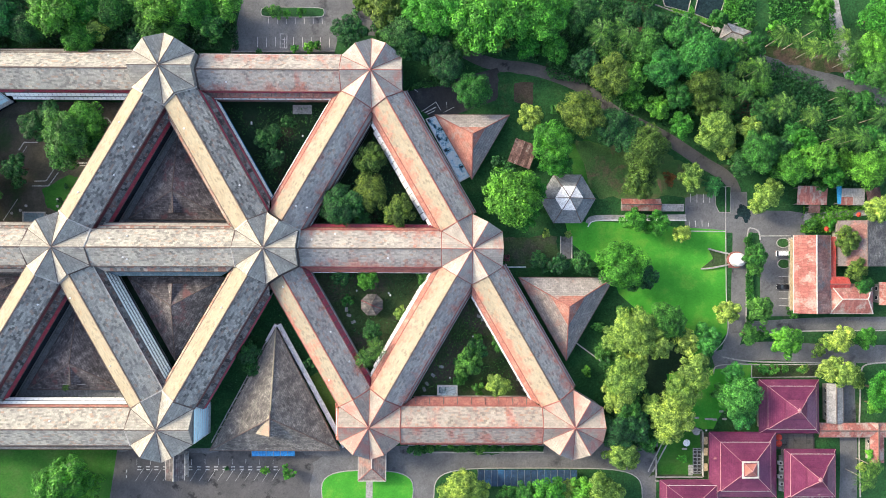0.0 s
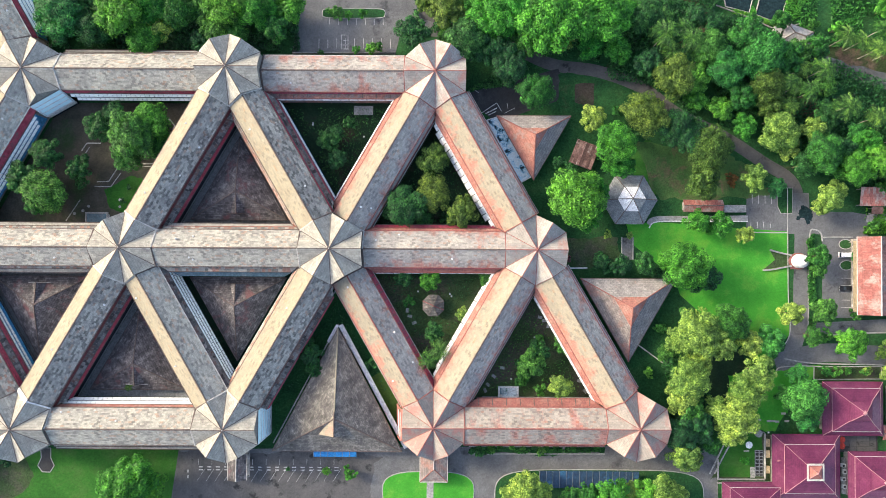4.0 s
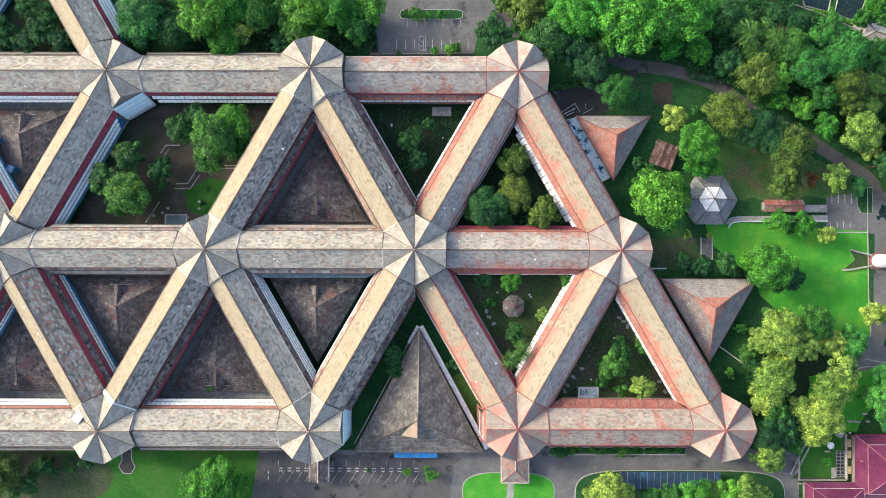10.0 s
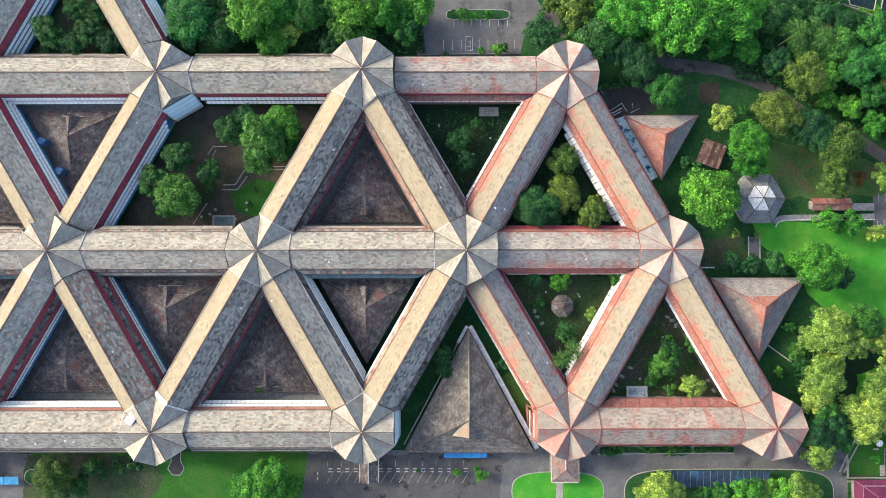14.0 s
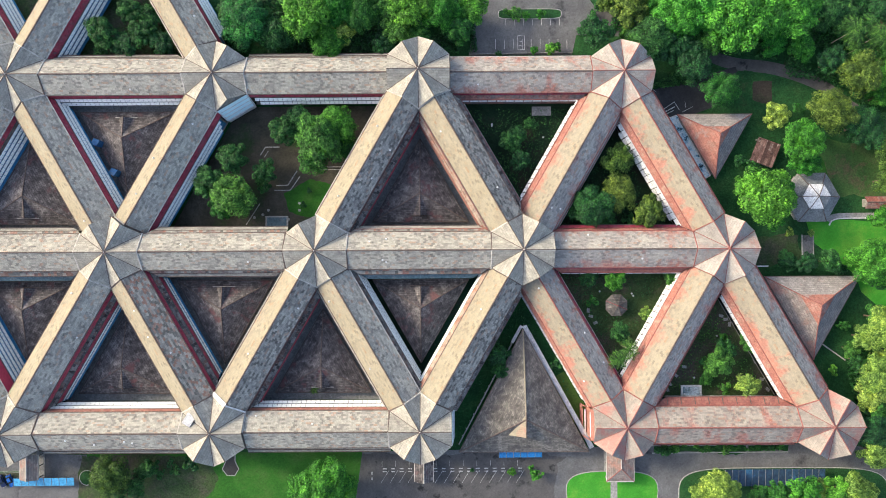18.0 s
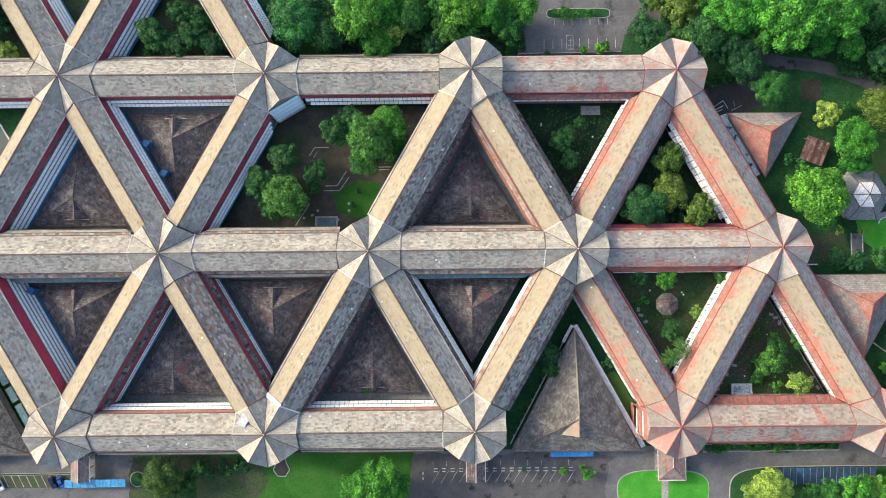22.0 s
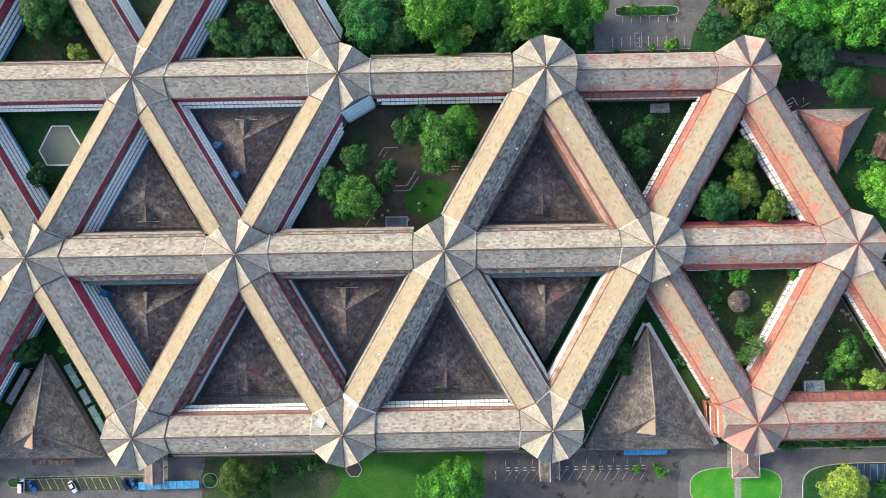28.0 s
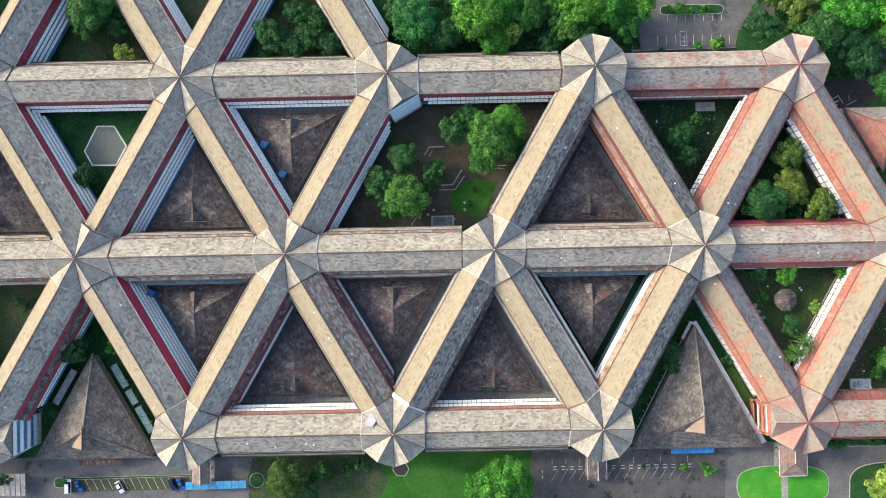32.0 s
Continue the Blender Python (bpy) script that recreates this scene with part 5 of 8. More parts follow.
# winding road through the wood, tree shade put into its darker asphalt, and the civic roads
solid("road", ribbon([(-39.4, 85.2), (-15.0, 77.3), (5.3, 67.2), (23.6, 64.3), (39.8, 58.3), (52.0, 49.2), (68.3, 41.2), (82.5, 32.1), (93.7, 24.0), (96.3, 8.8)], 4.4, -0.2, 0.04), DIM_ASPHALT, "narrow winding asphalt road through trees", "road", kind="structure")
solid("road", ribbon([(96.3, 21.0), (96.7, 4.8), (96.2, -11.4), (95.7, -25.5), (91.4, -39.6)], 5.6, -0.2, 0.045), ASPHALT, "straight asphalt lane past the white sculpture", "road", kind="structure")
solid("road", ribbon([(86.8, -39.7), (102.6, -36.0), (122.9, -36.5), (155.5, -37.1)], 6.6, -0.2, 0.05), ASPHALT, "asphalt road past the wine-red roofs", "road", kind="structure")
solid("road", ribbon([(90.5, -26.6), (100.6, -27.5), (125.0, -26.2), (155.5, -25.7)], 4.6, -0.2, 0.055), ASPHALT, "asphalt lane behind the hall", "road", kind="structure")
solid("road", ribbon([(135.1, -37.5), (134.6, -51.6), (135.3, -71.7), (134.8, -91.8)], 6.2, -0.2, 0.035), ASPHALT, "asphalt drive beside the wine-red pavilions", "road", kind="structure")
solid("road", ribbon([(51.0, 71.6), (64.2, 84.0), (50.0, 94.1)], 3.0, -0.2, 0.03), SOIL, "earth track in the wood", "path", kind="structure")
solid("road", ribbon([(94.8, 74.0), (111.2, 66.9), (125.4, 61.9), (139.8, 57.9), (156.1, 52.9)], 6.0, -0.2, 0.04), ASPHALT, "grey lane through palms", "road", kind="structure")
solid("road", ribbon([(129.7, 94.7), (131.3, 84.5), (133.7, 74.3), (137.7, 60.0)], 4.6, -0.2, 0.035), CONCRETE, "pale lane coming down between palms", "road", kind="structure")
patch("road", [(76.8, 20.7), (91.4, 20.8), (94.7, 19.0), (100.8, 14.5), (115.0, 14.2), (120.1, 13.4), (120.1, 5.3), (100.7, 6.4), (92.6, 6.4), (76.7, 7.1)], 0.06, ASPHALT, "worn asphalt forecourt with dark puddle stains", "road")
patch("road", [(103.8, 6.4), (117.0, 6.5), (116.9, -23.4), (103.7, -23.5)], 0.062, ASPHALT, "small asphalt car park before the red-roofed hall", "road")
stripes("bay_line", (110.4, -9.3), vec(110.4, -9.3, 110.4, -11.9), 5, vec(110.4, -9.3, 114.3, -9.3), 0.16, "white painted parking line")
stripes("bay_line", (78.8, 20.3), vec(78.8, 20.3, 81.1, 20.3), 4, vec(78.8, 20.3, 78.8, 17.1), 0.2, "white painted parking line")
stripes("bay_line", (78.3, 10.6), vec(78.3, 10.6, 80.6, 10.6), 4, vec(78.3, 10.6, 78.3, 8.4), 0.2, "white painted parking line")
for k, (cx, cy, r) in enumerate(((97.9, 14.1, 2.2), (98.9, 12.5, 1.6), (96.7, 13.5, 1.3), (96.9, 15.9, 0.7), (98.7, 10.7, 0.8), (95.3, 12.1, 0.8))):
    blob = [(cx + r * c * (1 + 0.7 * noise.noise((c * 2, s * 2, k))), cy + r * s * (1 + 0.7 * noise.noise((c * 2, s * 2, k + 9)))) for c, s in ((math.cos(i * math.pi / 12), math.sin(i * math.pi / 12)) for i in range(24))]
    patch("puddle", blob, 0.066 + k * 0.001, WATER, "dark rain puddle on worn asphalt", "puddle")
island("verge", [(87.8, 22.8), (93.3, 22.8), (93.0, 13.7), (89.0, 13.7), (87.7, 16.5)], GRASS, "small kerbed grass verge by the lane", "planting", 0.2)
for cx, cy in ((112.0, 2.8), (112.3, -4.7)):
    island("parking_island", ring(cx, cy, 2.3, 1.7, 14), GRASS, "small kerbed planted island in the car park", "planting", 0.3)
solid("kerb", bar((104.0, 5.2, 0.1), (114.6, 5.3, 0.1), 0.5, 0.3), KERB, "pale concrete threshold across the car park", "kerb", kind="structure")
patch("path", [(119.3, 10.6), (119.9, 13.4), (134.0, 14.7), (147.7, 14.4), (147.6, 13.1), (133.4, 12.3)], 0.07, CONCRETE, "grey paved path between the sheds", "path")
solid("road", ribbon([(60.1, -71.8), (69.1, -69.8), (62.1, -81.8), (60.0, -93.8)], 6.0, -0.2, 0.028), ASPHALT, "asphalt drive behind the yellow-green trees", "road", kind="structure")
patch("lawn", [(33.8, 9.6), (45.9, 10.2), (91.6, 7.2), (91.9, -29.6), (82.3, -39.7), (62.1, -23.6), (53.0, -15.6), (51.0, -9.5), (35.8, 2.5)], 0.07, LAWN, "broad bright green mown lawn", "lawn")
patch("lawn", [(37.8, 39.0), (52.0, 38.0), (72.3, 35.1), (74.3, 19.9), (54.0, 18.8), (41.9, 22.8)], 0.06, WORN_LAWN, "patchy grass between trees", "lawn")
patch("lawn", [(9.4, 64.2), (23.6, 61.3), (37.8, 56.3), (52.0, 46.2), (43.9, 39.0), (9.4, 47.9)], 0.055, GRASS, "shaded grass below the winding road", "lawn")
patch("lawn", [(71.2, -43.7), (102.6, -39.6), (86.3, -63.8), (70.2, -61.8)], 0.06, LAWN, "small lawn beside the wine-red pavilions", "lawn")
patch("yard", [(68.1, -67.8), (85.3, -64.8), (85.3, -81.8), (64.1, -79.8)], 0.05, COURT_GRASS, "worn garden yard with a path", "yard")
# tree shade painted as dark ground
patch("yard", [(56.0, -31.7), (70.2, -23.6), (76.3, -39.7), (66.1, -63.8), (56.0, -59.8)], 0.05, SHADE_GRASS, "grass under trees with shade put into its colour", "yard")
patch("yard", [(50.0, 28.9), (74.4, 33.1), (88.6, 23.0), (84.5, 19.9), (54.0, 18.8)], 0.065, WORN_LAWN, "thin worn grass among small trees", "yard")
# the hub's shadow is painted into this yard's dark asphalt
patch("yard", [(-24.0, 55.9), (9.4, 65.2), (13.4, 55.1), (-6.8, 47.8), (-12.9, 45.8), (-17.9, 49.8)], 0.045, DARK_ASPHALT, "asphalt yard below the east wing, building shade in its colour", "road")
for p, q, width in (((-17.9, 49.1), (-12.6, 52.7), 0.2), ((-12.6, 52.7), (-10.9, 49.8), 0.2), ((-8.8, 52.6), (-8.6, 50.5), 0.16), ((-9.8, 49.0), (-6.1, 50.9), 0.16), ((-23.7, 56.3), (-18.6, 59.1), 0.16),
                    ((-20.3, 57.2), (-19.0, 56.2), 0.16), ((-18.3, 58.6), (-17.0, 57.7), 0.16), ((-16.3, 60.0), (-15.1, 59.0), 0.16), ((-16.6, 48.8), (-12.5, 50.9), 0.4), ((-15.6, 48.3), (-12.9, 49.6), 0.3)):
    stripes("yard_line", p, (0, 0), 1, vec(*p, *q), width, "white painted line or bar on the dark yard")
solid("low_wall", bar((-21.6, 53.9, 0.3), (-16.5, 45.5, 0.3), 0.3, 0.5), WHITE, "low white wall between wing and yard", "wall", kind="structure")
solid("kerb", ribbon([(91.4, 22.8), (91.4, 4.8), (91.5, -15.5), (91.9, -29.6), (86.8, -36.6)], 0.28, 0, 0.2), KERB, "pale kerb along the broad lawn", "kerb", kind="structure")
solid("kerb", ribbon([(76.7, 6.9), (84.5, 6.8), (91.4, 6.8)], 0.4, 0, 0.2), KERB, "pale kerb between car park and lawn", "kerb", kind="structure")
solid("path", ribbon([(41.9, 9.4), (44.3, 11.4), (58.1, 11.7), (77.2, 12.0)], 1.8, 0, 0.1), CONCRETE, "concrete path from the slate pavilion", "path", kind="structure")
solid("kerb", ribbon([(41.9, 8.2), (44.7, 10.4), (58.1, 10.7), (77.2, 10.8)], 0.4, 0, 0.25), WHITE, "white kerb between path and lawn", "kerb", kind="structure")
patch("path", [(32.4, -3.2), (32.4, 4.7), (36.0, 4.7), (36.0, -3.1)], 0.085, ASPHALT, "short dark garden path", "path")
for p, q in (((32.2, -3.2), (32.2, 4.9)), ((36.2, -3.1), (36.2, 4.9))):
    solid("kerb", bar((*p, 0.1), (*q, 0.1), 0.4, 0.2), KERB, "pale kerb beside a garden path", "kerb", kind="structure")
patch("yard", [(11.1, 4.8), (30.7, 5.3), (31.8, -4.0), (19.6, -6.4), (12.2, -5.7)], 0.08, COURT_GRASS, "worn brown earth and grass beside the hub", "yard")
solid("low_wall", bar((12.2, -6.3, 0.3), (19.8, -6.2, 0.3), 0.5, 0.5), WHITE, "low white garden wall", "wall", kind="structure")
solid("kerb", ribbon([(86.8, -44.1), (88.0, -41.3), (94.5, -40.6), (100.6, -40.6)], 0.4, 0, 0.3), KERB, "pale kerb of the pavilion garden", "kerb", kind="structure")
island("garden_bed", [(100.5, -45.3), (100.6, -40.8), (124.5, -40.6), (124.5, -45.0)], COURT_GRASS, "long walled planting bed before the pavilions", "planting", 0.4)
for pts in ([(90.0, -38.0), (100.6, -39.6), (122.9, -40.0), (129.0, -40.6)], [(103.6, -29.9), (120.9, -28.7), (155.5, -28.4)], [(139.5, -51.6), (139.9, -43.6), (142.4, -40.5), (155.4, -39.5)],
            [(139.5, -51.6), (139.0, -67.7), (139.3, -87.8)], [(71.6, -66.6), (68.3, -72.6), (65.1, -78.8)], [(69.5, -66.6), (66.5, -72.6), (63.4, -78.8)], [(98.6, -26.5), (98.9, -7.3), (99.3, 6.4), (101.1, 7.9), (103.2, 6.8), (103.8, 3.8)], [(46.9, -39.8), (35.8, -31.8)]):
    solid("kerb", ribbon(pts, 0.45, 0, 0.2), KERB, "pale concrete kerb beside a road", "kerb", kind="structure")
patch("planting_bed", [(-22.0, -72.1), (-22.0, -69.3), (26.2, -69.1), (26.2, -71.9)], 0.09, GRASS, "long planted strip below the east wing", "bed")
solid("kerb", bar((-22.0, -72.2, 0.1), (26.2, -72.0, 0.1), 0.45, 0.2), KERB, "pale kerb of the planted strip", "kerb", kind="structure")
solid("kerb", bar((-22.0, -69.6, 0.1), (26.2, -69.4, 0.1), 0.4, 0.2), KERB, "pale kerb of the planted strip", "kerb", kind="structure")
solid("kerb", bar((11.7, -72.3, 0.1), (11.7, -69.3, 0.1), 0.9, 0.2), CONCRETE, "narrow concrete crossing of the planted strip", "path", kind="structure")
# path of angled slabs in the wide garden


def slab_path(pts, width, label):
    w = thing("garden_path", pose(0, 0, 0), label, "path", kind="structure")
    for p, q in zip(pts, pts[1:]):
        p, q = Vector(p), Vector(q)
        n = max(1, round((q - p).length / 1.2))
        for i in range(n):
            a, b = p.lerp(q, i / n), p.lerp(q, (i + 0.93) / n)
            part("slab", bar((*a, 0.08), (*b, 0.08), width, 0.07), KERB, w)


slab_path([(-155.1, 23.6), (-150.9, 23.7), (-147.6, 28.9)], 0.4, "pale kerbed path bending through the garden")
slab_path([(-155.9, 21.9), (-150.1, 21.9), (-146.6, 26.8)], 0.35, "thin pale edging bending through the garden")
slab_path([(-160.8, 34.5), (-158.9, 37.4), (-153.8, 37.4)], 0.4, "pale edging of a planted bed")
slab_path([(-159.3, 33.8), (-157.9, 36.0)], 0.3, "short inner edging of a planted bed")
slab_path([(-165.9, 9.6), (-160.9, 17.2)], 0.35, "thin garden edging")
slab_path([(-139.9, 30.1), (-131.5, 30.2)], 0.4, "pale path at the garden's edge")
slab_path([(-139.1, 29.2), (-132.2, 29.2)], 0.3, "thin pale edging beside the garden path")
slab_path([(-131.2, 46.3), (-129.6, 46.2), (-127.5, 43.6), (-128.3, 42.4)], 0.45, "short pale path at the garden's edge")
for c in ((-162.9, 12.2), (-159.9, 13.2), (-146.8, 17.2), (-146.8, 14.7), (-150.8, 11.5), (-151.8, 10.7), (-157.9, 14.8)):
    solid("stepping_stone", prism(ring(*c, 0.55, 0.5, 9), 0.05, 0.14), KERB, "round pale stepping stone in grass", "stone", group="stepping stones")
# six-sided pad in the closed court, and the one on the south lawn
pad = thing("ball_court", pose(-274.9, 40.2, 0), "grey-green six-sided court with a white rim", "court", kind="structure")
px, py = -274.9, 40.2
hexa = [(-277.8, 47.3), (-271.7, 47.2), (-267.4, 40.0), (-271.1, 33.2), (-279.6, 33.4), (-282.4, 38.5)]
hexa = [(x - px, y - py) for x, y in hexa]
part("surface", prism(hexa, 0.0, 0.12), COURT_PAD, pad)
for p, q in zip(hexa, hexa[1:] + hexa[:1]):
    part("rim", bar((*p, 0.1), (*q, 0.1), 0.55, 0.12), WHITE, pad, "white kerb")
seat = thing("lawn_terrace", pose(-172.1, -76.7, 0), "small six-sided paved terrace on the lawn", "terrace", kind="structure")
sx, sy = -172.1, -76.7
hexb = [(x - sx, y - sy) for x, y in ((-173.5, -70.9), (-169.9, -70.9), (-169.9, -74.4), (-168.6, -77.1), (-170.0, -79.4), (-172.8, -79.3), (-174.4, -77.1), (-173.2, -74.4))]
part("surface", prism(hexb, 0.0, 0.14), DARK_ASPHALT, seat, "dark paving")
for p, q in zip(hexb, hexb[1:] + hexb[:1]):
    part("rim", bar((*p, 0.12), (*q, 0.12), 0.3, 0.1), KERB, seat)
# ponds in the wood, between banks of clipped green
for poly in ([(68.1, 94.0), (79.9, 94.0), (77.9, 85.7), (69.5, 87.9)], [(82.3, 94.0), (92.6, 94.0), (88.5, 81.9), (80.2, 85.1)]):
    patch("pond", poly, 0.08, WATER, "dark still pond with concrete edges", "pond")
    for p, q in zip(poly, poly[1:] + poly[:1]):
        solid("pond_wall", bar((*p, 0.15), (*q, 0.15), 0.3, 0.3), CONCRETE, "grey concrete pond edge", "wall", kind="structure")
pond_line = [(66.0, 88.3), (78.1, 83.7), (86.3, 80.1), (88.1, 78.7), (92.6, 80.8), (96.5, 82.0)]
for p, q in zip(pond_line, pond_line[1:]):
    solid("pond_wall", bar((*p, 0.3), (*q, 0.3), 0.35, 0.4), CONCRETE, "grey concrete channel wall below the ponds", "wall", kind="structure")
solid("sluice", box(-1.4, 1.4, -1.0, 1.0, 0, 1.2), KERB, "pale concrete sluice box at the pond's corner", "sluice", m=pose(87.6, 79.2, 0, 0, 0, -20))
patch("yard", [(98.9, 75.0), (113.2, 74.1), (131.6, 70.1), (137.7, 64.0), (123.4, 65.0), (109.1, 69.0)], 0.05, SOIL, "brown soil bank under palms", "yard")
patch("soil_bed", [(88.6, 55.1), (99.0, 55.8), (104.8, 52.6), (100.2, 46.7), (89.8, 48.6)], 1.2, SOIL, "bare red-brown earth clearing in the wood", "bed", deep=1.3)
patch("soil_bed", [(15.6, 58.9), (21.9, 58.9), (21.9, 52.0), (15.6, 52.0)], 0.06, DARK_SOIL, "bare brown earth rectangle in the garden lawn", "bed")
# garden shade is part of this lawn's colour
patch("lawn", [(34.3, 36.6), (40.4, 39.5), (50.5, 36.7), (58.6, 29.0), (56.6, 22.9), (45.4, 18.8), (38.3, 24.9)], 0.05, SHADE_LAWN, "green garden lawn beside the slate pavilion", "lawn")
patch("soil_bed", [(43.4, 25.3), (52.5, 29.0), (65.7, 25.4), (68.7, 20.0), (45.4, 18.4)], 0.07, WORN_LAWN, "thin worn grass over brown earth near the shed", "bed")


# ---------------------------------------------------------------- halls and pavilions
def triangle_hall(cx, cy, r, turn, z0, z1, mat, cap, label, skins):
    w = thing("pavilion", pose(cx, cy, 0, 0, 0, turn), label, "building", "triangular pavilions")
    roof_triangle(w, r, z0, z1, mat, cap, 0, skins)
    # a small steeper cap over the peak
    k = 0.36 * r
    c = [(k * math.sqrt(3), -k), (0, 2 * k), (-k * math.sqrt(3), -k)]
    zb, zt = z1 - (z1 - z0) * 0.36 + 0.28, z1 + 0.9
    for i in range(3):
        p, q = c[i], c[(i + 1) % 3]
        s = part("cap_slope", sheet([(0, 0, zt), (*p, zb), (*q, zb)], 0.2), ROOF_RED, w, "rust-red cap over the peak")
        m = Matrix.Rotation(radians(30 + 120 * i + 90), 4, "Z")
        s.data.transform(m.inverted())
        s.matrix_basis = m
        part("cap_ridge", bar((0, 0, zt + 0.03), (*p, zb + 0.03), 0.24, 0.08), cap, w)
    return w


def great_hall(x, y, base, depth, label):
    """A taller triangular hall: base along the yard, point between two wings."""
    w = thing("great_hall", pose(x, y, 0), label, "building", "great triangular halls")
    z0, z1 = 4.6, 11.0
    a, b, c = (base / 2, 0), (0, depth), (-base / 2, 0)
    top = (0, depth * 0.30)
    for p, q in ((a, b), (b, c), (c, a)):
        tri = [(*top, z1), (*p, z0), (*q, z0)]
        ang = math.atan2(q[1] - p[1], q[0] - p[0])
        s = part("roof_slope", sheet(tri, 0.25), HALL_ROOF, w)
        m = Matrix.Rotation(ang, 4, "Z")
        s.data.transform(m.inverted())
        s.matrix_basis = m
        # the north hip's highlight is painted as a paler cap
        part("hip_cap", bar((*top, z1 + 0.04), (*p, z0 + 0.04), 0.5, 0.14), ROOF_SUNLIT if p == b else GREY_CAP, w)
        part("gutter", bar((*p, z0 - 0.1), (*q, z0 - 0.1), 0.35, 0.16), GREY_CAP, w)
        k = 0.955
        m2 = Vector((0, depth * 0.33))
        u, v = m2 + (Vector(p) - m2) * k, m2 + (Vector(q) - m2) * k
        part("wall", bar((*u, (z0 - 0.2) / 2), (*v, (z0 - 0.2) / 2), 0.3, (z0 - 0.2) / 2), WALL, w)
    g = 5.6
    front = depth * 0.30 - 6.0
    zb = z1 - (z1 - z0) * 6.0 / (depth * 0.30)
    for s in (1, -1):
        tri = [(0, depth * 0.34, z1 + 0.15), (0, front, z1 + 0.15), (s * g, front + 0.1, zb + 0.3)]
        # the west gablet slope has sunlight painted into its colour
        part("gablet_slope", sheet(tri if s > 0 else tri[::-1], 0.16), ROOF_EAST_SUNLIT if s < 0 else HALL_ROOF, w, "" if s > 0 else "gablet slope with sunlight in its pale colour")
    wall = [(-g * 0.9, front + 0.35, zb - 0.1), (g * 0.9, front + 0.35, zb - 0.1), (0, front + 0.3, z1 - 0.1)]
    back = [(x, y + 0.3, z) for x, y, z in wall]
    part("gablet_wall", (wall + back, [(0, 1, 2), (5, 4, 3), (0, 3, 4, 1), (1, 4, 5, 2), (2, 5, 3, 0)]), WALL, w)
    part("gablet_cap", bar((0, depth * 0.36, z1 + 0.2), (0, front - 0.1, z1 + 0.2), 0.45, 0.14), GREY_CAP, w)
    return w


great_hall(-67.9, -70.1, 45.0, 42.5, "large triangular hall with grey-brown hipped shingle roof and gablet")
great_hall(-277.9, -69.6, 41.5, 36.5, "large triangular hall with dark brown hipped roof by a yard")
triangle_hall(0.2, 39.8, 7.6, 180, 3.4, 7.0, ROOF_GREYRED, RED_CAP, "triangular pavilion with rust-red and grey hipped roof", (ROOF_RED, ROOF_STEEL, ROOF_ASH))
triangle_hall(33.5, -19.5, 9.7, 180, 3.6, 8.0, ROOF_GREYRED, RED_CAP, "triangular pavilion with grey and rust-red hipped roof by the lawn", (ROOF_GREYRED, ROOF_STEEL, ROOF_ASH))

# white covered walk along the great hall
walk_roof = thing("covered_walk", pose(0, 0, 0), "narrow white flat-roofed covered walk beside the great hall", "walkway")
for p, q, width, n in ((Vector((-67.3, -26.6)), Vector((-43.9, -69.4)), 1.7, 18), (Vector((-68.3, -26.6)), Vector((-71.6, -32.6)), 1.1, 3), (Vector((-71.8, -33.0)), Vector((-90.5, -68.0)), 0.45, 14)):
    for i in range(n):
        a, b = p.lerp(q, i / n), p.lerp(q, (i + 0.97) / n)
        part("roof_panel", bar((*a, 2.9), (*b, 2.9), width, 0.16), WHITE if width > 1 else CONCRETE, walk_roof)
        part("post", tube((*a, 0), (*a, 2.85), 0.09, 0.09, 6), WHITE, walk_roof)
w2 = thing("covered_walk", pose(0, 0, 0), "narrow grey flat-roofed covered walk in shade", "walkway")
p = Vector((-285.2, -39.0))
q = Vector((-292.1, -50.7))
for i in range(6):
    a, b = p.lerp(q, i / 6), p.lerp(q, (i + 0.97) / 6)
    part("roof_panel", bar((*a, 3.0), (*b, 3.0), 2.4, 0.16), CONCRETE, w2)
    part("post", tube((*a, 0), (*a, 2.95), 0.09, 0.09, 6), WHITE, w2)
w3 = thing("covered_walk", pose(0, 0, 0), "teal-grey canopy strip beside the west hall", "walkway")
p, q = Vector((-271.5, -37.6)), Vector((-258.2, -61.4))
for i in range(8):
    a, b = p.lerp(q, i / 8), p.lerp(q, (i + (0.97 if i not in (2, 4) else 0.6)) / 8)
    part("roof_panel", bar((*a, 3.0), (*b, 3.0), 2.5, 0.12), TEAL_SHEET, w3)
    part("post", tube((*a, 0), (*a, 2.95), 0.09, 0.09, 6), WHITE, w3)


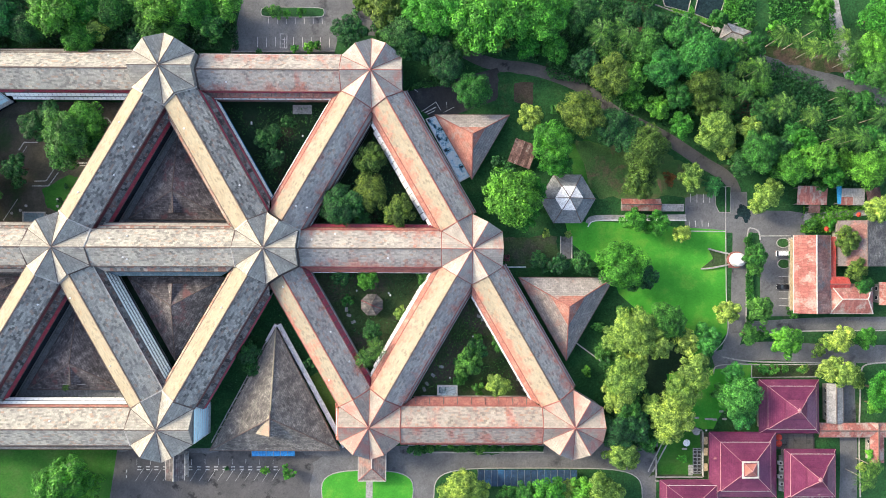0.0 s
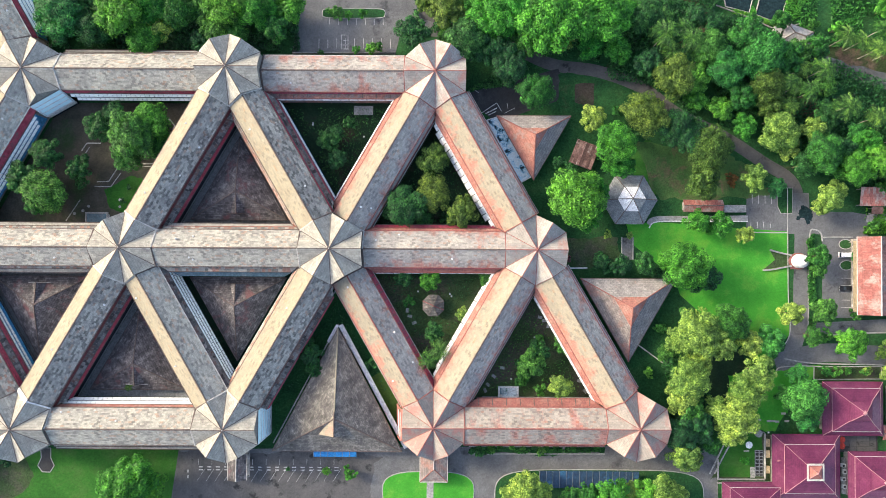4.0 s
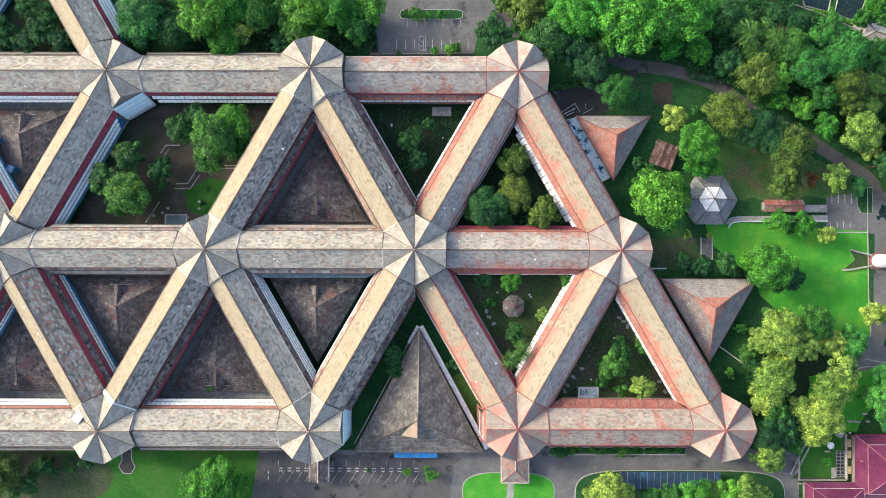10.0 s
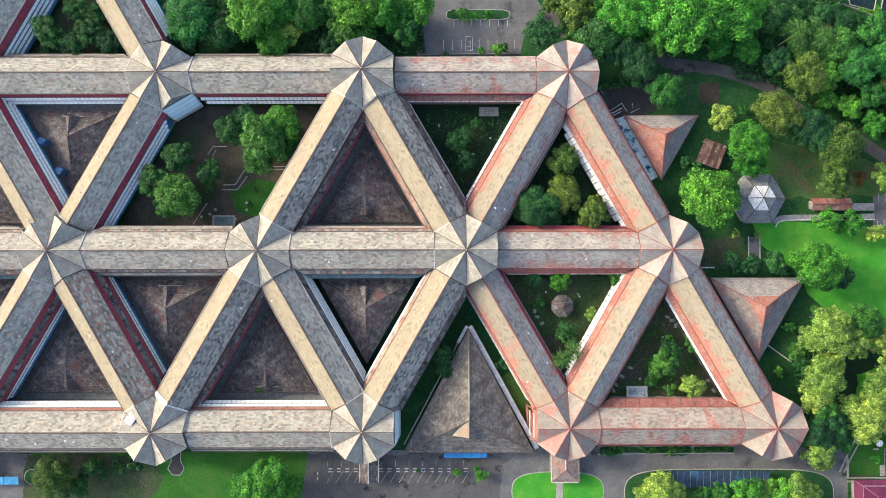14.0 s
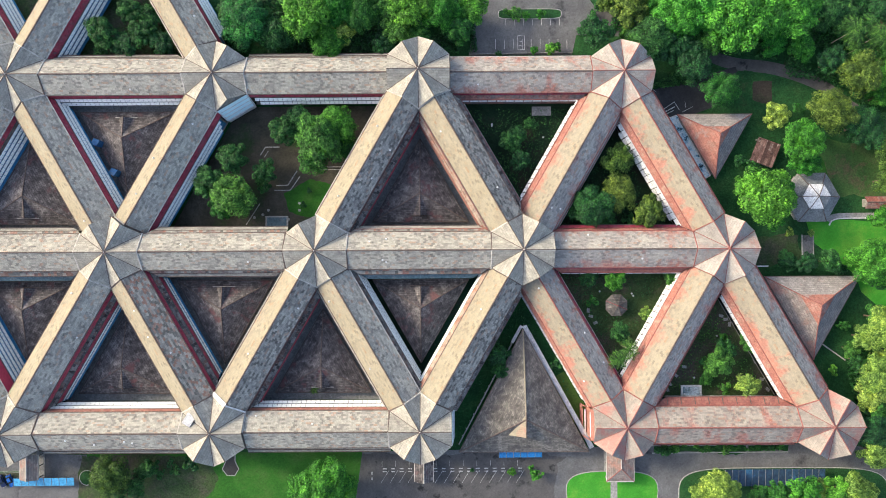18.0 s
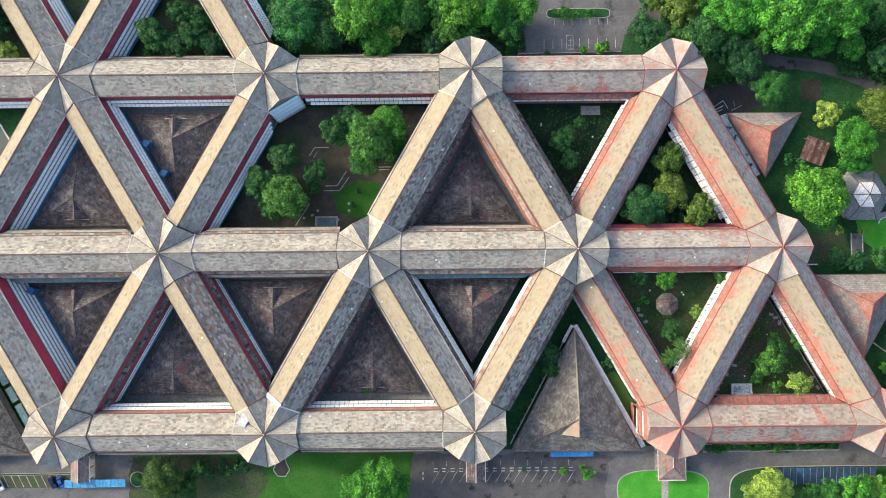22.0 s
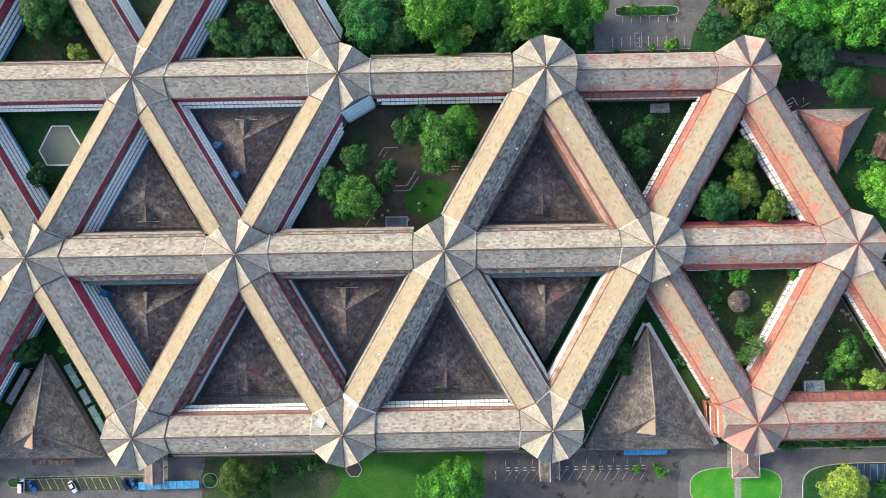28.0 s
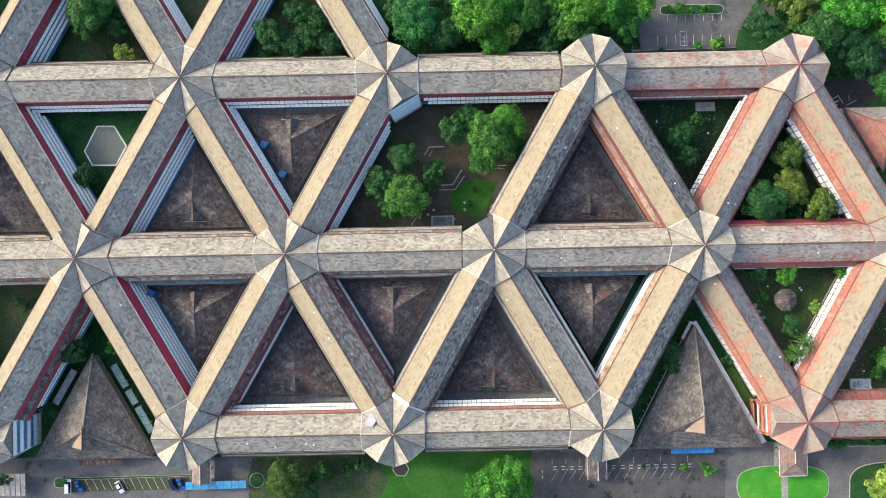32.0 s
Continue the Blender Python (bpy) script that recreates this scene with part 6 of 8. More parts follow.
# ---------------------------------------------------------------- hipped and gabled houses
def house(x, y, w, d, turn, z0, rise, mat, cap, label, name="house", ridge=None, gable=False, over=0.7, wall=WALL, group="", back=None):
    """A hipped or gabled house: w along its ridge, d across. ridge: the ridge's length."""
    t = thing(name, pose(x, y, 0, 0, 0, turn), label, "building", group)
    ridge = w if gable else (max(0.02, w - d) if ridge is None else ridge)
    hw, hd, r, z1 = w / 2, d / 2, ridge / 2, z0 + rise
    planes = [[(-hw, -hd, z0), (hw, -hd, z0), (r, 0, z1), (-r, 0, z1)], [(hw, hd, z0), (-hw, hd, z0), (-r, 0, z1), (r, 0, z1)]]
    if not gable:
        planes += [[(hw, -hd, z0), (hw, hd, z0), (r, 0, z1)], [(-hw, hd, z0), (-hw, -hd, z0), (-r, 0, z1)]]
    for i, pl in enumerate(planes):
        s = part("roof_slope", sheet(pl, 0.16), back if back and i == 0 else mat, t)
        if i > 1:
            m = Matrix.Rotation(radians(90), 4, "Z")
            s.data.transform(m.inverted())
            s.matrix_basis = m
    part("ridge_cap", bar((-r, 0, z1 + 0.03), (r + 0.01, 0, z1 + 0.03), 0.4, 0.12), cap, t)
    if not gable:
        for sx in (1, -1):
            for sy in (1, -1):
                part("hip_cap", bar((sx * r, 0, z1 + 0.03), (sx * hw, sy * hd, z0 + 0.03), 0.34, 0.1), cap, t)
    for p, q in (((-hw, -hd), (hw, -hd)), ((-hw, hd), (hw, hd))):
        part("gutter", bar((*p, z0 - 0.12), (*q, z0 - 0.12), 0.24, 0.14), cap, t)
    a, b = hw - over, hd - over
    for x0, x1, y0, y1 in ((-a, a, -b, -b + 0.2), (-a, a, b - 0.2, b), (-a, -a + 0.2, -b + 0.2, b - 0.2), (a - 0.2, a, -b + 0.2, b - 0.2)):
        part("wall", box(x0, x1, y0, y1, 0, z0 - 0.05), wall, t)
    if gable:
        for sx in (1, -1):
            xs = sx * (a - 0.1)
            tri = [(xs, -b, z0 - 0.05), (xs, b, z0 - 0.05), (xs, 0, z0 + rise * b / hd - 0.2)]
            back = [(xs - sx * 0.2, yy, zz) for xx, yy, zz in tri]
            part("gable_wall", (tri + back, [(0, 1, 2), (3, 5, 4), (0, 3, 4, 1), (1, 4, 5, 2), (2, 5, 3, 0)]), wall, t)
    n = max(1, int(w / 4))
    for i in range(n):
        xx = -a + (i + 0.5) * 2 * a / n
        for sy in (1, -1):
            win = part("window", box(xx - 0.7, xx + 0.7, sy * b - 0.03, sy * b + 0.03, 1.0, min(2.2, z0 - 0.4)), WHITE, t)
            part("pane", box(xx - 0.6, xx + 0.6, sy * b - 0.05, sy * b + 0.05, 1.1, min(2.1, z0 - 0.5)), GLASS, win)
    return t


def shed(x, y, w, d, turn, z0, z1, mat, label, name="shed"):
    """A lean-to shed of overlapping sheets."""
    t = thing(name, pose(x, y, 0, 0, 0, turn), label, "shed")
    n = max(2, round(w / 1.1))
    for i in range(n):
        x0 = -w / 2 + i * w / n
        part("roof_sheet", sheet([(x0, -d / 2, z0), (x0 + w / n * 1.03, -d / 2, z0 + 0.03 * (i % 2)), (x0 + w / n * 1.03, d / 2, z1 + 0.03 * (i % 2)), (x0, d / 2, z1)], 0.06), mat, t)
    part("wall", box(-w / 2 + 0.4, w / 2 - 0.4, -d / 2 + 0.4, -d / 2 + 0.55, 0, z0 - 0.05), WALL, t)
    part("wall", box(-w / 2 + 0.4, w / 2 - 0.4, d / 2 - 0.55, d / 2 - 0.4, 0, z1 - 0.2), WALL, t)
    for s in (-1, 1):
        part("post", tube((s * (w / 2 - 0.2), -d / 2 + 0.2, 0), (s * (w / 2 - 0.2), -d / 2 + 0.2, z0), 0.08, 0.08, 6), STEEL, t)
    return t


# wine-red pavilions: a broad skirt roof with a steeper roof above it
def tiered(x, y, w, d, z0, z1, z2, label, lantern=False, inner=0.68):
    t = thing("pavilion", pose(x, y, 0), label, "building", "wine-red pavilions")
    a, b = w / 2, d / 2
    c, e = a * inner, b * inner

    def ring_planes(a0, b0, h0, a1, b1, h1, nm, mat):
        for k, (p, q, r, s) in enumerate((((-a0, -b0), (a0, -b0), (a1, -b1), (-a1, -b1)), ((a0, -b0), (a0, b0), (a1, b1), (a1, -b1)),
                                          ((a0, b0), (-a0, b0), (-a1, b1), (a1, b1)), ((-a0, b0), (-a0, -b0), (-a1, -b1), (-a1, b1)))):
            ob = part(nm, sheet([(*p, h0), (*q, h0), (*r, h1), (*s, h1)], 0.12), mat, t)
            m = Matrix.Rotation(radians(90 * k), 4, "Z")
            ob.data.transform(m.inverted())
            ob.matrix_basis = m
            part("hip_cap", bar((*p, h0 + 0.03), (*s, h1 + 0.03), 0.15, 0.08), PINK_CAP, t)
            part("edge_trim", bar((*p, h0 - 0.05), (*q, h0 - 0.05), 0.15, 0.12), PINK_CAP if nm == "upper_slope" and k % 2 else PALE_CAP if nm == "upper_slope" else PURPLE, t)

    ring_planes(a, b, z0, c, e, z1, "skirt_slope", PURPLE)
    part("upper_wall", joined(box(-c, c, -e, -e + 0.2, z1 - 0.3, z1 + 0.5), box(-c, c, e - 0.2, e, z1 - 0.3, z1 + 0.5), box(-c, -c + 0.2, -e + 0.2, e - 0.2, z1 - 0.3, z1 + 0.5), box(c - 0.2, c, -e + 0.2, e - 0.2, z1 - 0.3, z1 + 0.5)), WHITE, t)
    top = 0.26 if lantern else 0.06
    if lantern:
        ring_planes(c + 0.25, e + 0.25, z1 + 0.5, c * top, e * top, z2, "upper_slope", PURPLE)
    else:
        zk = z1 + 0.5 + (z2 - z1 - 0.5) * 0.50
        ring_planes(c + 0.25, e + 0.25, z1 + 0.5, c * 0.40, e * 0.40, zk, "upper_slope", PURPLE)
        ring_planes(c * 0.46, e * 0.46, zk + 0.12, c * top, e * top, z2, "peak_slope", PURPLE)
    if lantern:
        part("lantern_wall", joined(box(-c * top, c * top, -e * top, e * top, z2 - 0.4, z2 + 1.0)), WHITE, t)
        k = c * top + 0.7
        part("lantern_rim", joined(box(-k, k, -k, -k + 0.55, z2 + 0.95, z2 + 1.15), box(-k, k, k - 0.55, k, z2 + 0.95, z2 + 1.15), box(-k, -k + 0.55, -k + 0.55, k - 0.55, z2 + 0.95, z2 + 1.15), box(k - 0.55, k, -k + 0.55, k - 0.55, z2 + 0.95, z2 + 1.15)), PALE_CAP, t, "pale weathered lantern rim")
        ring_planes(k - 0.7, k - 0.7, z2 + 1.1, 0.05, 0.05, z2 + 2.4, "lantern_slope", BRICK_RED)
    part("finial", tube((0, 0, z2 - 0.3), (0, 0, z2 + (2.6 if lantern else 0.5)), 0.9 if not lantern else 0.1, 0.15, 8), PINK_CAP, t)
    g = 0.86
    for x0, x1, y0, y1 in ((-a * g, a * g, -b * g, -b * g + 0.2), (-a * g, a * g, b * g - 0.2, b * g), (-a * g, -a * g + 0.2, -b * g + 0.2, b * g - 0.2), (a * g - 0.2, a * g, -b * g + 0.2, b * g - 0.2)):
        part("wall", box(x0, x1, y0, y1, 0, z0 - 0.02), WALL, t)
    return t


def spot(x0, y0, x1, y1):
    return (x0 + x1) / 2, (y0 + y1) / 2, abs(x1 - x0), abs(y1 - y0)


x, y, w, d = spot(100.9, -45.2, 122.0, -63.9)
tiered(x, y, w, d, 4.2, 5.6, 10.6, "wine-red hipped metal pavilion roof with pink ridges", inner=0.77)
x, y, w, d = spot(83.4, -63.5, 106.9, -86.2)
tiered(x, y, w, d, 4.2, 5.8, 8.4, "large wine-red pavilion with white-rimmed roof lantern", lantern=True, inner=0.72)
x, y, w, d = spot(109.7, -69.4, 127.8, -86.6)
tiered(x, y, w, d, 4.2, 5.4, 10.4, "wine-red hipped metal pavilion roof by the drive", inner=0.83)
x, y, w, d = spot(66.2, -80.3, 87.4, -96.0)
tiered(x, y, w, d, 3.8, 5.0, 7.4, "wine-red pavilion with sun-bleached roof edge", inner=0.80)
x, y, w, d = spot(108.1, -64.9, 122.8, -70.8)
terrace = solid("terrace", box(x - w / 2, x + w / 2, y - d / 2, y + d / 2, 0, 0.35), DARK_ASPHALT, "dark mossy slate terrace between pavilions", "terrace", kind="structure")
for i in range(6):
    for k in range(3):
        fx, fy = 109.6 + i * 2.3, -66.1 - k * 1.8
        part("flagstone", box(fx - 1.1, fx + 1.1, fy - 0.85, fy + 0.85, 0.352, 0.4), DIM_ASPHALT, terrace)
solid("planter_wall", bar((111.1, -85.4, 0.4), (111.2, -72.8, 0.4), 2.2, 0.6), CONCRETE, "grey concrete planter between pavilions", "planter")
house(*(128.3, -53.7), 14.0, 6.0, 90, 3.2, 1.0, GREY_SHEET, GREY_CAP, "long grey corrugated gabled walkway roof", name="walkway_roof", gable=True)
house(*(134.6, -63.1), 24.0, 5.0, 0, 3.2, 1.0, RUST_ROOF, GREY_CAP, "faded red gabled walkway roof", name="walkway_roof", gable=True)
house(*(143.1, -67.5), 14.0, 5.0, 90, 3.2, 1.0, RUST_ROOF, GREY_CAP, "faded red gabled roof beside the drive", name="walkway_roof", gable=True)
# red-roofed hall group
x, y, w, d = spot(113.2, 5.4, 126.3, -22.0)
house(x, y, d, w, 90, 4.5, 2.6, RUST_ROOF, PALE_CAP, "long hall with rust-red and grey patched gabled roof", name="hall", gable=True, back=OLD_RED)
shed(*(113.5, -8.6), 1.6, 25.0, 0, 3.0, 3.2, CREAM, "cream canopy strip along the hall", name="canopy")
x, y, w, d = spot(126.2, -11.7, 141.5, -22.1)
house(x, y, w, d, 0, 4.0, 2.0, RUST_ROOF, PALE_CAP, "low annex with red and cream hipped roof", name="annex", ridge=9.0)
house(*(129.4, -11.7), 7.0, 5.0, 0, 4.0, 1.2, RED_SHEET, RED_CAP, "small bright red roof link", name="annex", gable=True)
x, y, w, d = spot(128.9, 10.6, 146.0, -5.4)
house(x, y, d, w, 90, 4.5, 2.6, OLD_RED, GREY_CAP, "house with brown and faded red gabled roof", gable=True, back=HALL_ROOF)
house(*(146.7, -15.0), 8.0, 6.0, 90, 4.0, 1.5, RUST_ROOF, GREY_CAP, "small faded red gabled house", gable=True)
x, y, w, d = spot(115.5, 22.9, 126.1, 16.3)
shed(x, y, w, d, 0, 2.6, 3.4, RUST_ROOF, "small shed with streaky red-brown sheets")
x, y, w, d = spot(131.3, 22.1, 139.5, 19.1)
shed(x, y, w, d, 0, 2.9, 3.2, GREY_SHEET, "small shed with pale grey sheets")
x, y, w, d = spot(135.5, 19.0, 139.5, 16.2)
shed(x, y, w, d, 0, 2.6, 2.85, GREY_SHEET, "lower grey sheet roof beside red sheets", name="lean_to")
shed(*(130.7, 19.8), 1.7, 6.4, 4, 2.6, 2.7, TARP, "blue tarpaulin lean-to on thin posts", name="lean_to")
shed(*(133.35, 17.6), 4.1, 2.8, 0, 2.6, 2.85, RUST_ROOF, "red sheet lean-to below a grey shed", name="lean_to")
shed(*(127.5, -4.0), 2.2, 18.0, 0, 3.6, 3.9, RED_SHEET, "bright red lean-to strip along the hall", name="lean_to")
shed(*(142.9, 19.8), 5.0, 5.0, 12, 2.6, 3.0, OLD_SHEET, "small brown sheet-roofed shed")
shed(*(121.9, 14.8), 4.0, 2.6, 0, 2.2, 2.5, OLD_SHEET, "small dark lean-to roof")
x, y, w, d = spot(53.1, 18.1, 67.1, 13.9)
house(x, y, w, d, 0, 2.6, 1.2, RUST_ROOF, GREY_CAP, "long low shed with red and grey roof", name="garden_shed", gable=True)
x, y, w, d = spot(67.9, 16.4, 75.7, 13.9)
solid("tank_slab", box(x - w / 2, x + w / 2, y - d / 2, y + d / 2, 0, 2.0), CONCRETE, "flat grey concrete tank", "tank")
shed(*(18.1, 33.9), 8.2, 8.6, -20, 2.6, 3.2, OLD_SHEET, "rusty brown-red sheet shed among trees")
house(*(93.5, 76.2), 10.0, 7.0, -20, 3.0, 2.0, GREY_SHEET, GREY_CAP, "small grey hipped house in the wood", ridge=4.0)

# slate pavilion with a white lantern roof
hexp = thing("pavilion", pose(33.9, 17.9, 0, 0, 0, 0), "six-sided slate-grey pavilion with a white raised roof", "building")
for k in range(6):
    a0, a1 = radians(60 * k), radians(60 * k + 60)
    R0, R1, R2 = 9.9, 4.6, 4.9
    pts = [(R0 * math.cos(a0), R0 * math.sin(a0), 3.4), (R0 * math.cos(a1), R0 * math.sin(a1), 3.4), (R1 * math.cos(a1), R1 * math.sin(a1), 5.6), (R1 * math.cos(a0), R1 * math.sin(a0), 5.6)]
    s = part("skirt_slope", sheet(pts, 0.16), SLATE, hexp)
    m = Matrix.Rotation((a0 + a1) / 2 + math.pi / 2, 4, "Z")
    s.data.transform(m.inverted())
    s.matrix_basis = m
    part("hip_cap", bar(pts[0][:2] + (3.45,), pts[3][:2] + (5.65,), 0.3, 0.1), GREY_CAP, hexp)
    part("upper_slope", sheet([(0, 0, 7.6), (R2 * math.cos(a0), R2 * math.sin(a0), 6.3), (R2 * math.cos(a1), R2 * math.sin(a1), 6.3)], 0.14), SLATE if k == 5 else WHITE, hexp, "" if k == 5 else "white painted roof plane")
    part("upper_cap", bar((0, 0, 7.62), (R2 * math.cos(a0), R2 * math.sin(a0), 6.33), 0.24, 0.08), GREY_CAP, hexp)
    part("clerestory", bar((R1 * 0.96 * math.cos(a0), R1 * 0.96 * math.sin(a0), 5.9), (R1 * 0.96 * math.cos(a1), R1 * 0.96 * math.sin(a1), 5.9), 0.2, 0.5), WALL, hexp)
    part("post", tube((8.6 * math.cos(a0), 8.6 * math.sin(a0), 0), (8.6 * math.cos(a0), 8.6 * math.sin(a0), 3.3), 0.18, 0.15), WALL, hexp)
part("floor", prism(ring(0, 0, 8.9, 8.9, 6), 0, 0.3), CONCRETE, hexp)

# garden gazebo in the east court
gaz = thing("gazebo", pose(-34.8, -19.6, 0), "small eight-sided gazebo with red-brown ribbed roof", "gazebo")
for k in range(8):
    a0, a1 = radians(45 * k + 22), radians(45 * k + 67)
    R = 4.1
    part("roof_slope", sheet([(0, 0, 4.6), (R * math.cos(a0), R * math.sin(a0), 2.7), (R * math.cos(a1), R * math.sin(a1), 2.7)], 0.1), HALL_ROOF, gaz)
    part("rib", bar((0, 0, 4.63), (R * math.cos(a0), R * math.sin(a0), 2.73), 0.2 if k in (3, 7) else 0.14, 0.08), MAROON_RIB if k in (3, 7) else GREY_CAP, gaz)
    part("post", tube((2.8 * math.cos(a0), 2.8 * math.sin(a0), 0), (2.8 * math.cos(a0), 2.8 * math.sin(a0), 2.8), 0.1, 0.1, 6), WALL, gaz)
part("floor", prism(ring(0, 0, 3.0, 3.0, 8, 22), 0, 0.25), CONCRETE, gaz)


# ---------------------------------------------------------------- porches and canopies
def porch(x, y, w, d, label, mat, hipped):
    t = thing("entrance_porch", pose(x, y, 0), label, "porch")
    z0, z1 = 3.6, 5.0
    for s in (1, -1):
        end = d / 2 - (w / 2 if hipped else 0)
        pl = [(0, d / 2, z1), (0, -end, z1), (s * w / 2, -d / 2, z0), (s * w / 2, d / 2, z0)]
        ob = part("roof_slope", sheet(pl if s > 0 else pl[::-1], 0.14), mat, t)
        m = Matrix.Rotation(radians(90), 4, "Z")
        ob.data.transform(m.inverted())
        ob.matrix_basis = m
        part("gutter", bar((s * w / 2, d / 2, z0 - 0.08), (s * w / 2, -d / 2, z0 - 0.08), 0.3, 0.16), PALE_CAP, t)
        for yy in (-d / 2 + 0.5, 0, d / 2 - 0.8):
            part("post", tube((s * (w / 2 - 0.5), yy, 0), (s * (w / 2 - 0.5), yy, z0 - 0.1), 0.2, 0.2), WALL, t)
    part("ridge_cap", bar((0, d / 2, z1 + 0.03), (0, -(d / 2 - (w / 2 if hipped else 0)), z1 + 0.03), 0.35, 0.12), PALE_CAP, t)
    if hipped:
        part("roof_slope", sheet([(0, -(d / 2 - w / 2), z1), (-w / 2, -d / 2, z0), (w / 2, -d / 2, z0)], 0.14), mat, t)
        for s in (1, -1):
            part("hip_cap", bar((0, -(d / 2 - w / 2), z1 + 0.03), (s * w / 2, -d / 2, z0 + 0.03), 0.3, 0.1), RED_CAP, t)
        part("gutter", bar((-w / 2, -d / 2, z0 - 0.08), (w / 2, -d / 2, z0 - 0.08), 0.4, 0.2), PALE_CAP, t)
    part("floor", box(-w / 2, w / 2, -d / 2, d / 2, 0.0, 0.15), CONCRETE, t)


porch(*(-34.3, -75.6), 9.6, 10.6, "entrance porch with grey-brown hipped roof on posts", ROOF_GREYRED, True)
porch(*(-102.7, -76.2), 6.6, 9.0, "entrance porch with brown gabled roof and pale ridge", ROOF_BROWN, False)
porch(*(-240.8, -74.9), 6.4, 9.0, "entrance porch with rust and brown gabled roof", ROOF_GREYRED, False)


def canopy(p, q, depth, z0, z1, n, mat, label, name="car_port"):
    """A row of sheets on posts from p to q, falling from z1 to z0 away from the building."""
    p, q = Vector(p), Vector(q)
    d = (q - p).normalized()
    o = Vector((d.y, -d.x)) * depth
    t = thing(name, pose(p.x, p.y, 0), label, "canopy")
    L = (q - p).length / n
    for i in range(n):
        a, b = d * (i * L), d * ((i + 0.95) * L)
        part("roof_sheet", sheet([(*(a + o), z0), (*(b + o), z0), (*b, z1), (*a, z1)], 0.05), mat, t)
        part("rafter", bar((*a, z1 + 0.02), (*(a + o), z0 + 0.02), 0.12, 0.08), STEEL, t)
        if i % 3 == 0 or i == n - 1:
            part("post", tube((*(a + o * 0.9), 0), (*(a + o * 0.9), z0 - 0.05), 0.06, 0.06, 6), STEEL, t)
            part("post", tube((*(a + o * 0.1), 0), (*(a + o * 0.1), z1 - 0.1), 0.06, 0.06, 6), STEEL, t)
    return t


canopy((-76.4, -70.7), (-61.3, -70.6), 2.0, 2.7, 3.0, 6, BLUE, "bright blue awning along the great hall", "awning")
canopy((-246.9, -79.1), (-225.5, -78.9), 2.8, 2.5, 2.8, 8, PALE_BLUE, "blue corrugated car port roof on thin posts")
canopy((2.7, -77.2), (37.6, -77.2), 6.0, 2.4, 2.9, 15, NAVY, "dark navy car port roof with pale rafters")
canopy((-284.0, -70.6), (-269.1, -70.7), 1.8, 2.8, 3.1, 10, OLD_SHEET, "narrow rust-streaked awning along the west hall", "awning")
canopy((-311.8, -74.6), (-302.7, -74.8), 8.0, 3.0, 3.4, 5, GREY_SHEET, "grey flat canopy at the yard's west end", "canopy")
for (x, y) in ((-216.4, 38.4), (-210.2, 28.0), (-256.5, -12.4)):
    solid("tank_box", prism(ring(0, 0, 1.7, 1.5, 4, 15), 0, 6.2), DEEP_BLUE, "blue box-shaped plant housing beside a wing", "tank", m=pose(x, y, 0.05))

# basin with foam beside the red pavilion
bas = thing("basin", pose(0, 0, 0), "long water basin with pale foam and white rim", "basin", kind="structure")
bp = [(-16.1, 46.4), (-11.7, 47.8), (-0.2, 26.2), (-3.9, 24.2)]
part("water", prism(bp, 0.0, 0.25), FOAM_WATER, bas)
for p, q in zip(bp, bp[1:] + bp[:1]):
    part("rim", bar((*p, 0.25), (*q, 0.25), 0.4, 0.25), WHITE, bas)
# white garden table basin in the south-east court
tank = thing("fish_tank", pose(-8.1, -50.2, 0), "white-framed stone water tank in a garden court", "tank")
for x0, x1, y0, y1 in ((-3.6, 3.6, -2.0, -1.4), (-3.6, 3.6, 1.4, 2.0), (-3.6, -3.0, -1.4, 1.4), (3.0, 3.6, -1.4, 1.4)):
    part("rim", box(x0, x1, y0, y1, 0, 0.9), WHITE, tank)
for x0 in (-2.6, 3.2):
    part("urn", joined(tube((x0, -1.2, 0.6), (x0, -1.2, 1.2), 0.25, 0.5, 10), tube((x0, -1.2, 1.2), (x0, -1.2, 1.5), 0.5, 0.3, 10)), WHITE, tank, "white round urn")
part("water", box(-3.0, 3.0, -1.4, 1.4, 0, 0.6), PIT_WATER, tank)
pool = thing("garden_pool", pose(-154.8, 10.7, 0.05), "small concrete-rimmed garden pool with dark water", "pool")
for x0, x1, y0, y1 in ((-4.0, 4.0, -2.0, -1.5), (-4.0, 4.0, 1.5, 2.0), (-4.0, -3.5, -1.5, 1.5), (3.5, 4.0, -1.5, 1.5)):
    part("rim", box(x0, x1, y0, y1, 0, 0.6), KERB, pool)
part("water", box(-3.5, 3.5, -1.5, 1.5, 0, 0.35), TEAL_GLASS, pool)
solid("terrace_slab", box(-3.4, 3.4, -1.6, 1.6, 0, 0.5), CONCRETE, "grey concrete slab in the dark court", "terrace", m=pose(-60.2, 49.6, 0.05))
pts = [(-17.3, -52.2), (20.8, -52.3)]
solid("court_kerb", bar((*pts[0], 0.2), (*pts[1], 0.2), 0.6, 0.3), KERB, "pale kerb along the court", "kerb", kind="structure")
bench = random.Random(5)
for (x, y) in ((-16.3, -49.8), (-15.3, -47.8), (-13.2, -44.8), (-10.2, -41.8), (19.2, -49.9), (17.2, -46.3), (4.7, -25.0), (6.0, -26.8), (3.1, -23.8), (14.9, -39.9), (-43.2, -23.6), (-41.6, -26.0), (-44.1, -21.6)):
    solid("paving_slab", box(-0.8, 0.8, -0.5, 0.5, 0, 0.12), KERB, "pale rectangular paving slab in grass", "slab", group="garden slabs", m=pose(x, y, 0.05, 0, 0, bench.uniform(0, 180)))
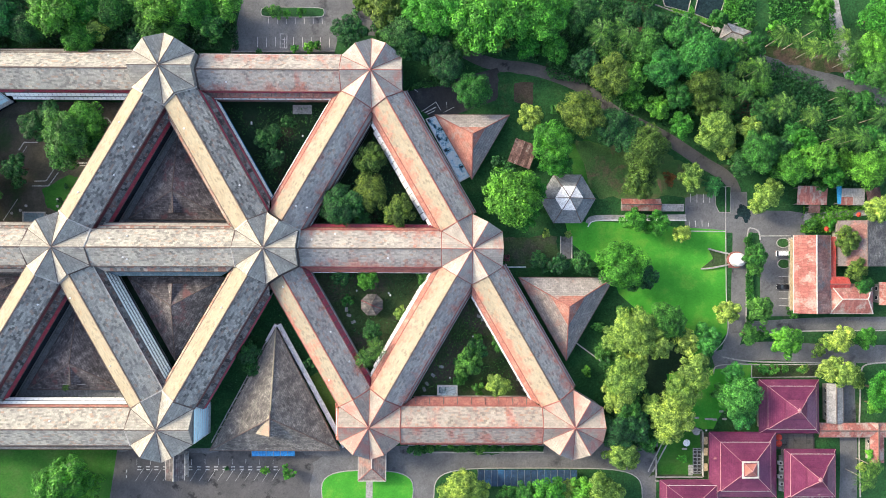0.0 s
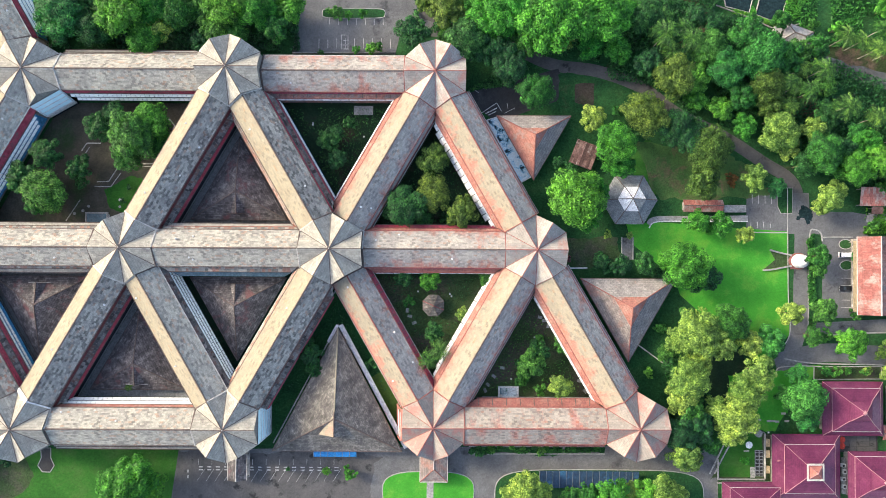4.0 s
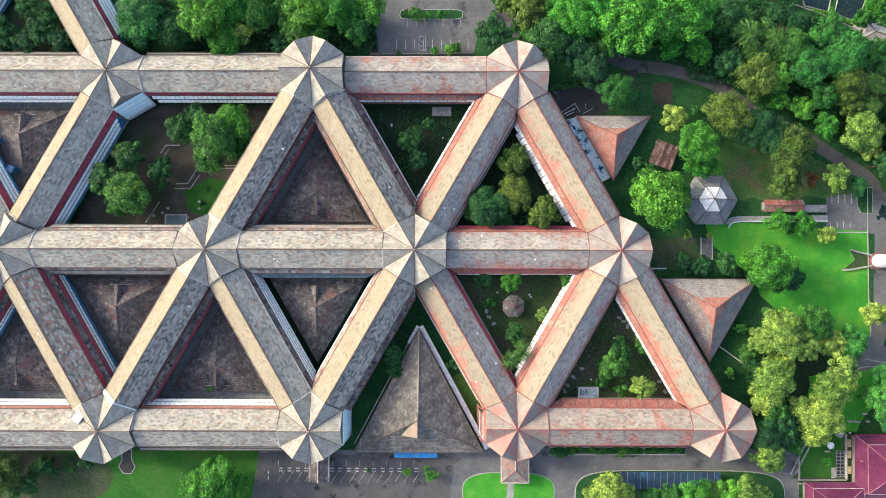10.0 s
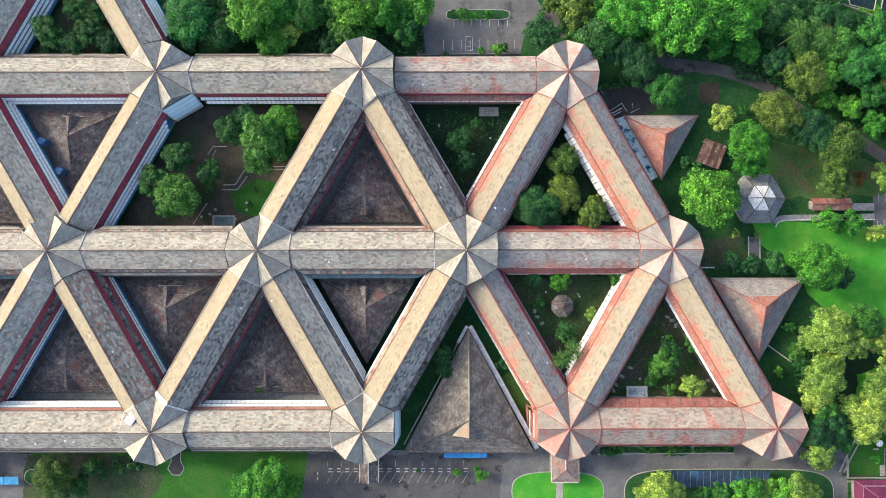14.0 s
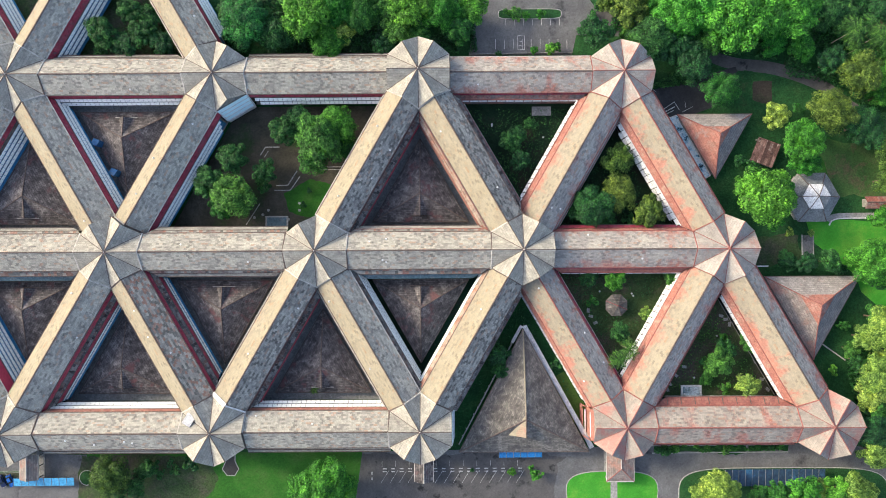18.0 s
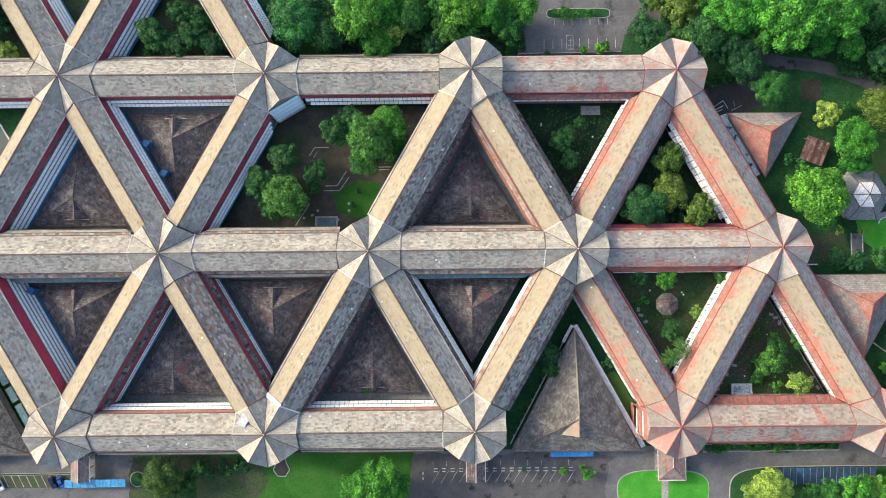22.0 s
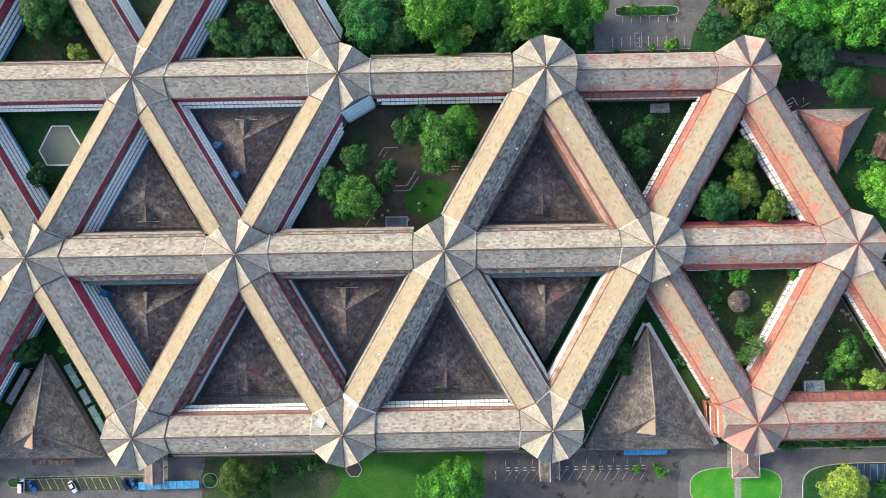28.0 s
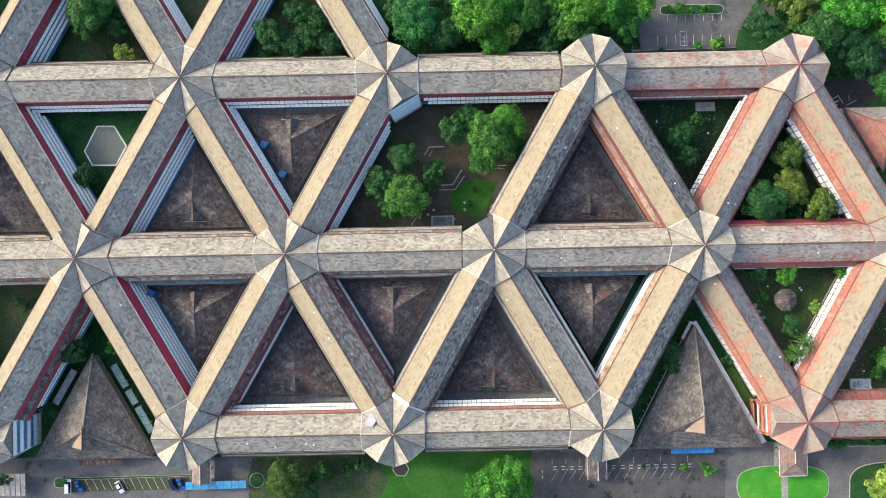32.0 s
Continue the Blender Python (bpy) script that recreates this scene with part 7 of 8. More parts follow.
for (x, y) in ((-78.0, 44.8), (-59.8, 40.0), (-29.0, -15.6), (-28.4, -16.4), (-40.3, -14.8), (-7.2, -45.4), (1.0, -30.8), (-78.0, 44.2), (-19.6, 22.6), (-237.8, 25.6), (83.7, -63.8), (77.2, -60.8)):
    lamp = thing("garden_lamp", pose(x, y, 0), "white globe garden lamp on a short post", "lamp", "garden lamps")
    part("post", tube((0, 0, 0), (0, 0, 1.1), 0.06, 0.05, 6), STEEL, lamp)
    part("globe", joined(tube((0, 0, 1.05), (0, 0, 1.3), 0.18, 0.36), tube((0, 0, 1.3), (0, 0, 1.55), 0.36, 0.14)), WHITE, lamp)

# white sculpture on the lane, with curved arms on the lawn
scu = thing("monument", pose(95.0, -3.3, 0), "white rounded monument with a dark opening and curved pale arms", "monument")
part("base", prism(ring(0, 0, 3.4, 3.0, 20), 0, 0.3), RED_CAP, scu, "brick-red round base")
part("drum", joined(tube((0, 0, 0.3), (0, 0, 3.0), 2.5, 2.3, 20), tube((0, 0, 3.0), (0, 0, 3.8), 2.3, 1.2, 20)), WHITE, scu)
part("opening", tube((0.7, 0.3, 3.55), (0.7, 0.3, 3.95), 0.7, 0.6, 10), GLASS, scu)
sx, sy = 95.0, -3.3
part("forecourt", prism([(a - sx, b - sy) for a, b in ((92.2, -0.9), (94.6, -0.9), (94.6, -6.1), (92.2, -6.2))], 0.0, 0.14), RED_CAP, scu)
part("bed", prism([(a - sx, b - sy) for a, b in ((92.2, -1.3), (85.1, 0.5), (86.9, -2.9), (82.6, -6.4), (92.2, -4.9))], 0.0, 0.12), COURT_GRASS, scu)
for arm in ([(85.0, 0.6), (88.6, -0.4), (92.5, -1.2)], [(82.4, -6.6), (86.0, -6.3), (92.4, -5.0)]):
    part("arm", ribbon([(a - sx, b - sy) for a, b in arm], 0.5, 0, 0.8), KERB, scu)
# garden furniture by the wine-red pavilions
for (x, y), mat, lab, r in (((76.4, -68.0), WHITE, "white garden parasol on a pole", 1.3), ((109.1, -66.0), PARASOL, "red and white parasol on a pole", 1.2), ((109.1, -68.2), PARASOL, "red and white parasol on a pole", 1.2), ((126.5, 7.8), PARASOL, "red parasol beside a path", 1.0), ((138.0, 12.9), PARASOL, "red parasol beside a path", 0.9)):
    t = thing("parasol", pose(x, y, 0), lab, "parasol", "parasols")
    part("pole", tube((0, 0, 0), (0, 0, 2.4), 0.05, 0.05, 6), STEEL, t)
    part("canopy", tube((0, 0, 2.1), (0, 0, 2.6), r, 0.08, 8), mat, t)
solid("well", prism(ring(0, 0, 1.3, 1.3, 12), 0, 0.9), CONCRETE, "round grey concrete well", "well", m=pose(80.5, -64.4, 0))
for p, q in (((82.8, -64.4), (82.8, -80.3)), ((82.5, -80.6), (66.0, -80.6)), ((84.0, -81.9), (66.0, -81.9)), ((66.2, -80.3), (66.2, -73.5)), ((70.5, -63.9), (82.5, -64.0))):
    solid("garden_wall", bar((*p, 0.4), (*q, 0.4), 0.4, 0.6), CONCRETE, "low grey garden wall round a walled yard", "wall", kind="structure")
patch("yard", [(67.0, -65.0), (82.0, -64.6), (82.2, -79.8), (66.8, -79.8)], 0.055, SHADE_LAWN, "green mown grass of a small walled yard", "yard")
drain = thing("drain_cover", pose(80.9, -75.0, 0), "dark iron grating over a long drain", "drain")
part("frame", joined(box(-1.5, -1.3, -4.6, 4.6, 0, 0.25), box(1.3, 1.5, -4.6, 4.6, 0, 0.25), box(-1.3, 1.3, -4.6, -4.4, 0, 0.25), box(-1.3, 1.3, 4.4, 4.6, 0, 0.25)), STEEL, drain, "grey metal frame")
part("pit", box(-1.3, 1.3, -4.4, 4.4, 0.02, 0.1), DARK_ASPHALT, drain, "dark pit")
for i in range(7):
    part("bar", box(-1.28, 1.28, -3.9 + i * 1.25, -3.6 + i * 1.25, 0.12, 0.2), STEEL, drain)
part("long_bar", box(-0.15, 0.15, -4.4, 4.4, 0.2, 0.26), STEEL, drain)
for y in (-67.6, -71.5, -77.0):
    bin_box = thing("storage_chest", pose(83.7, y, 0), "pale brown wooden chest beside a pavilion wall", "chest", "chests beside the pavilion")
    part("body", box(-0.55, 0.55, -1.2, 1.2, 0, 0.8), CREAM, bin_box)
    part("lid", box(-0.62, 0.62, -1.28, 1.28, 0.8, 0.92), CREAM, bin_box)
slab = thing("bench", pose(76.3, -70.6, 0), "pale stone bench on the grass", "bench")
part("seat", box(-0.9, 0.9, -0.3, 0.3, 0.4, 0.5), KERB, slab)
for x in (-0.7, 0.7):
    part("leg", box(x - 0.12, x + 0.12, -0.25, 0.25, 0, 0.4), KERB, slab)
step_slab = thing("paving", pose(78.6, -78.2, 0), "pale slab path to the yard wall", "paving")
for i in range(4):
    part("slab", box(-0.8, 0.8, -1.9 + i * 0.95, -1.02 + i * 0.95, 0.0, 0.12), KERB, step_slab)
# pale service units in the gap between the pavilions
for i, (x, y, across, deep) in enumerate(((110.0, -75.2, 1.5, 1.1), (110.4, -77.4, 1.2, 1.6), (110.0, -80.0, 1.6, 1.2), (110.3, -82.6, 1.2, 1.2))):
    unit = thing("service_unit", pose(x, y, 0.7), "pale grey metal service unit with a dark fan", "air conditioner", "service units between pavilions")
    part("casing", box(-across / 2, across / 2, -deep / 2, deep / 2, 0, 0.9), WHITE, unit)
    part("fan_grille", tube((0, 0, 0.9), (0, 0, 0.95), 0.4, 0.4, 12), DARK_ASPHALT, unit, "dark round grille")


# ---------------------------------------------------------------- vehicles
def car(x, y, turn, paint, label, length=4.4, width=1.75, van=False):
    t = thing("van" if van else "car", pose(x, y, 0.06, 0, 0, turn), label, "van" if van else "car", "parked vehicles")
    L, W = length / 2, width / 2
    prof = [(-L, 0.45), (-L, 0.85), (-L + 0.15, 0.98), (L - 0.9, 0.95), (L - 0.1, 0.8), (L, 0.6), (L, 0.4), (-L + 0.1, 0.3)]
    v = [(x_, s * (W - (0.08 if z_ > 0.9 or z_ < 0.35 else 0)), z_) for s in (-1, 1) for x_, z_ in prof]
    n = len(prof)
    part("body", (v, [list(range(n)), list(range(n, 2 * n))[::-1]] + [(i, n + i, n + (i + 1) % n, (i + 1) % n) for i in range(n)]), paint, t)
    r0, r1 = (-L + 0.15, L - 1.0) if van else (-L + 0.55, L - 1.35)
    g0, g1 = (-L + 0.35, L - 1.5) if van else (-L + 1.1, L - 2.1)
    zt = 1.85 if van else 1.45
    low, top = [(r0, -W + 0.1, 0.95), (r1, -W + 0.1, 0.95), (r1, W - 0.1, 0.95), (r0, W - 0.1, 0.95)], [(g0, -W + 0.28, zt), (g1, -W + 0.28, zt), (g1, W - 0.28, zt), (g0, W - 0.28, zt)]
    cabin = part("cabin", (low + top, [(0, 1, 5, 4), (1, 2, 6, 5), (2, 3, 7, 6), (3, 0, 4, 7), (4, 5, 6, 7)]), GLASS, t, "dark glazed cabin")
    part("roof_panel", sheet([(g0 - 0.08, -W + 0.25, zt + 0.05), (g1 + 0.1, -W + 0.25, zt + 0.03), (g1 + 0.1, W - 0.25, zt + 0.03), (g0 - 0.08, W - 0.25, zt + 0.05)], 0.06), paint, t)
    for sx in (-1, 1):
        for sy in (-1, 1):
            wx, wy = sx * (L - 0.85), sy * (W - 0.08)
            wheel = part("wheel", tube((wx, wy - 0.1, 0.31), (wx, wy + 0.1, 0.31), 0.31, 0.31, 12), RUBBER, t)
            part("rim", tube((wx, wy - 0.11, 0.31), (wx, wy + 0.11, 0.31), 0.18, 0.18, 8), STEEL, wheel)
    for sy in (-1, 1):
        part("headlight", box(L - 0.06, L + 0.02, sy * (W - 0.4) - 0.2, sy * (W - 0.4) + 0.2, 0.58, 0.75), WHITE, t)
        part("tail_light", box(-L - 0.02, -L + 0.05, sy * (W - 0.3) - 0.15, sy * (W - 0.3) + 0.15, 0.65, 0.85), PARASOL, t)


car(111.7, -1.0, 0, CAR_WHITE, "white van parked at the hall", 5.2, 1.95, van=True)
car(111.5, -12.9, 180, CAR_BLACK, "black car parked in a painted bay", 4.4)
car(-271.1, -81.1, -62, CAR_WHITE, "white car parked at a slant in the yard", 4.5)
car(-285.5, -80.6, -60, CAR_BLUE, "bright blue car parked at a slant", 4.0)
car(-289.3, -80.4, 90, CAR_WHITE, "white van parked by the planted end", 5.0, 1.9, van=True)
car(-252.3, -80.7, -65, CAR_NAVY, "dark navy car parked at a slant", 4.4)
car(-249.3, -80.6, -65, CAR_BLUE, "blue and white car parked beside the car port", 4.4)

solid("bay_frame", joined(box(-1.3, 1.3, -2.6, -2.4, 0, 0.04), box(-1.3, 1.3, 2.4, 2.6, 0, 0.04), box(-1.3, -1.1, -2.4, 2.4, 0, 0.04), box(1.1, 1.3, -2.4, 2.4, 0, 0.04), box(-0.7, 0.7, 0.4, 0.6, 0, 0.04), box(-0.7, 0.7, -1.2, -1.0, 0, 0.04)),
      ROAD_PAINT, "white painted bay frame on the car park", "road marking", kind="structure", m=pose(-67.2, 74.3, 0.04))
t = thing("parasol", pose(-292.9, -44.0, 0), "small red parasol by the west hall", "parasol", "parasols")
part("pole", tube((0, 0, 0), (0, 0, 2.2), 0.05, 0.05, 6), STEEL, t)
part("canopy", tube((0, 0, 2.0), (0, 0, 2.4), 0.9, 0.08, 8), PARASOL, t)
# low picket fence beside the great hall
picket = thing("picket_fence", pose(0, 0, 0), "low white picket fence on shaded grass", "fence")
for p, q in ((Vector((-66.7, -31.1)), Vector((-61.2, -40.6))), (Vector((-65.5, -31.1)), Vector((-60.5, -39.6)))):
    for i in range(16):
        a = p.lerp(q, i / 15)
        part("picket", tube((*a, 0), (*a, 0.8), 0.14, 0.1, 6), WHITE, picket)
    part("rail", bar((*p, 0.5), (*q, 0.5), 0.08, 0.1), STEEL, picket)

# dark red water jars beside the hub, and stone benches on the pavilion lawn
for (x, y) in ((12.4, -2.4), (13.4, -2.4), (12.4, -3.6), (13.4, -3.6)):
    jar = thing("water_jar", pose(x, y, 0.08), "dark red round earthenware water jar", "jar", "water jars")
    part("body", joined(tube((0, 0, 0), (0, 0, 0.5), 0.35, 0.6, 12), tube((0, 0, 0.5), (0, 0, 1.0), 0.6, 0.45, 12)), MAROON, jar)
    part("lid", tube((0, 0, 1.0), (0, 0, 1.08), 0.48, 0.3, 12), OLD_SHEET, jar)
for (x, y) in ((80.7, -59.6), (84.3, -60.0), (85.7, -60.0), (87.1, -60.2), (90.6, -60.0), (89.4, -57.3)):
    seat_ = thing("stone_bench", pose(x, y, 0.06), "pale stone bench on a lawn", "bench", "stone benches")
    part("seat", box(-0.75, 0.75, -0.35, 0.35, 0.4, 0.52), KERB, seat_)
    part("foot", box(-0.6, -0.4, -0.25, 0.25, 0.0, 0.4), KERB, seat_)
    part("foot", box(0.4, 0.6, -0.25, 0.25, 0.0, 0.4), KERB, seat_)


# ---------------------------------------------------------------- trees and shrubs
def leaf_cloud(name, seed, radius, lobes, count, size, flat=0.72):
    """A crown: leaf sprays spread over a cluster of uneven lobes, with gaps between them."""
    rng = np.random.default_rng(seed)
    centres, sizes = [], []
    for i in range(lobes):
        t = rng.uniform(0, 2 * math.pi)
        d = radius * 0.74 * math.sqrt((i + 0.3) / lobes) * rng.uniform(0.85, 1.12)
        t = i * 2.4 + rng.uniform(-0.35, 0.35)
        centres.append((d * math.cos(t), d * math.sin(t), radius * flat * (0.55 - 0.75 * (d / radius) ** 2) + rng.uniform(-0.2, 0.2) * radius))
        sizes.append(radius * rng.uniform(0.15, 0.31))
    centres, sizes = np.array(centres), np.array(sizes)
    share = sizes ** 2 / (sizes ** 2).sum()
    pick = rng.choice(lobes, count, p=share)
    v = rng.normal(size=(count, 3))
    v /= np.linalg.norm(v, axis=1)[:, None]
    v[:, 2] = np.where(v[:, 2] < -0.35, -v[:, 2], v[:, 2])
    at = centres[pick] + v * sizes[pick][:, None] * np.array((1, 1, 0.8)) * rng.uniform(0.72, 1.08, (count, 1))
    nrm = v + rng.normal(scale=0.38, size=(count, 3)) + np.array((0, 0, 0.25))
    nrm /= np.linalg.norm(nrm, axis=1)[:, None]
    a = np.cross(nrm, rng.normal(size=(count, 3)))
    a /= np.linalg.norm(a, axis=1)[:, None]
    b = np.cross(nrm, a)
    s = size * rng.uniform(0.6, 1.35, (count, 1))
    tip = nrm * s * 0.16
    quad = np.stack([at - a * s, at - b * s * 0.55 + tip, at + a * s, at + b * s * 0.55 + tip], 1).reshape(-1, 3)
    me = bpy.data.meshes.new(name)
    me.from_pydata(quad.tolist(), [], np.arange(count * 4).reshape(-1, 4).tolist())
    me.materials.append(LEAF["g"])
    return me


def frond_cloud(name, seed, radius, fronds):
    """A palm head: arching fronds with leaflets on both sides."""
    rng = random.Random(seed)
    vs, fs = [], []
    for i in range(fronds):
        t = 2 * math.pi * i / fronds + rng.uniform(-0.2, 0.2)
        L = radius * rng.uniform(0.8, 1.1)
        lift = rng.uniform(0.1, 0.9)
        d, side = Vector((math.cos(t), math.sin(t), 0)), Vector((-math.sin(t), math.cos(t), 0))
        n = 20
        for k in range(n):
            u = (k + 0.6) / n
            p = d * L * u + Vector((0, 0, L * (lift * u - (0.30 + lift * 1.15) * u * u)))
            w = L * 0.21 * math.sin(math.pi * min(0.97, 0.18 + u * 0.78))
            for s in (-1, 1):
                tip = p + side * s * w * rng.uniform(0.8, 1.1) + d * w * 0.75 - Vector((0, 0, w * rng.uniform(0.35, 0.85)))
                m = len(vs)
                vs += [tuple(p - d * L * 0.013), tuple(p + d * L * 0.013), tuple(tip + d * 0.05), tuple(tip - d * 0.05)]
                fs.append((m, m + 1, m + 2, m + 3))
        m = len(vs)
        end = d * L + Vector((0, 0, L * (lift - 0.30 - lift * 1.15)))
        half = d * L * 0.5 + Vector((0, 0, L * (lift * 0.5 - (0.30 + lift * 1.15) * 0.25)))
        vs += [tuple(side * 0.07), tuple(side * -0.07), tuple(half - side * 0.05), tuple(half + side * 0.05), tuple(end)]
        fs += [(m, m + 1, m + 2, m + 3), (m + 3, m + 2, m + 4)]
    me = bpy.data.meshes.new(name)
    me.from_pydata(vs, [], fs)
    me.materials.append(LEAF["p"])
    return me


def trunk_mesh(name, seed, height, r, limbs, spread):
    rng = random.Random(seed)
    shapes = [tube((0, 0, 0), (0.1 * r, 0, height * 0.55), r, r * 0.7, 7), tube((0.1 * r, 0, height * 0.55), (0, 0.2 * r, height), r * 0.7, r * 0.35, 7)]
    for i in range(limbs):
        t = 2 * math.pi * i / max(1, limbs) + rng.uniform(-0.4, 0.4)
        z = height * rng.uniform(0.5, 0.75)
        shapes.append(tube((0, 0, z), (spread * math.cos(t), spread * math.sin(t), height * rng.uniform(0.95, 1.15)), r * 0.42, r * 0.14, 5))
    me = bpy.data.meshes.new(name)
    v, f = joined(*shapes)
    me.from_pydata(v, [], f)
    me.materials.append(BARK)
    return me


CROWNS = {
    "small": [(leaf_cloud("shrub_crown", 10 + i, 2.2, 9, 650, 0.25), trunk_mesh("shrub_trunk", i, 1.2, 0.12, 3, 0.8), 2.2, 1.6) for i in range(3)],
    "medium": [(leaf_cloud("tree_crown", 20 + i, 4.6, 24, 3900, 0.27), trunk_mesh("tree_trunk", i, 5.0, 0.26, 5, 2.2), 4.6, 5.2) for i in range(5)],
    "large": [(leaf_cloud("broad_crown", 40 + i, 8.0, 60, 10000, 0.325), trunk_mesh("broad_trunk", i, 8.0, 0.42, 6, 4.2), 8.0, 8.0) for i in range(4)],
    "palm": [(frond_cloud("palm_head", 60 + i, 4.6, 19), trunk_mesh("palm_trunk", i, 7.0, 0.2, 0, 0), 4.6, 6.9) for i in range(4)],
}
TREE_WORDS = {"g": "mid-green leafy", "b": "bright green leafy", "v": "vivid green leafy", "d": "deep green dense", "y": "yellow-green sunlit", "o": "olive-green", "r": "russet-leaved", "t": "blue-green leafy", "p": "green feathery"}
grow = random.Random(11)


def plant(x, y, r, kind):
    size = "palm" if kind == "p" else "small" if r < 3.1 else "medium" if r < 6.3 else "large"
    crown, trunk, r0, h0 = grow.choice(CROWNS[size])
    k = r / r0 * (0.88 if size == "palm" else 1.14)
    name = {"palm": "palm_tree", "small": "shrub"}.get(size, "tree")
    what = {"palm": "palm with arching fronds on a thin trunk", "small": "shrub in soil", "medium": "tree with a rounded lumpy crown", "large": "tree with a broad spreading crown"}[size]
    t = thing(name, pose(x, y, 0, 0, 0, grow.uniform(0, 360)), f"{TREE_WORDS[kind]} {what}", name.replace("_", " "), "trees and shrubs")
    stem = part("trunk", trunk, BARK, t, "pale bare palm trunk" if size == "palm" else "")
    if size == "palm":
        stem.material_slots[0].link = "OBJECT"
        stem.material_slots[0].material = PALM_BARK
    tall = k * (1.6 if size == "palm" else 1.0)
    stem.scale = (k, k, tall)
    top = part("crown", crown, None, t)
    top.location, top.scale = (0, 0, h0 * tall), (k * grow.uniform(0.88, 1.1), k * grow.uniform(0.88, 1.1), k * grow.uniform(0.85, 1.05))
    top.material_slots[0].link = "OBJECT"
    top.material_slots[0].material = LEAF[kind]


NORTH_TREES = [
    (-162.5, 78.5, 8.0, "t"), (-169.4, 83.5, 4.8, "d"), (-152.7, 75.5, 6.7, "d"), (-141.9, 80.3, 9.1, "b"),
    (-135.0, 71.8, 6.3, "b"), (-130.1, 76.3, 5.1, "y"), (-132.1, 84.2, 7.6, "b"), (-124.2, 81.2, 6.7, "g"),
    (-116.4, 84.2, 5.7, "g"), (-111.5, 76.2, 5.7, "g"), (-106.5, 84.1, 8.6, "b"), (-104.6, 74.2, 4.8, "g"),
    (-95.8, 82.1, 7.6, "b"), (-89.9, 76.1, 5.7, "g"), (-85.0, 84.0, 5.7, "b"), (-116.4, 71.7, 4.2, "d"),
    (-158.6, 85.4, 5.7, "d"), (-147.8, 86.3, 5.7, "g"),
]
UPPER_COURT_TREES = [
    (-212.6, 75.8, 5.7, "d"), (-205.7, 71.4, 4.8, "d"), (-198.8, 75.7, 5.3, "d"), (-192.9, 72.7, 4.8, "d"),
    (-196.9, 81.6, 4.8, "d"), (-203.8, 83.6, 4.8, "d"), (-192.0, 69.8, 2.9, "d"), (-216.3, 70.9, 3.0, "d"),
]
FAR_COURT_TREES = [
    (-273.6, 86.9, 8.0, "g"), (-277.6, 81.0, 4.8, "g"), (-266.8, 81.8, 4.8, "d"), (-265.0, 71.5, 3.8, "y"),
    (-271.6, 71.1, 2.3, "d"), (-279.5, 86.0, 4.8, "d"),
]
GARDEN_TREES = [
    (-149.7, 42.0, 5.3, "d"), (-145.4, 45.5, 4.9, "d"), (-138.0, 38.0, 8.4, "g"), (-132.1, 42.3, 6.8, "b"),
    (-139.9, 31.8, 5.3, "g"), (-130.2, 35.6, 4.6, "g"), (-167.7, 32.3, 6.1, "d"), (-175.5, 23.5, 5.7, "d"),
    (-167.3, 19.0, 7.6, "g"), (-157.2, 27.9, 4.9, "d"), (-172.8, 16.3, 4.6, "g"), (-158.6, 22.8, 3.0, "d"),
    (-143.1, 21.7, 1.1, "d"), (-145.1, 16.4, 1.3, "d"),
]
COURT_SHRUBS = [
    (-68.6, 31.4, 3.6, "d"), (-72.3, 37.7, 3.6, "d"), (-64.6, 44.5, 3.0, "d"), (-69.3, 40.3, 3.2, "d"),
    (-35.4, 30.7, 5.3, "o"), (-44.3, 14.9, 7.0, "d"), (-35.1, 19.5, 6.3, "o"), (-24.9, 12.8, 5.7, "o"),
    (-37.8, 10.3, 3.4, "d"), (-30.3, 10.7, 2.7, "d"), (-76.8, -36.0, 4.0, "d"), (-75.7, -41.8, 3.2, "d"),
    (-78.0, -30.9, 2.7, "d"), (-56.5, -39.9, 2.7, "d"), (-54.3, -36.6, 2.3, "d"),
]
EAST_COURT_TREES = [
    (-35.8, -10.3, 3.8, "b"), (-16.3, -10.1, 3.2, "g"), (-43.6, -18.1, 2.7, "g"), (-34.2, -28.8, 3.6, "d"),
    (-36.1, -37.4, 4.8, "p"), (-32.6, -34.0, 4.8, "p"), (-24.7, -22.7, 2.9, "y"), (-45.5, -9.4, 3.4, "d"),
    (-39.9, -8.4, 2.1, "d"), (-0.5, -38.6, 4.9, "g"), (1.9, -35.1, 3.8, "d"), (9.3, -47.2, 4.2, "y"),
    (-4.0, -45.8, 2.7, "g"), (2.6, -49.0, 2.9, "g"), (10.3, -32.7, 3.4, "g"), (2.4, -31.7, 2.3, "g"),
    (-3.0, -41.5, 3.6, "g"), (-3.7, -39.1, 2.7, "d"),
]
SOUTH_TREES = [
    (-136.1, -78.3, 9.1, "b"), (-142.9, -81.7, 6.5, "b"), (-130.3, -82.1, 5.7, "b"), (-209.5, -76.5, 6.6, "o"),
    (-197.5, -74.8, 2.6, "d"), (-189.8, -76.8, 2.3, "d"), (-184.1, -74.1, 3.0, "d"), (-202.8, -78.5, 2.7, "d"),
    (-72.0, -77.8, 1.9, "b"), (-63.2, -78.7, 2.5, "b"), (-65.1, -76.9, 1.3, "b"), (-85.7, -77.6, 0.9, "g"),
    (-18.8, -70.0, 3.0, "d"), (-13.9, -69.9, 1.7, "g"),
]
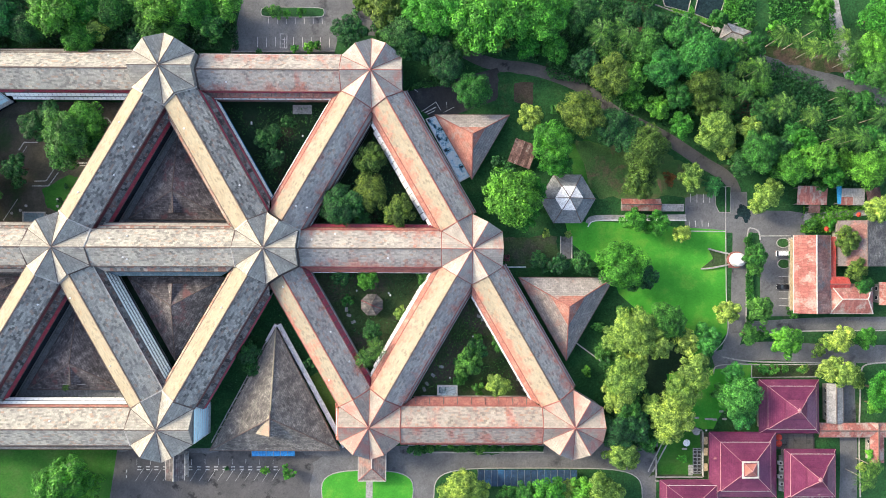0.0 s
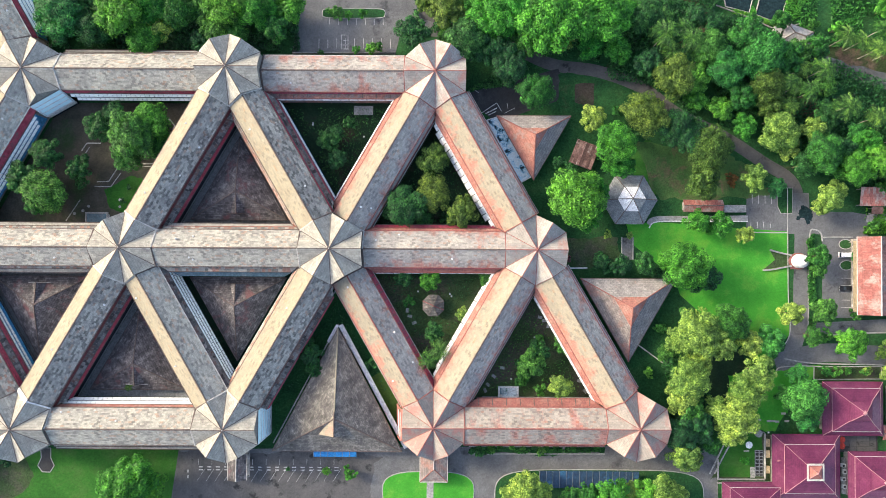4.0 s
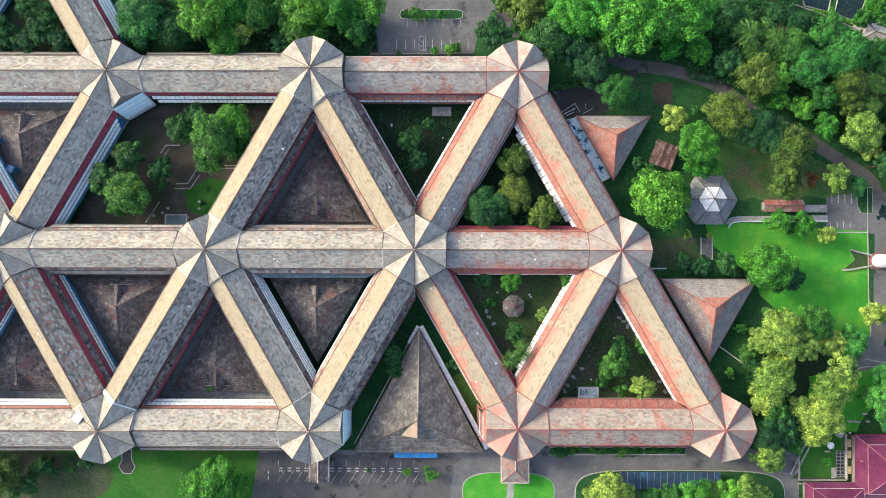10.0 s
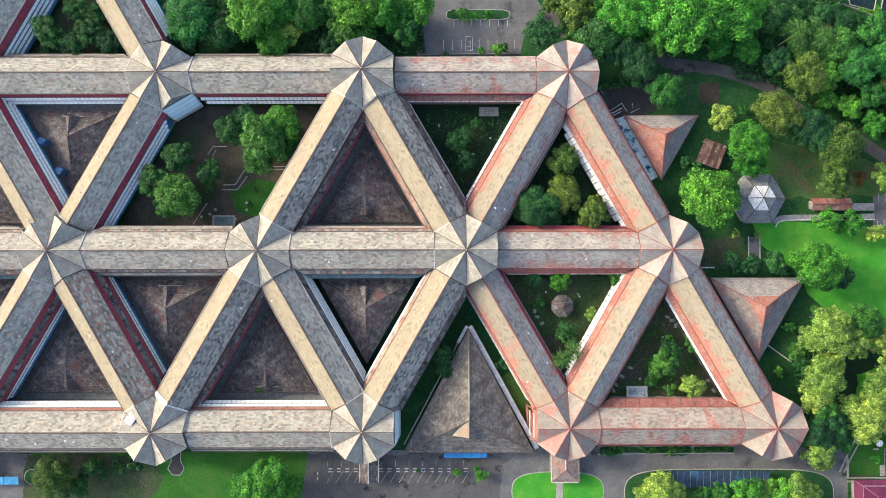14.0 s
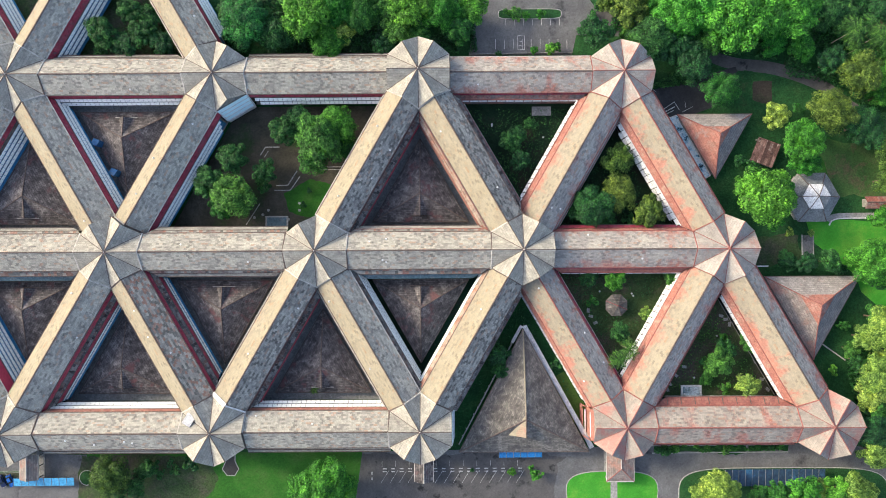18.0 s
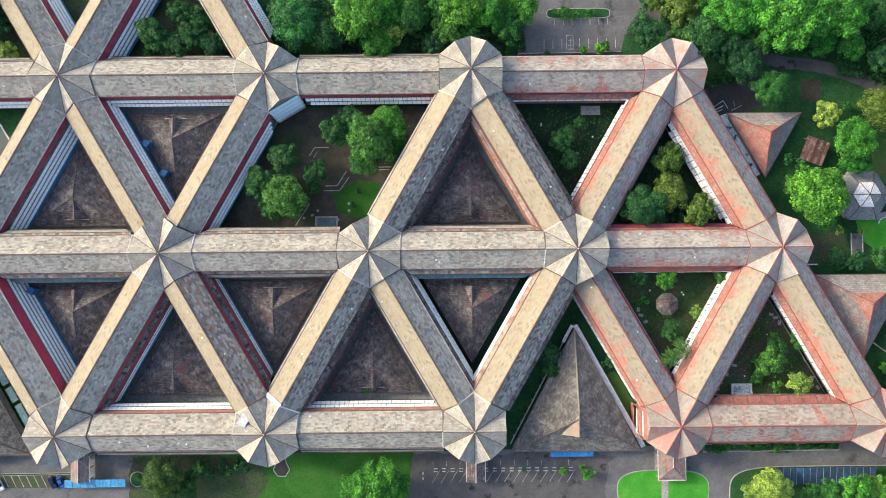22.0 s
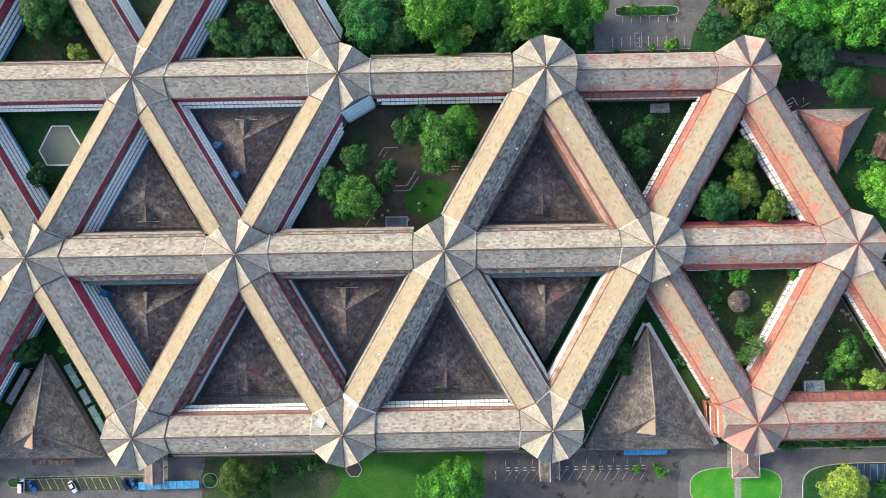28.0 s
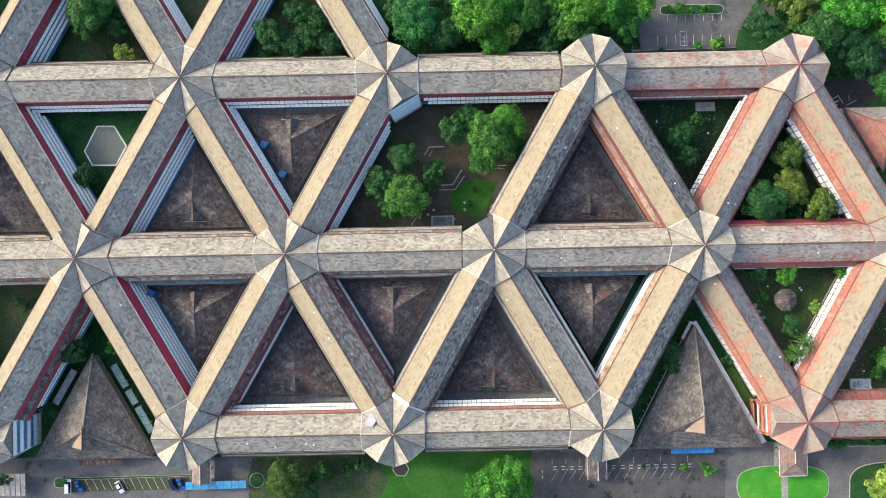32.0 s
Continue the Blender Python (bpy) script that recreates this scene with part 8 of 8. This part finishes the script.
SOUTH_EAST_TREES = [
    (-2.6, -80.9, 6.8, "y"), (-7.4, -84.1, 4.6, "y"), (3.2, -83.5, 4.2, "y"), (44.1, -81.6, 5.7, "y"),
    (39.2, -82.7, 5.3, "b"), (48.9, -83.5, 4.6, "y"), (26.5, -83.5, 5.7, "b"), (18.8, -83.9, 4.2, "g"),
    (13.0, -84.7, 3.8, "g"), (33.4, -83.1, 4.2, "y"), (50.9, -69.6, 5.7, "y"), (55.7, -72.9, 3.4, "y"),
    (61.2, -66.1, 3.8, "g"), (3.4, -70.6, 1.9, "g"),
]
STRIP_SHRUBS = [
    (-18.6, -69.5, 1.3, "d"), (-14.9, -69.5, 1.3, "g"), (-11.4, -69.5, 1.3, "g"), (-6.8, -69.5, 1.3, "b"),
    (-2.9, -69.5, 1.3, "g"), (1.4, -69.4, 1.3, "d"), (5.0, -69.4, 1.3, "b"), (8.3, -69.4, 1.3, "g"),
    (14.8, -69.4, 1.3, "g"), (19.2, -69.4, 1.3, "d"), (22.7, -69.4, 1.3, "g"),
]
CAR_PARK_TREES = [
    (69.9, 26.0, 2.5, "r"), (70.7, 24.0, 1.7, "r"), (111.4, -41.9, 1.7, "g"), (104.4, -42.1, 1.5, "d"),
    (118.4, -41.9, 1.9, "y"), (34.5, 5.4, 1.5, "y"), (26.6, 5.9, 1.9, "y"), (98.2, 3.7, 1.3, "g"),
]
EAST_GROVE = [
    (55.8, -27.8, 8.0, "y"), (63.6, -31.7, 6.1, "y"), (66.5, -24.5, 6.8, "g"), (49.5, -30.8, 5.3, "y"),
    (53.8, -23.9, 4.9, "g"), (73.8, -31.7, 4.9, "y"), (76.5, -41.4, 6.1, "y"), (80.8, -30.7, 5.1, "t"),
    (51.9, -44.0, 7.2, "y"), (55.8, -39.5, 4.9, "y"), (49.9, -50.2, 5.7, "y"), (53.4, -54.5, 5.3, "g"),
    (50.3, -61.8, 6.5, "d"), (55.8, -59.9, 5.7, "d"), (69.0, -55.6, 7.6, "y"), (72.6, -48.2, 6.5, "y"),
    (67.1, -61.4, 5.3, "y"), (63.6, -54.1, 4.9, "y"),
]
EAST_LAWN_TREES = [
    (51.5, -5.0, 8.0, "b"), (47.0, -3.5, 4.6, "b"), (59.7, -9.3, 4.6, "d"), (55.8, -11.3, 3.8, "d"),
    (30.3, -5.1, 3.8, "d"), (38.2, -4.5, 4.2, "d"), (43.9, -7.5, 2.7, "d"), (23.6, -3.6, 3.4, "d"),
    (26.6, -6.5, 2.3, "d"), (56.4, 10.2, 4.6, "b"), (64.9, 9.3, 4.1, "b"), (60.8, 8.4, 3.0, "b"),
    (73.4, 5.5, 3.6, "y"), (88.7, -21.5, 4.6, "y"), (40.9, -43.0, 2.3, "b"), (45.2, -27.2, 2.3, "g"),
    (47.8, -39.1, 3.4, "d"), (45.8, -35.1, 3.4, "g"),
]
NORTH_EAST_TREES = [
    (-0.1, 54.1, 6.8, "g"), (20.1, 46.3, 4.4, "y"), (27.4, 36.0, 7.6, "b"), (29.3, 29.7, 5.3, "b"),
    (13.7, 17.5, 9.5, "b"), (21.5, 20.9, 4.9, "b"), (18.2, 12.0, 5.3, "b"), (8.8, 21.8, 4.2, "b"),
    (37.8, 47.0, 7.6, "o"), (48.0, 42.0, 6.8, "d"), (59.7, 34.8, 7.2, "o"), (53.1, 38.5, 5.7, "d"),
    (56.2, 41.3, 4.6, "d"), (13.0, 28.9, 2.9, "d"), (9.0, 31.1, 2.7, "d"), (57.8, 23.6, 6.1, "o"),
    (60.7, 26.9, 4.2, "o"), (75.9, 25.6, 4.8, "y"), (84.1, 22.5, 3.8, "t"), (84.0, 40.6, 6.5, "y"),
    (88.3, 35.5, 4.2, "y"),
]
FOREST_EDGE_TREES = [
    (99.1, 33.6, 7.2, "g"), (106.0, 35.6, 4.9, "d"), (93.2, 30.1, 4.9, "d"), (97.2, 42.3, 4.9, "y"),
    (101.4, 18.3, 5.3, "y"), (105.4, 21.3, 3.8, "y"), (99.7, 15.6, 3.4, "y"), (29.9, 49.1, 2.7, "g"),
    (34.9, 40.2, 3.0, "d"), (110.9, 28.6, 6.8, "b"), (118.8, 31.2, 6.1, "b"), (125.7, 26.3, 4.6, "b"),
    (136.6, 28.3, 6.8, "b"), (141.6, 34.3, 5.7, "g"), (114.9, 38.0, 5.3, "b"), (123.7, 22.7, 3.0, "g"),
    (130.7, 32.2, 3.8, "b"),
]
BROADLEAF_CLUMPS = [
    (92.3, 51.8, 2.8, "p"), (97.7, 54.4, 2.5, "p"), (90.4, 55.9, 2.4, "p"), (95.5, 57.6, 2.6, "p"),
]
BIG_CANOPY_TREES = [
    (-30.7, 82.4, 6.2, "o"), (-38.0, 87.0, 4.2, "o"), (-42.3, 75.0, 5.9, "d"), (-23.7, 72.2, 7.6, "d"),
    (-15.3, 69.1, 6.1, "d"), (-9.0, 63.9, 6.5, "d"), (-14.9, 79.0, 8.0, "v"), (-7.1, 80.6, 8.7, "v"),
    (2.7, 77.1, 10.6, "v"), (13.5, 80.8, 9.9, "v"), (23.4, 79.3, 9.1, "v"), (10.4, 73.8, 5.0, "o"),
    (-3.1, 71.8, 5.7, "g"), (30.2, 83.3, 5.7, "v"), (19.4, 70.9, 4.6, "v"), (-30.6, 74.5, 3.8, "g"),
    (-18.9, 84.5, 6.5, "v"),
]
FOREST_TREES = [
    (29.0, 69.3, 5.0, "b"), (39.1, 64.8, 5.1, "d"), (47.6, 59.7, 7.6, "o"), (54.3, 59.0, 5.7, "b"),
    (43.3, 73.2, 6.1, "p"), (38.1, 81.0, 6.5, "d"), (59.8, 70.2, 6.5, "g"), (66.1, 63.0, 7.2, "t"),
    (72.6, 74.9, 6.1, "g"), (77.9, 67.0, 8.0, "t"), (79.5, 57.2, 6.8, "o"), (71.6, 53.9, 5.3, "g"),
    (64.7, 49.6, 4.6, "b"), (72.7, 43.3, 4.6, "b"), (81.8, 50.7, 4.9, "o"), (87.4, 66.5, 5.7, "g"),
    (53.0, 72.1, 5.3, "p"), (50.9, 66.2, 4.6, "d"),
]
FOREST_EDGE_NORTH = [
    (91.3, 69.5, 4.9, "g"), (98.3, 71.5, 4.6, "g"), (86.4, 58.0, 4.9, "p"), (55.8, 82.1, 4.2, "d"),
    (61.8, 79.2, 4.2, "d"), (93.6, 54.5, 4.9, "p"), (142.9, 80.1, 8.0, "b"), (138.8, 69.8, 6.8, "b"),
    (142.4, 61.9, 6.8, "g"), (139.9, 81.7, 4.6, "b"), (123.1, 85.6, 4.2, "b"), (106.9, 78.7, 3.0, "b"),
    (86.4, 81.3, 3.8, "g"), (135.8, 61.9, 3.8, "t"), (98.9, 80.6, 2.7, "g"), (101.1, 47.8, 4.9, "d"),
    (109.0, 34.1, 4.2, "g"), (55.8, 52.5, 4.2, "b"),
]
PALM_TREES = [
    (50.7, 76.5, 4.9, "p"), (57.4, 66.9, 3.8, "p"), (42.9, 80.3, 4.9, "p"), (46.8, 68.2, 4.6, "p"),
    (89.3, 56.5, 4.6, "p"), (97.5, 61.9, 5.7, "p"), (87.7, 50.3, 4.2, "p"), (104.4, 48.8, 6.5, "p"),
    (101.6, 57.7, 3.8, "g"), (106.0, 73.5, 5.2, "p"), (111.9, 72.3, 4.8, "p"), (116.9, 69.4, 5.0, "p"), (127.8, 73.7, 4.8, "p"), (118.9, 76.6, 4.6, "p"),
    (122.3, 68.9, 5.0, "p"), (131.7, 68.8, 4.8, "p"), (128.0, 46.6, 5.3, "p"), (124.9, 38.9, 5.3, "p"), (136.3, 51.0, 4.6, "g"),
]
MORE_PALM_TREES = [
    (131.9, 38.3, 5.7, "p"), (116.4, 46.0, 4.9, "p"), (113.0, 41.0, 4.2, "t"), (99.9, 42.0, 3.8, "p"),
    (139.7, 46.1, 4.9, "p"), (130.1, 66.0, 4.2, "p"), (82.5, 45.8, 3.4, "p"), (92.2, 63.2, 4.2, "p"),
    (134.0, -77.7, 5.3, "p"), (137.9, -73.9, 4.6, "p"), (128.1, 53.8, 3.8, "p"), (139.6, 40.2, 4.2, "t"),
]
CIVIC_TREES = [
    (99.4, -1.4, 3.9, "g"), (99.8, -6.2, 3.2, "g"), (99.9, -20.4, 5.0, "g"), (96.9, -29.1, 3.8, "g"),
    (102.9, -29.0, 3.0, "g"), (108.7, -31.4, 5.5, "b"), (122.8, -35.3, 2.7, "y"), (128.4, -30.1, 5.1, "y"),
    (126.4, -31.9, 3.4, "y"), (137.8, -30.5, 3.8, "b"), (129.3, -42.2, 4.9, "y"), (124.4, -41.3, 4.2, "y"),
    (134.7, -44.8, 3.4, "y"), (117.4, -41.9, 1.9, "g"), (141.6, -48.1, 6.8, "b"), (141.2, -53.7, 3.4, "b"),
    (114.1, -22.1, 2.3, "g"), (114.8, 0.8, 2.2, "y"), (114.8, -3.5, 2.2, "y"),
]
CLOSE_TREES = [
    (92.1, -50.7, 6.8, "t"), (93.7, -57.5, 4.9, "t"), (88.0, -50.1, 4.6, "g"), (91.0, -43.1, 4.2, "t"),
    (130.6, 3.6, 4.4, "o"), (134.6, -6.6, 4.0, "o"), (138.2, -12.0, 3.3, "g"), (141.4, 14.2, 4.9, "y"),
    (114.2, -1.6, 1.9, "g"), (120.6, 9.7, 2.3, "g"), (127.6, 8.8, 2.3, "b"), (133.6, 7.8, 2.7, "b"),
    (138.1, -76.3, 2.3, "y"), (141.1, -72.0, 2.7, "b"), (103.4, -41.9, 2.3, "g"), (107.4, -41.9, 2.3, "g"),
    (74.7, -73.4, 1.9, "b"), (62.8, -67.2, 2.9, "g"),
]
WEST_TREES = [
    (-283.0, -31.5, 5.3, "d"), (-288.5, -35.8, 3.0, "d"), (-271.8, -31.8, 2.9, "b"), (-296.9, -49.2, 2.9, "d"),
    (-299.9, -51.7, 2.3, "d"), (-293.4, -54.4, 1.9, "d"), (-280.8, -29.0, 2.7, "d"), (-310.1, -76.7, 3.0, "d"),
    (-290.4, -78.0, 1.1, "g"), (-297.3, -78.1, 0.9, "g"), (-221.3, -78.8, 1.5, "d"), (-305.4, -14.7, 2.3, "d"),
    (-302.5, -16.7, 1.9, "d"), (-279.3, 29.4, 3.8, "d"), (-283.7, 27.5, 2.7, "d"), (-278.1, 27.8, 2.7, "d"),
    (-306.8, -46.3, 3.0, "d"),
]
LOW_SHRUBS = [
    (-211.4, -75.1, 1.5, "d"), (-198.6, -75.0, 3.4, "d"), (-195.7, -77.4, 2.3, "d"), (-191.7, -74.7, 1.9, "d"),
    (-202.9, -81.5, 3.8, "d"), (-208.6, -84.6, 3.0, "d"), (-185.2, -73.7, 2.7, "d"), (-242.1, -17.0, 0.6, "b"),
    (-141.0, -48.6, 1.7, "p"),
]
CAR_PARK_SHRUBS = [
    (-69.6, 83.8, 2.7, "g"), (-65.6, 83.4, 1.7, "b"), (-60.7, 83.8, 2.1, "b"), (-62.9, 71.0, 1.7, "b"),
    (-57.0, 71.1, 2.9, "b"), (-75.4, 69.8, 1.5, "d"), (-72.5, 84.9, 1.5, "g"), (-54.6, 71.9, 1.9, "g"),
]

for grove in (NORTH_TREES, UPPER_COURT_TREES, FAR_COURT_TREES, GARDEN_TREES, COURT_SHRUBS, EAST_COURT_TREES, SOUTH_TREES, SOUTH_EAST_TREES, STRIP_SHRUBS, CAR_PARK_TREES, EAST_GROVE, EAST_LAWN_TREES, NORTH_EAST_TREES, FOREST_EDGE_TREES, BROADLEAF_CLUMPS, BIG_CANOPY_TREES, FOREST_TREES, FOREST_EDGE_NORTH, PALM_TREES, MORE_PALM_TREES, CIVIC_TREES, CLOSE_TREES, WEST_TREES, LOW_SHRUBS, CAR_PARK_SHRUBS):
    for x, y, r, kind in grove:
        plant(x, y, r, kind)


def undergrowth(name, poly, count, size, height, kind, label, seed):
    """Low leafy cover over a patch of ground."""
    rng = np.random.default_rng(seed)
    p = np.array(poly)
    lo, hi = p.min(0), p.max(0)
    pts = []
    while len(pts) < count:
        q = rng.uniform(lo, hi)
        inside = False
        for (x0, y0), (x1, y1) in zip(poly, poly[1:] + poly[:1]):
            if (y0 > q[1]) != (y1 > q[1]) and q[0] < (x1 - x0) * (q[1] - y0) / (y1 - y0) + x0:
                inside = not inside
        if inside and noise.noise((q[0] * 0.12, q[1] * 0.12, seed)) > -0.25:
            pts.append((*q, 0))
    at = np.array(pts)
    at[:, 2] = rng.uniform(0.15, 1.0, count) ** 1.5 * height
    nrm = rng.normal(size=(count, 3)) * 0.6 + np.array((0, 0, 1))
    nrm /= np.linalg.norm(nrm, axis=1)[:, None]
    a = np.cross(nrm, rng.normal(size=(count, 3)))
    a /= np.linalg.norm(a, axis=1)[:, None]
    b = np.cross(nrm, a)
    s = size * rng.uniform(0.5, 1.4, (count, 1))
    quad = np.stack([at - a * s, at - b * s * 0.5, at + a * s, at + b * s * 0.5], 1).reshape(-1, 3)
    me = bpy.data.meshes.new(name)
    me.from_pydata(quad.tolist(), [], np.arange(count * 4).reshape(-1, 4).tolist())
    me.materials.append(LEAF[kind])
    tagged(new(name, me), label, "undergrowth", kind="stuff")


undergrowth("undergrowth", [(25.6, 61.3), (35.7, 94.0), (64.3, 94.2), (74.4, 84.1), (94.8, 75.0), (115.2, 64.9), (152.0, 51.9), (151.8, 23.3), (115.1, 23.1), (96.7, 29.1), (74.4, 42.2), (54.0, 50.3), (41.8, 59.3)], 44000, 0.42, 2.8, "d", "dense dark green undergrowth below the wood", 3)
undergrowth("hedge", [(92.1, 94.0), (98.8, 94.0), (95.7, 84.2), (90.0, 80.9), (88.5, 81.7)], 1700, 0.34, 1.3, "b", "bright clipped hedge on the pond bank", 13)
undergrowth("hedge", [(66.0, 88.6), (78.1, 85.4), (88.3, 81.6), (87.5, 80.4), (78.3, 83.6), (66.0, 87.2)], 1100, 0.32, 0.9, "b", "bright clipped hedge below the ponds", 14)
undergrowth("hedge", [(80.0, 94.0), (82.2, 94.0), (80.0, 85.1), (78.1, 85.7)], 500, 0.32, 0.8, "b", "low green hedge between two ponds", 15)
undergrowth("undergrowth", [(101.0, 74.0), (94.9, 82.2), (94.9, 94.5), (127.7, 94.7), (133.7, 72.2), (115.3, 73.1)], 3500, 0.5, 1.2, "g", "green low growth between palms", 4)
undergrowth("undergrowth", [(-47.4, 77.0), (-37.4, 93.4), (35.7, 94.0), (23.6, 67.4), (3.3, 70.3), (-15.0, 79.3)], 11000, 0.5, 2.0, "d", "dark undergrowth below the tall canopy", 5)
undergrowth("undergrowth", [(-173.1, 71.1), (-172.1, 94.6), (-84.8, 94.1), (-82.9, 70.6)], 22000, 0.42, 2.0, "d", "dark undergrowth behind the north wing", 6)
undergrowth("undergrowth", [(119.1, 16.1), (151.8, 16.2), (151.7, 11.1), (133.3, 11.0), (131.3, 6.6), (118.0, 6.5)], 1800, 0.45, 1.0, "b", "bright garden plants between sheds", 7)
undergrowth("undergrowth", [(45.9, -41.8), (49.0, -69.8), (62.1, -71.8), (64.1, -51.8), (56.0, -31.7)], 3500, 0.5, 1.2, "d", "shaded low plants under trees", 8)
undergrowth("hedge", [(-19.5, -71.1), (24.6, -69.9), (24.5, -71.1), (-19.5, -72.3)], 1400, 0.35, 1.0, "g", "clipped green hedge below the wing", 9)
undergrowth("hedge", [(98.3, 4.8), (100.7, 6.8), (101.2, -25.5), (98.6, -26.5)], 1500, 0.4, 0.9, "g", "green hedge strip beside the lane", 10)
undergrowth("undergrowth", [(-23.0, 56.9), (-6.9, 67.2), (-0.8, 65.2), (-6.8, 59.0)], 900, 0.5, 1.0, "d", "dark low plants by the yard", 12)

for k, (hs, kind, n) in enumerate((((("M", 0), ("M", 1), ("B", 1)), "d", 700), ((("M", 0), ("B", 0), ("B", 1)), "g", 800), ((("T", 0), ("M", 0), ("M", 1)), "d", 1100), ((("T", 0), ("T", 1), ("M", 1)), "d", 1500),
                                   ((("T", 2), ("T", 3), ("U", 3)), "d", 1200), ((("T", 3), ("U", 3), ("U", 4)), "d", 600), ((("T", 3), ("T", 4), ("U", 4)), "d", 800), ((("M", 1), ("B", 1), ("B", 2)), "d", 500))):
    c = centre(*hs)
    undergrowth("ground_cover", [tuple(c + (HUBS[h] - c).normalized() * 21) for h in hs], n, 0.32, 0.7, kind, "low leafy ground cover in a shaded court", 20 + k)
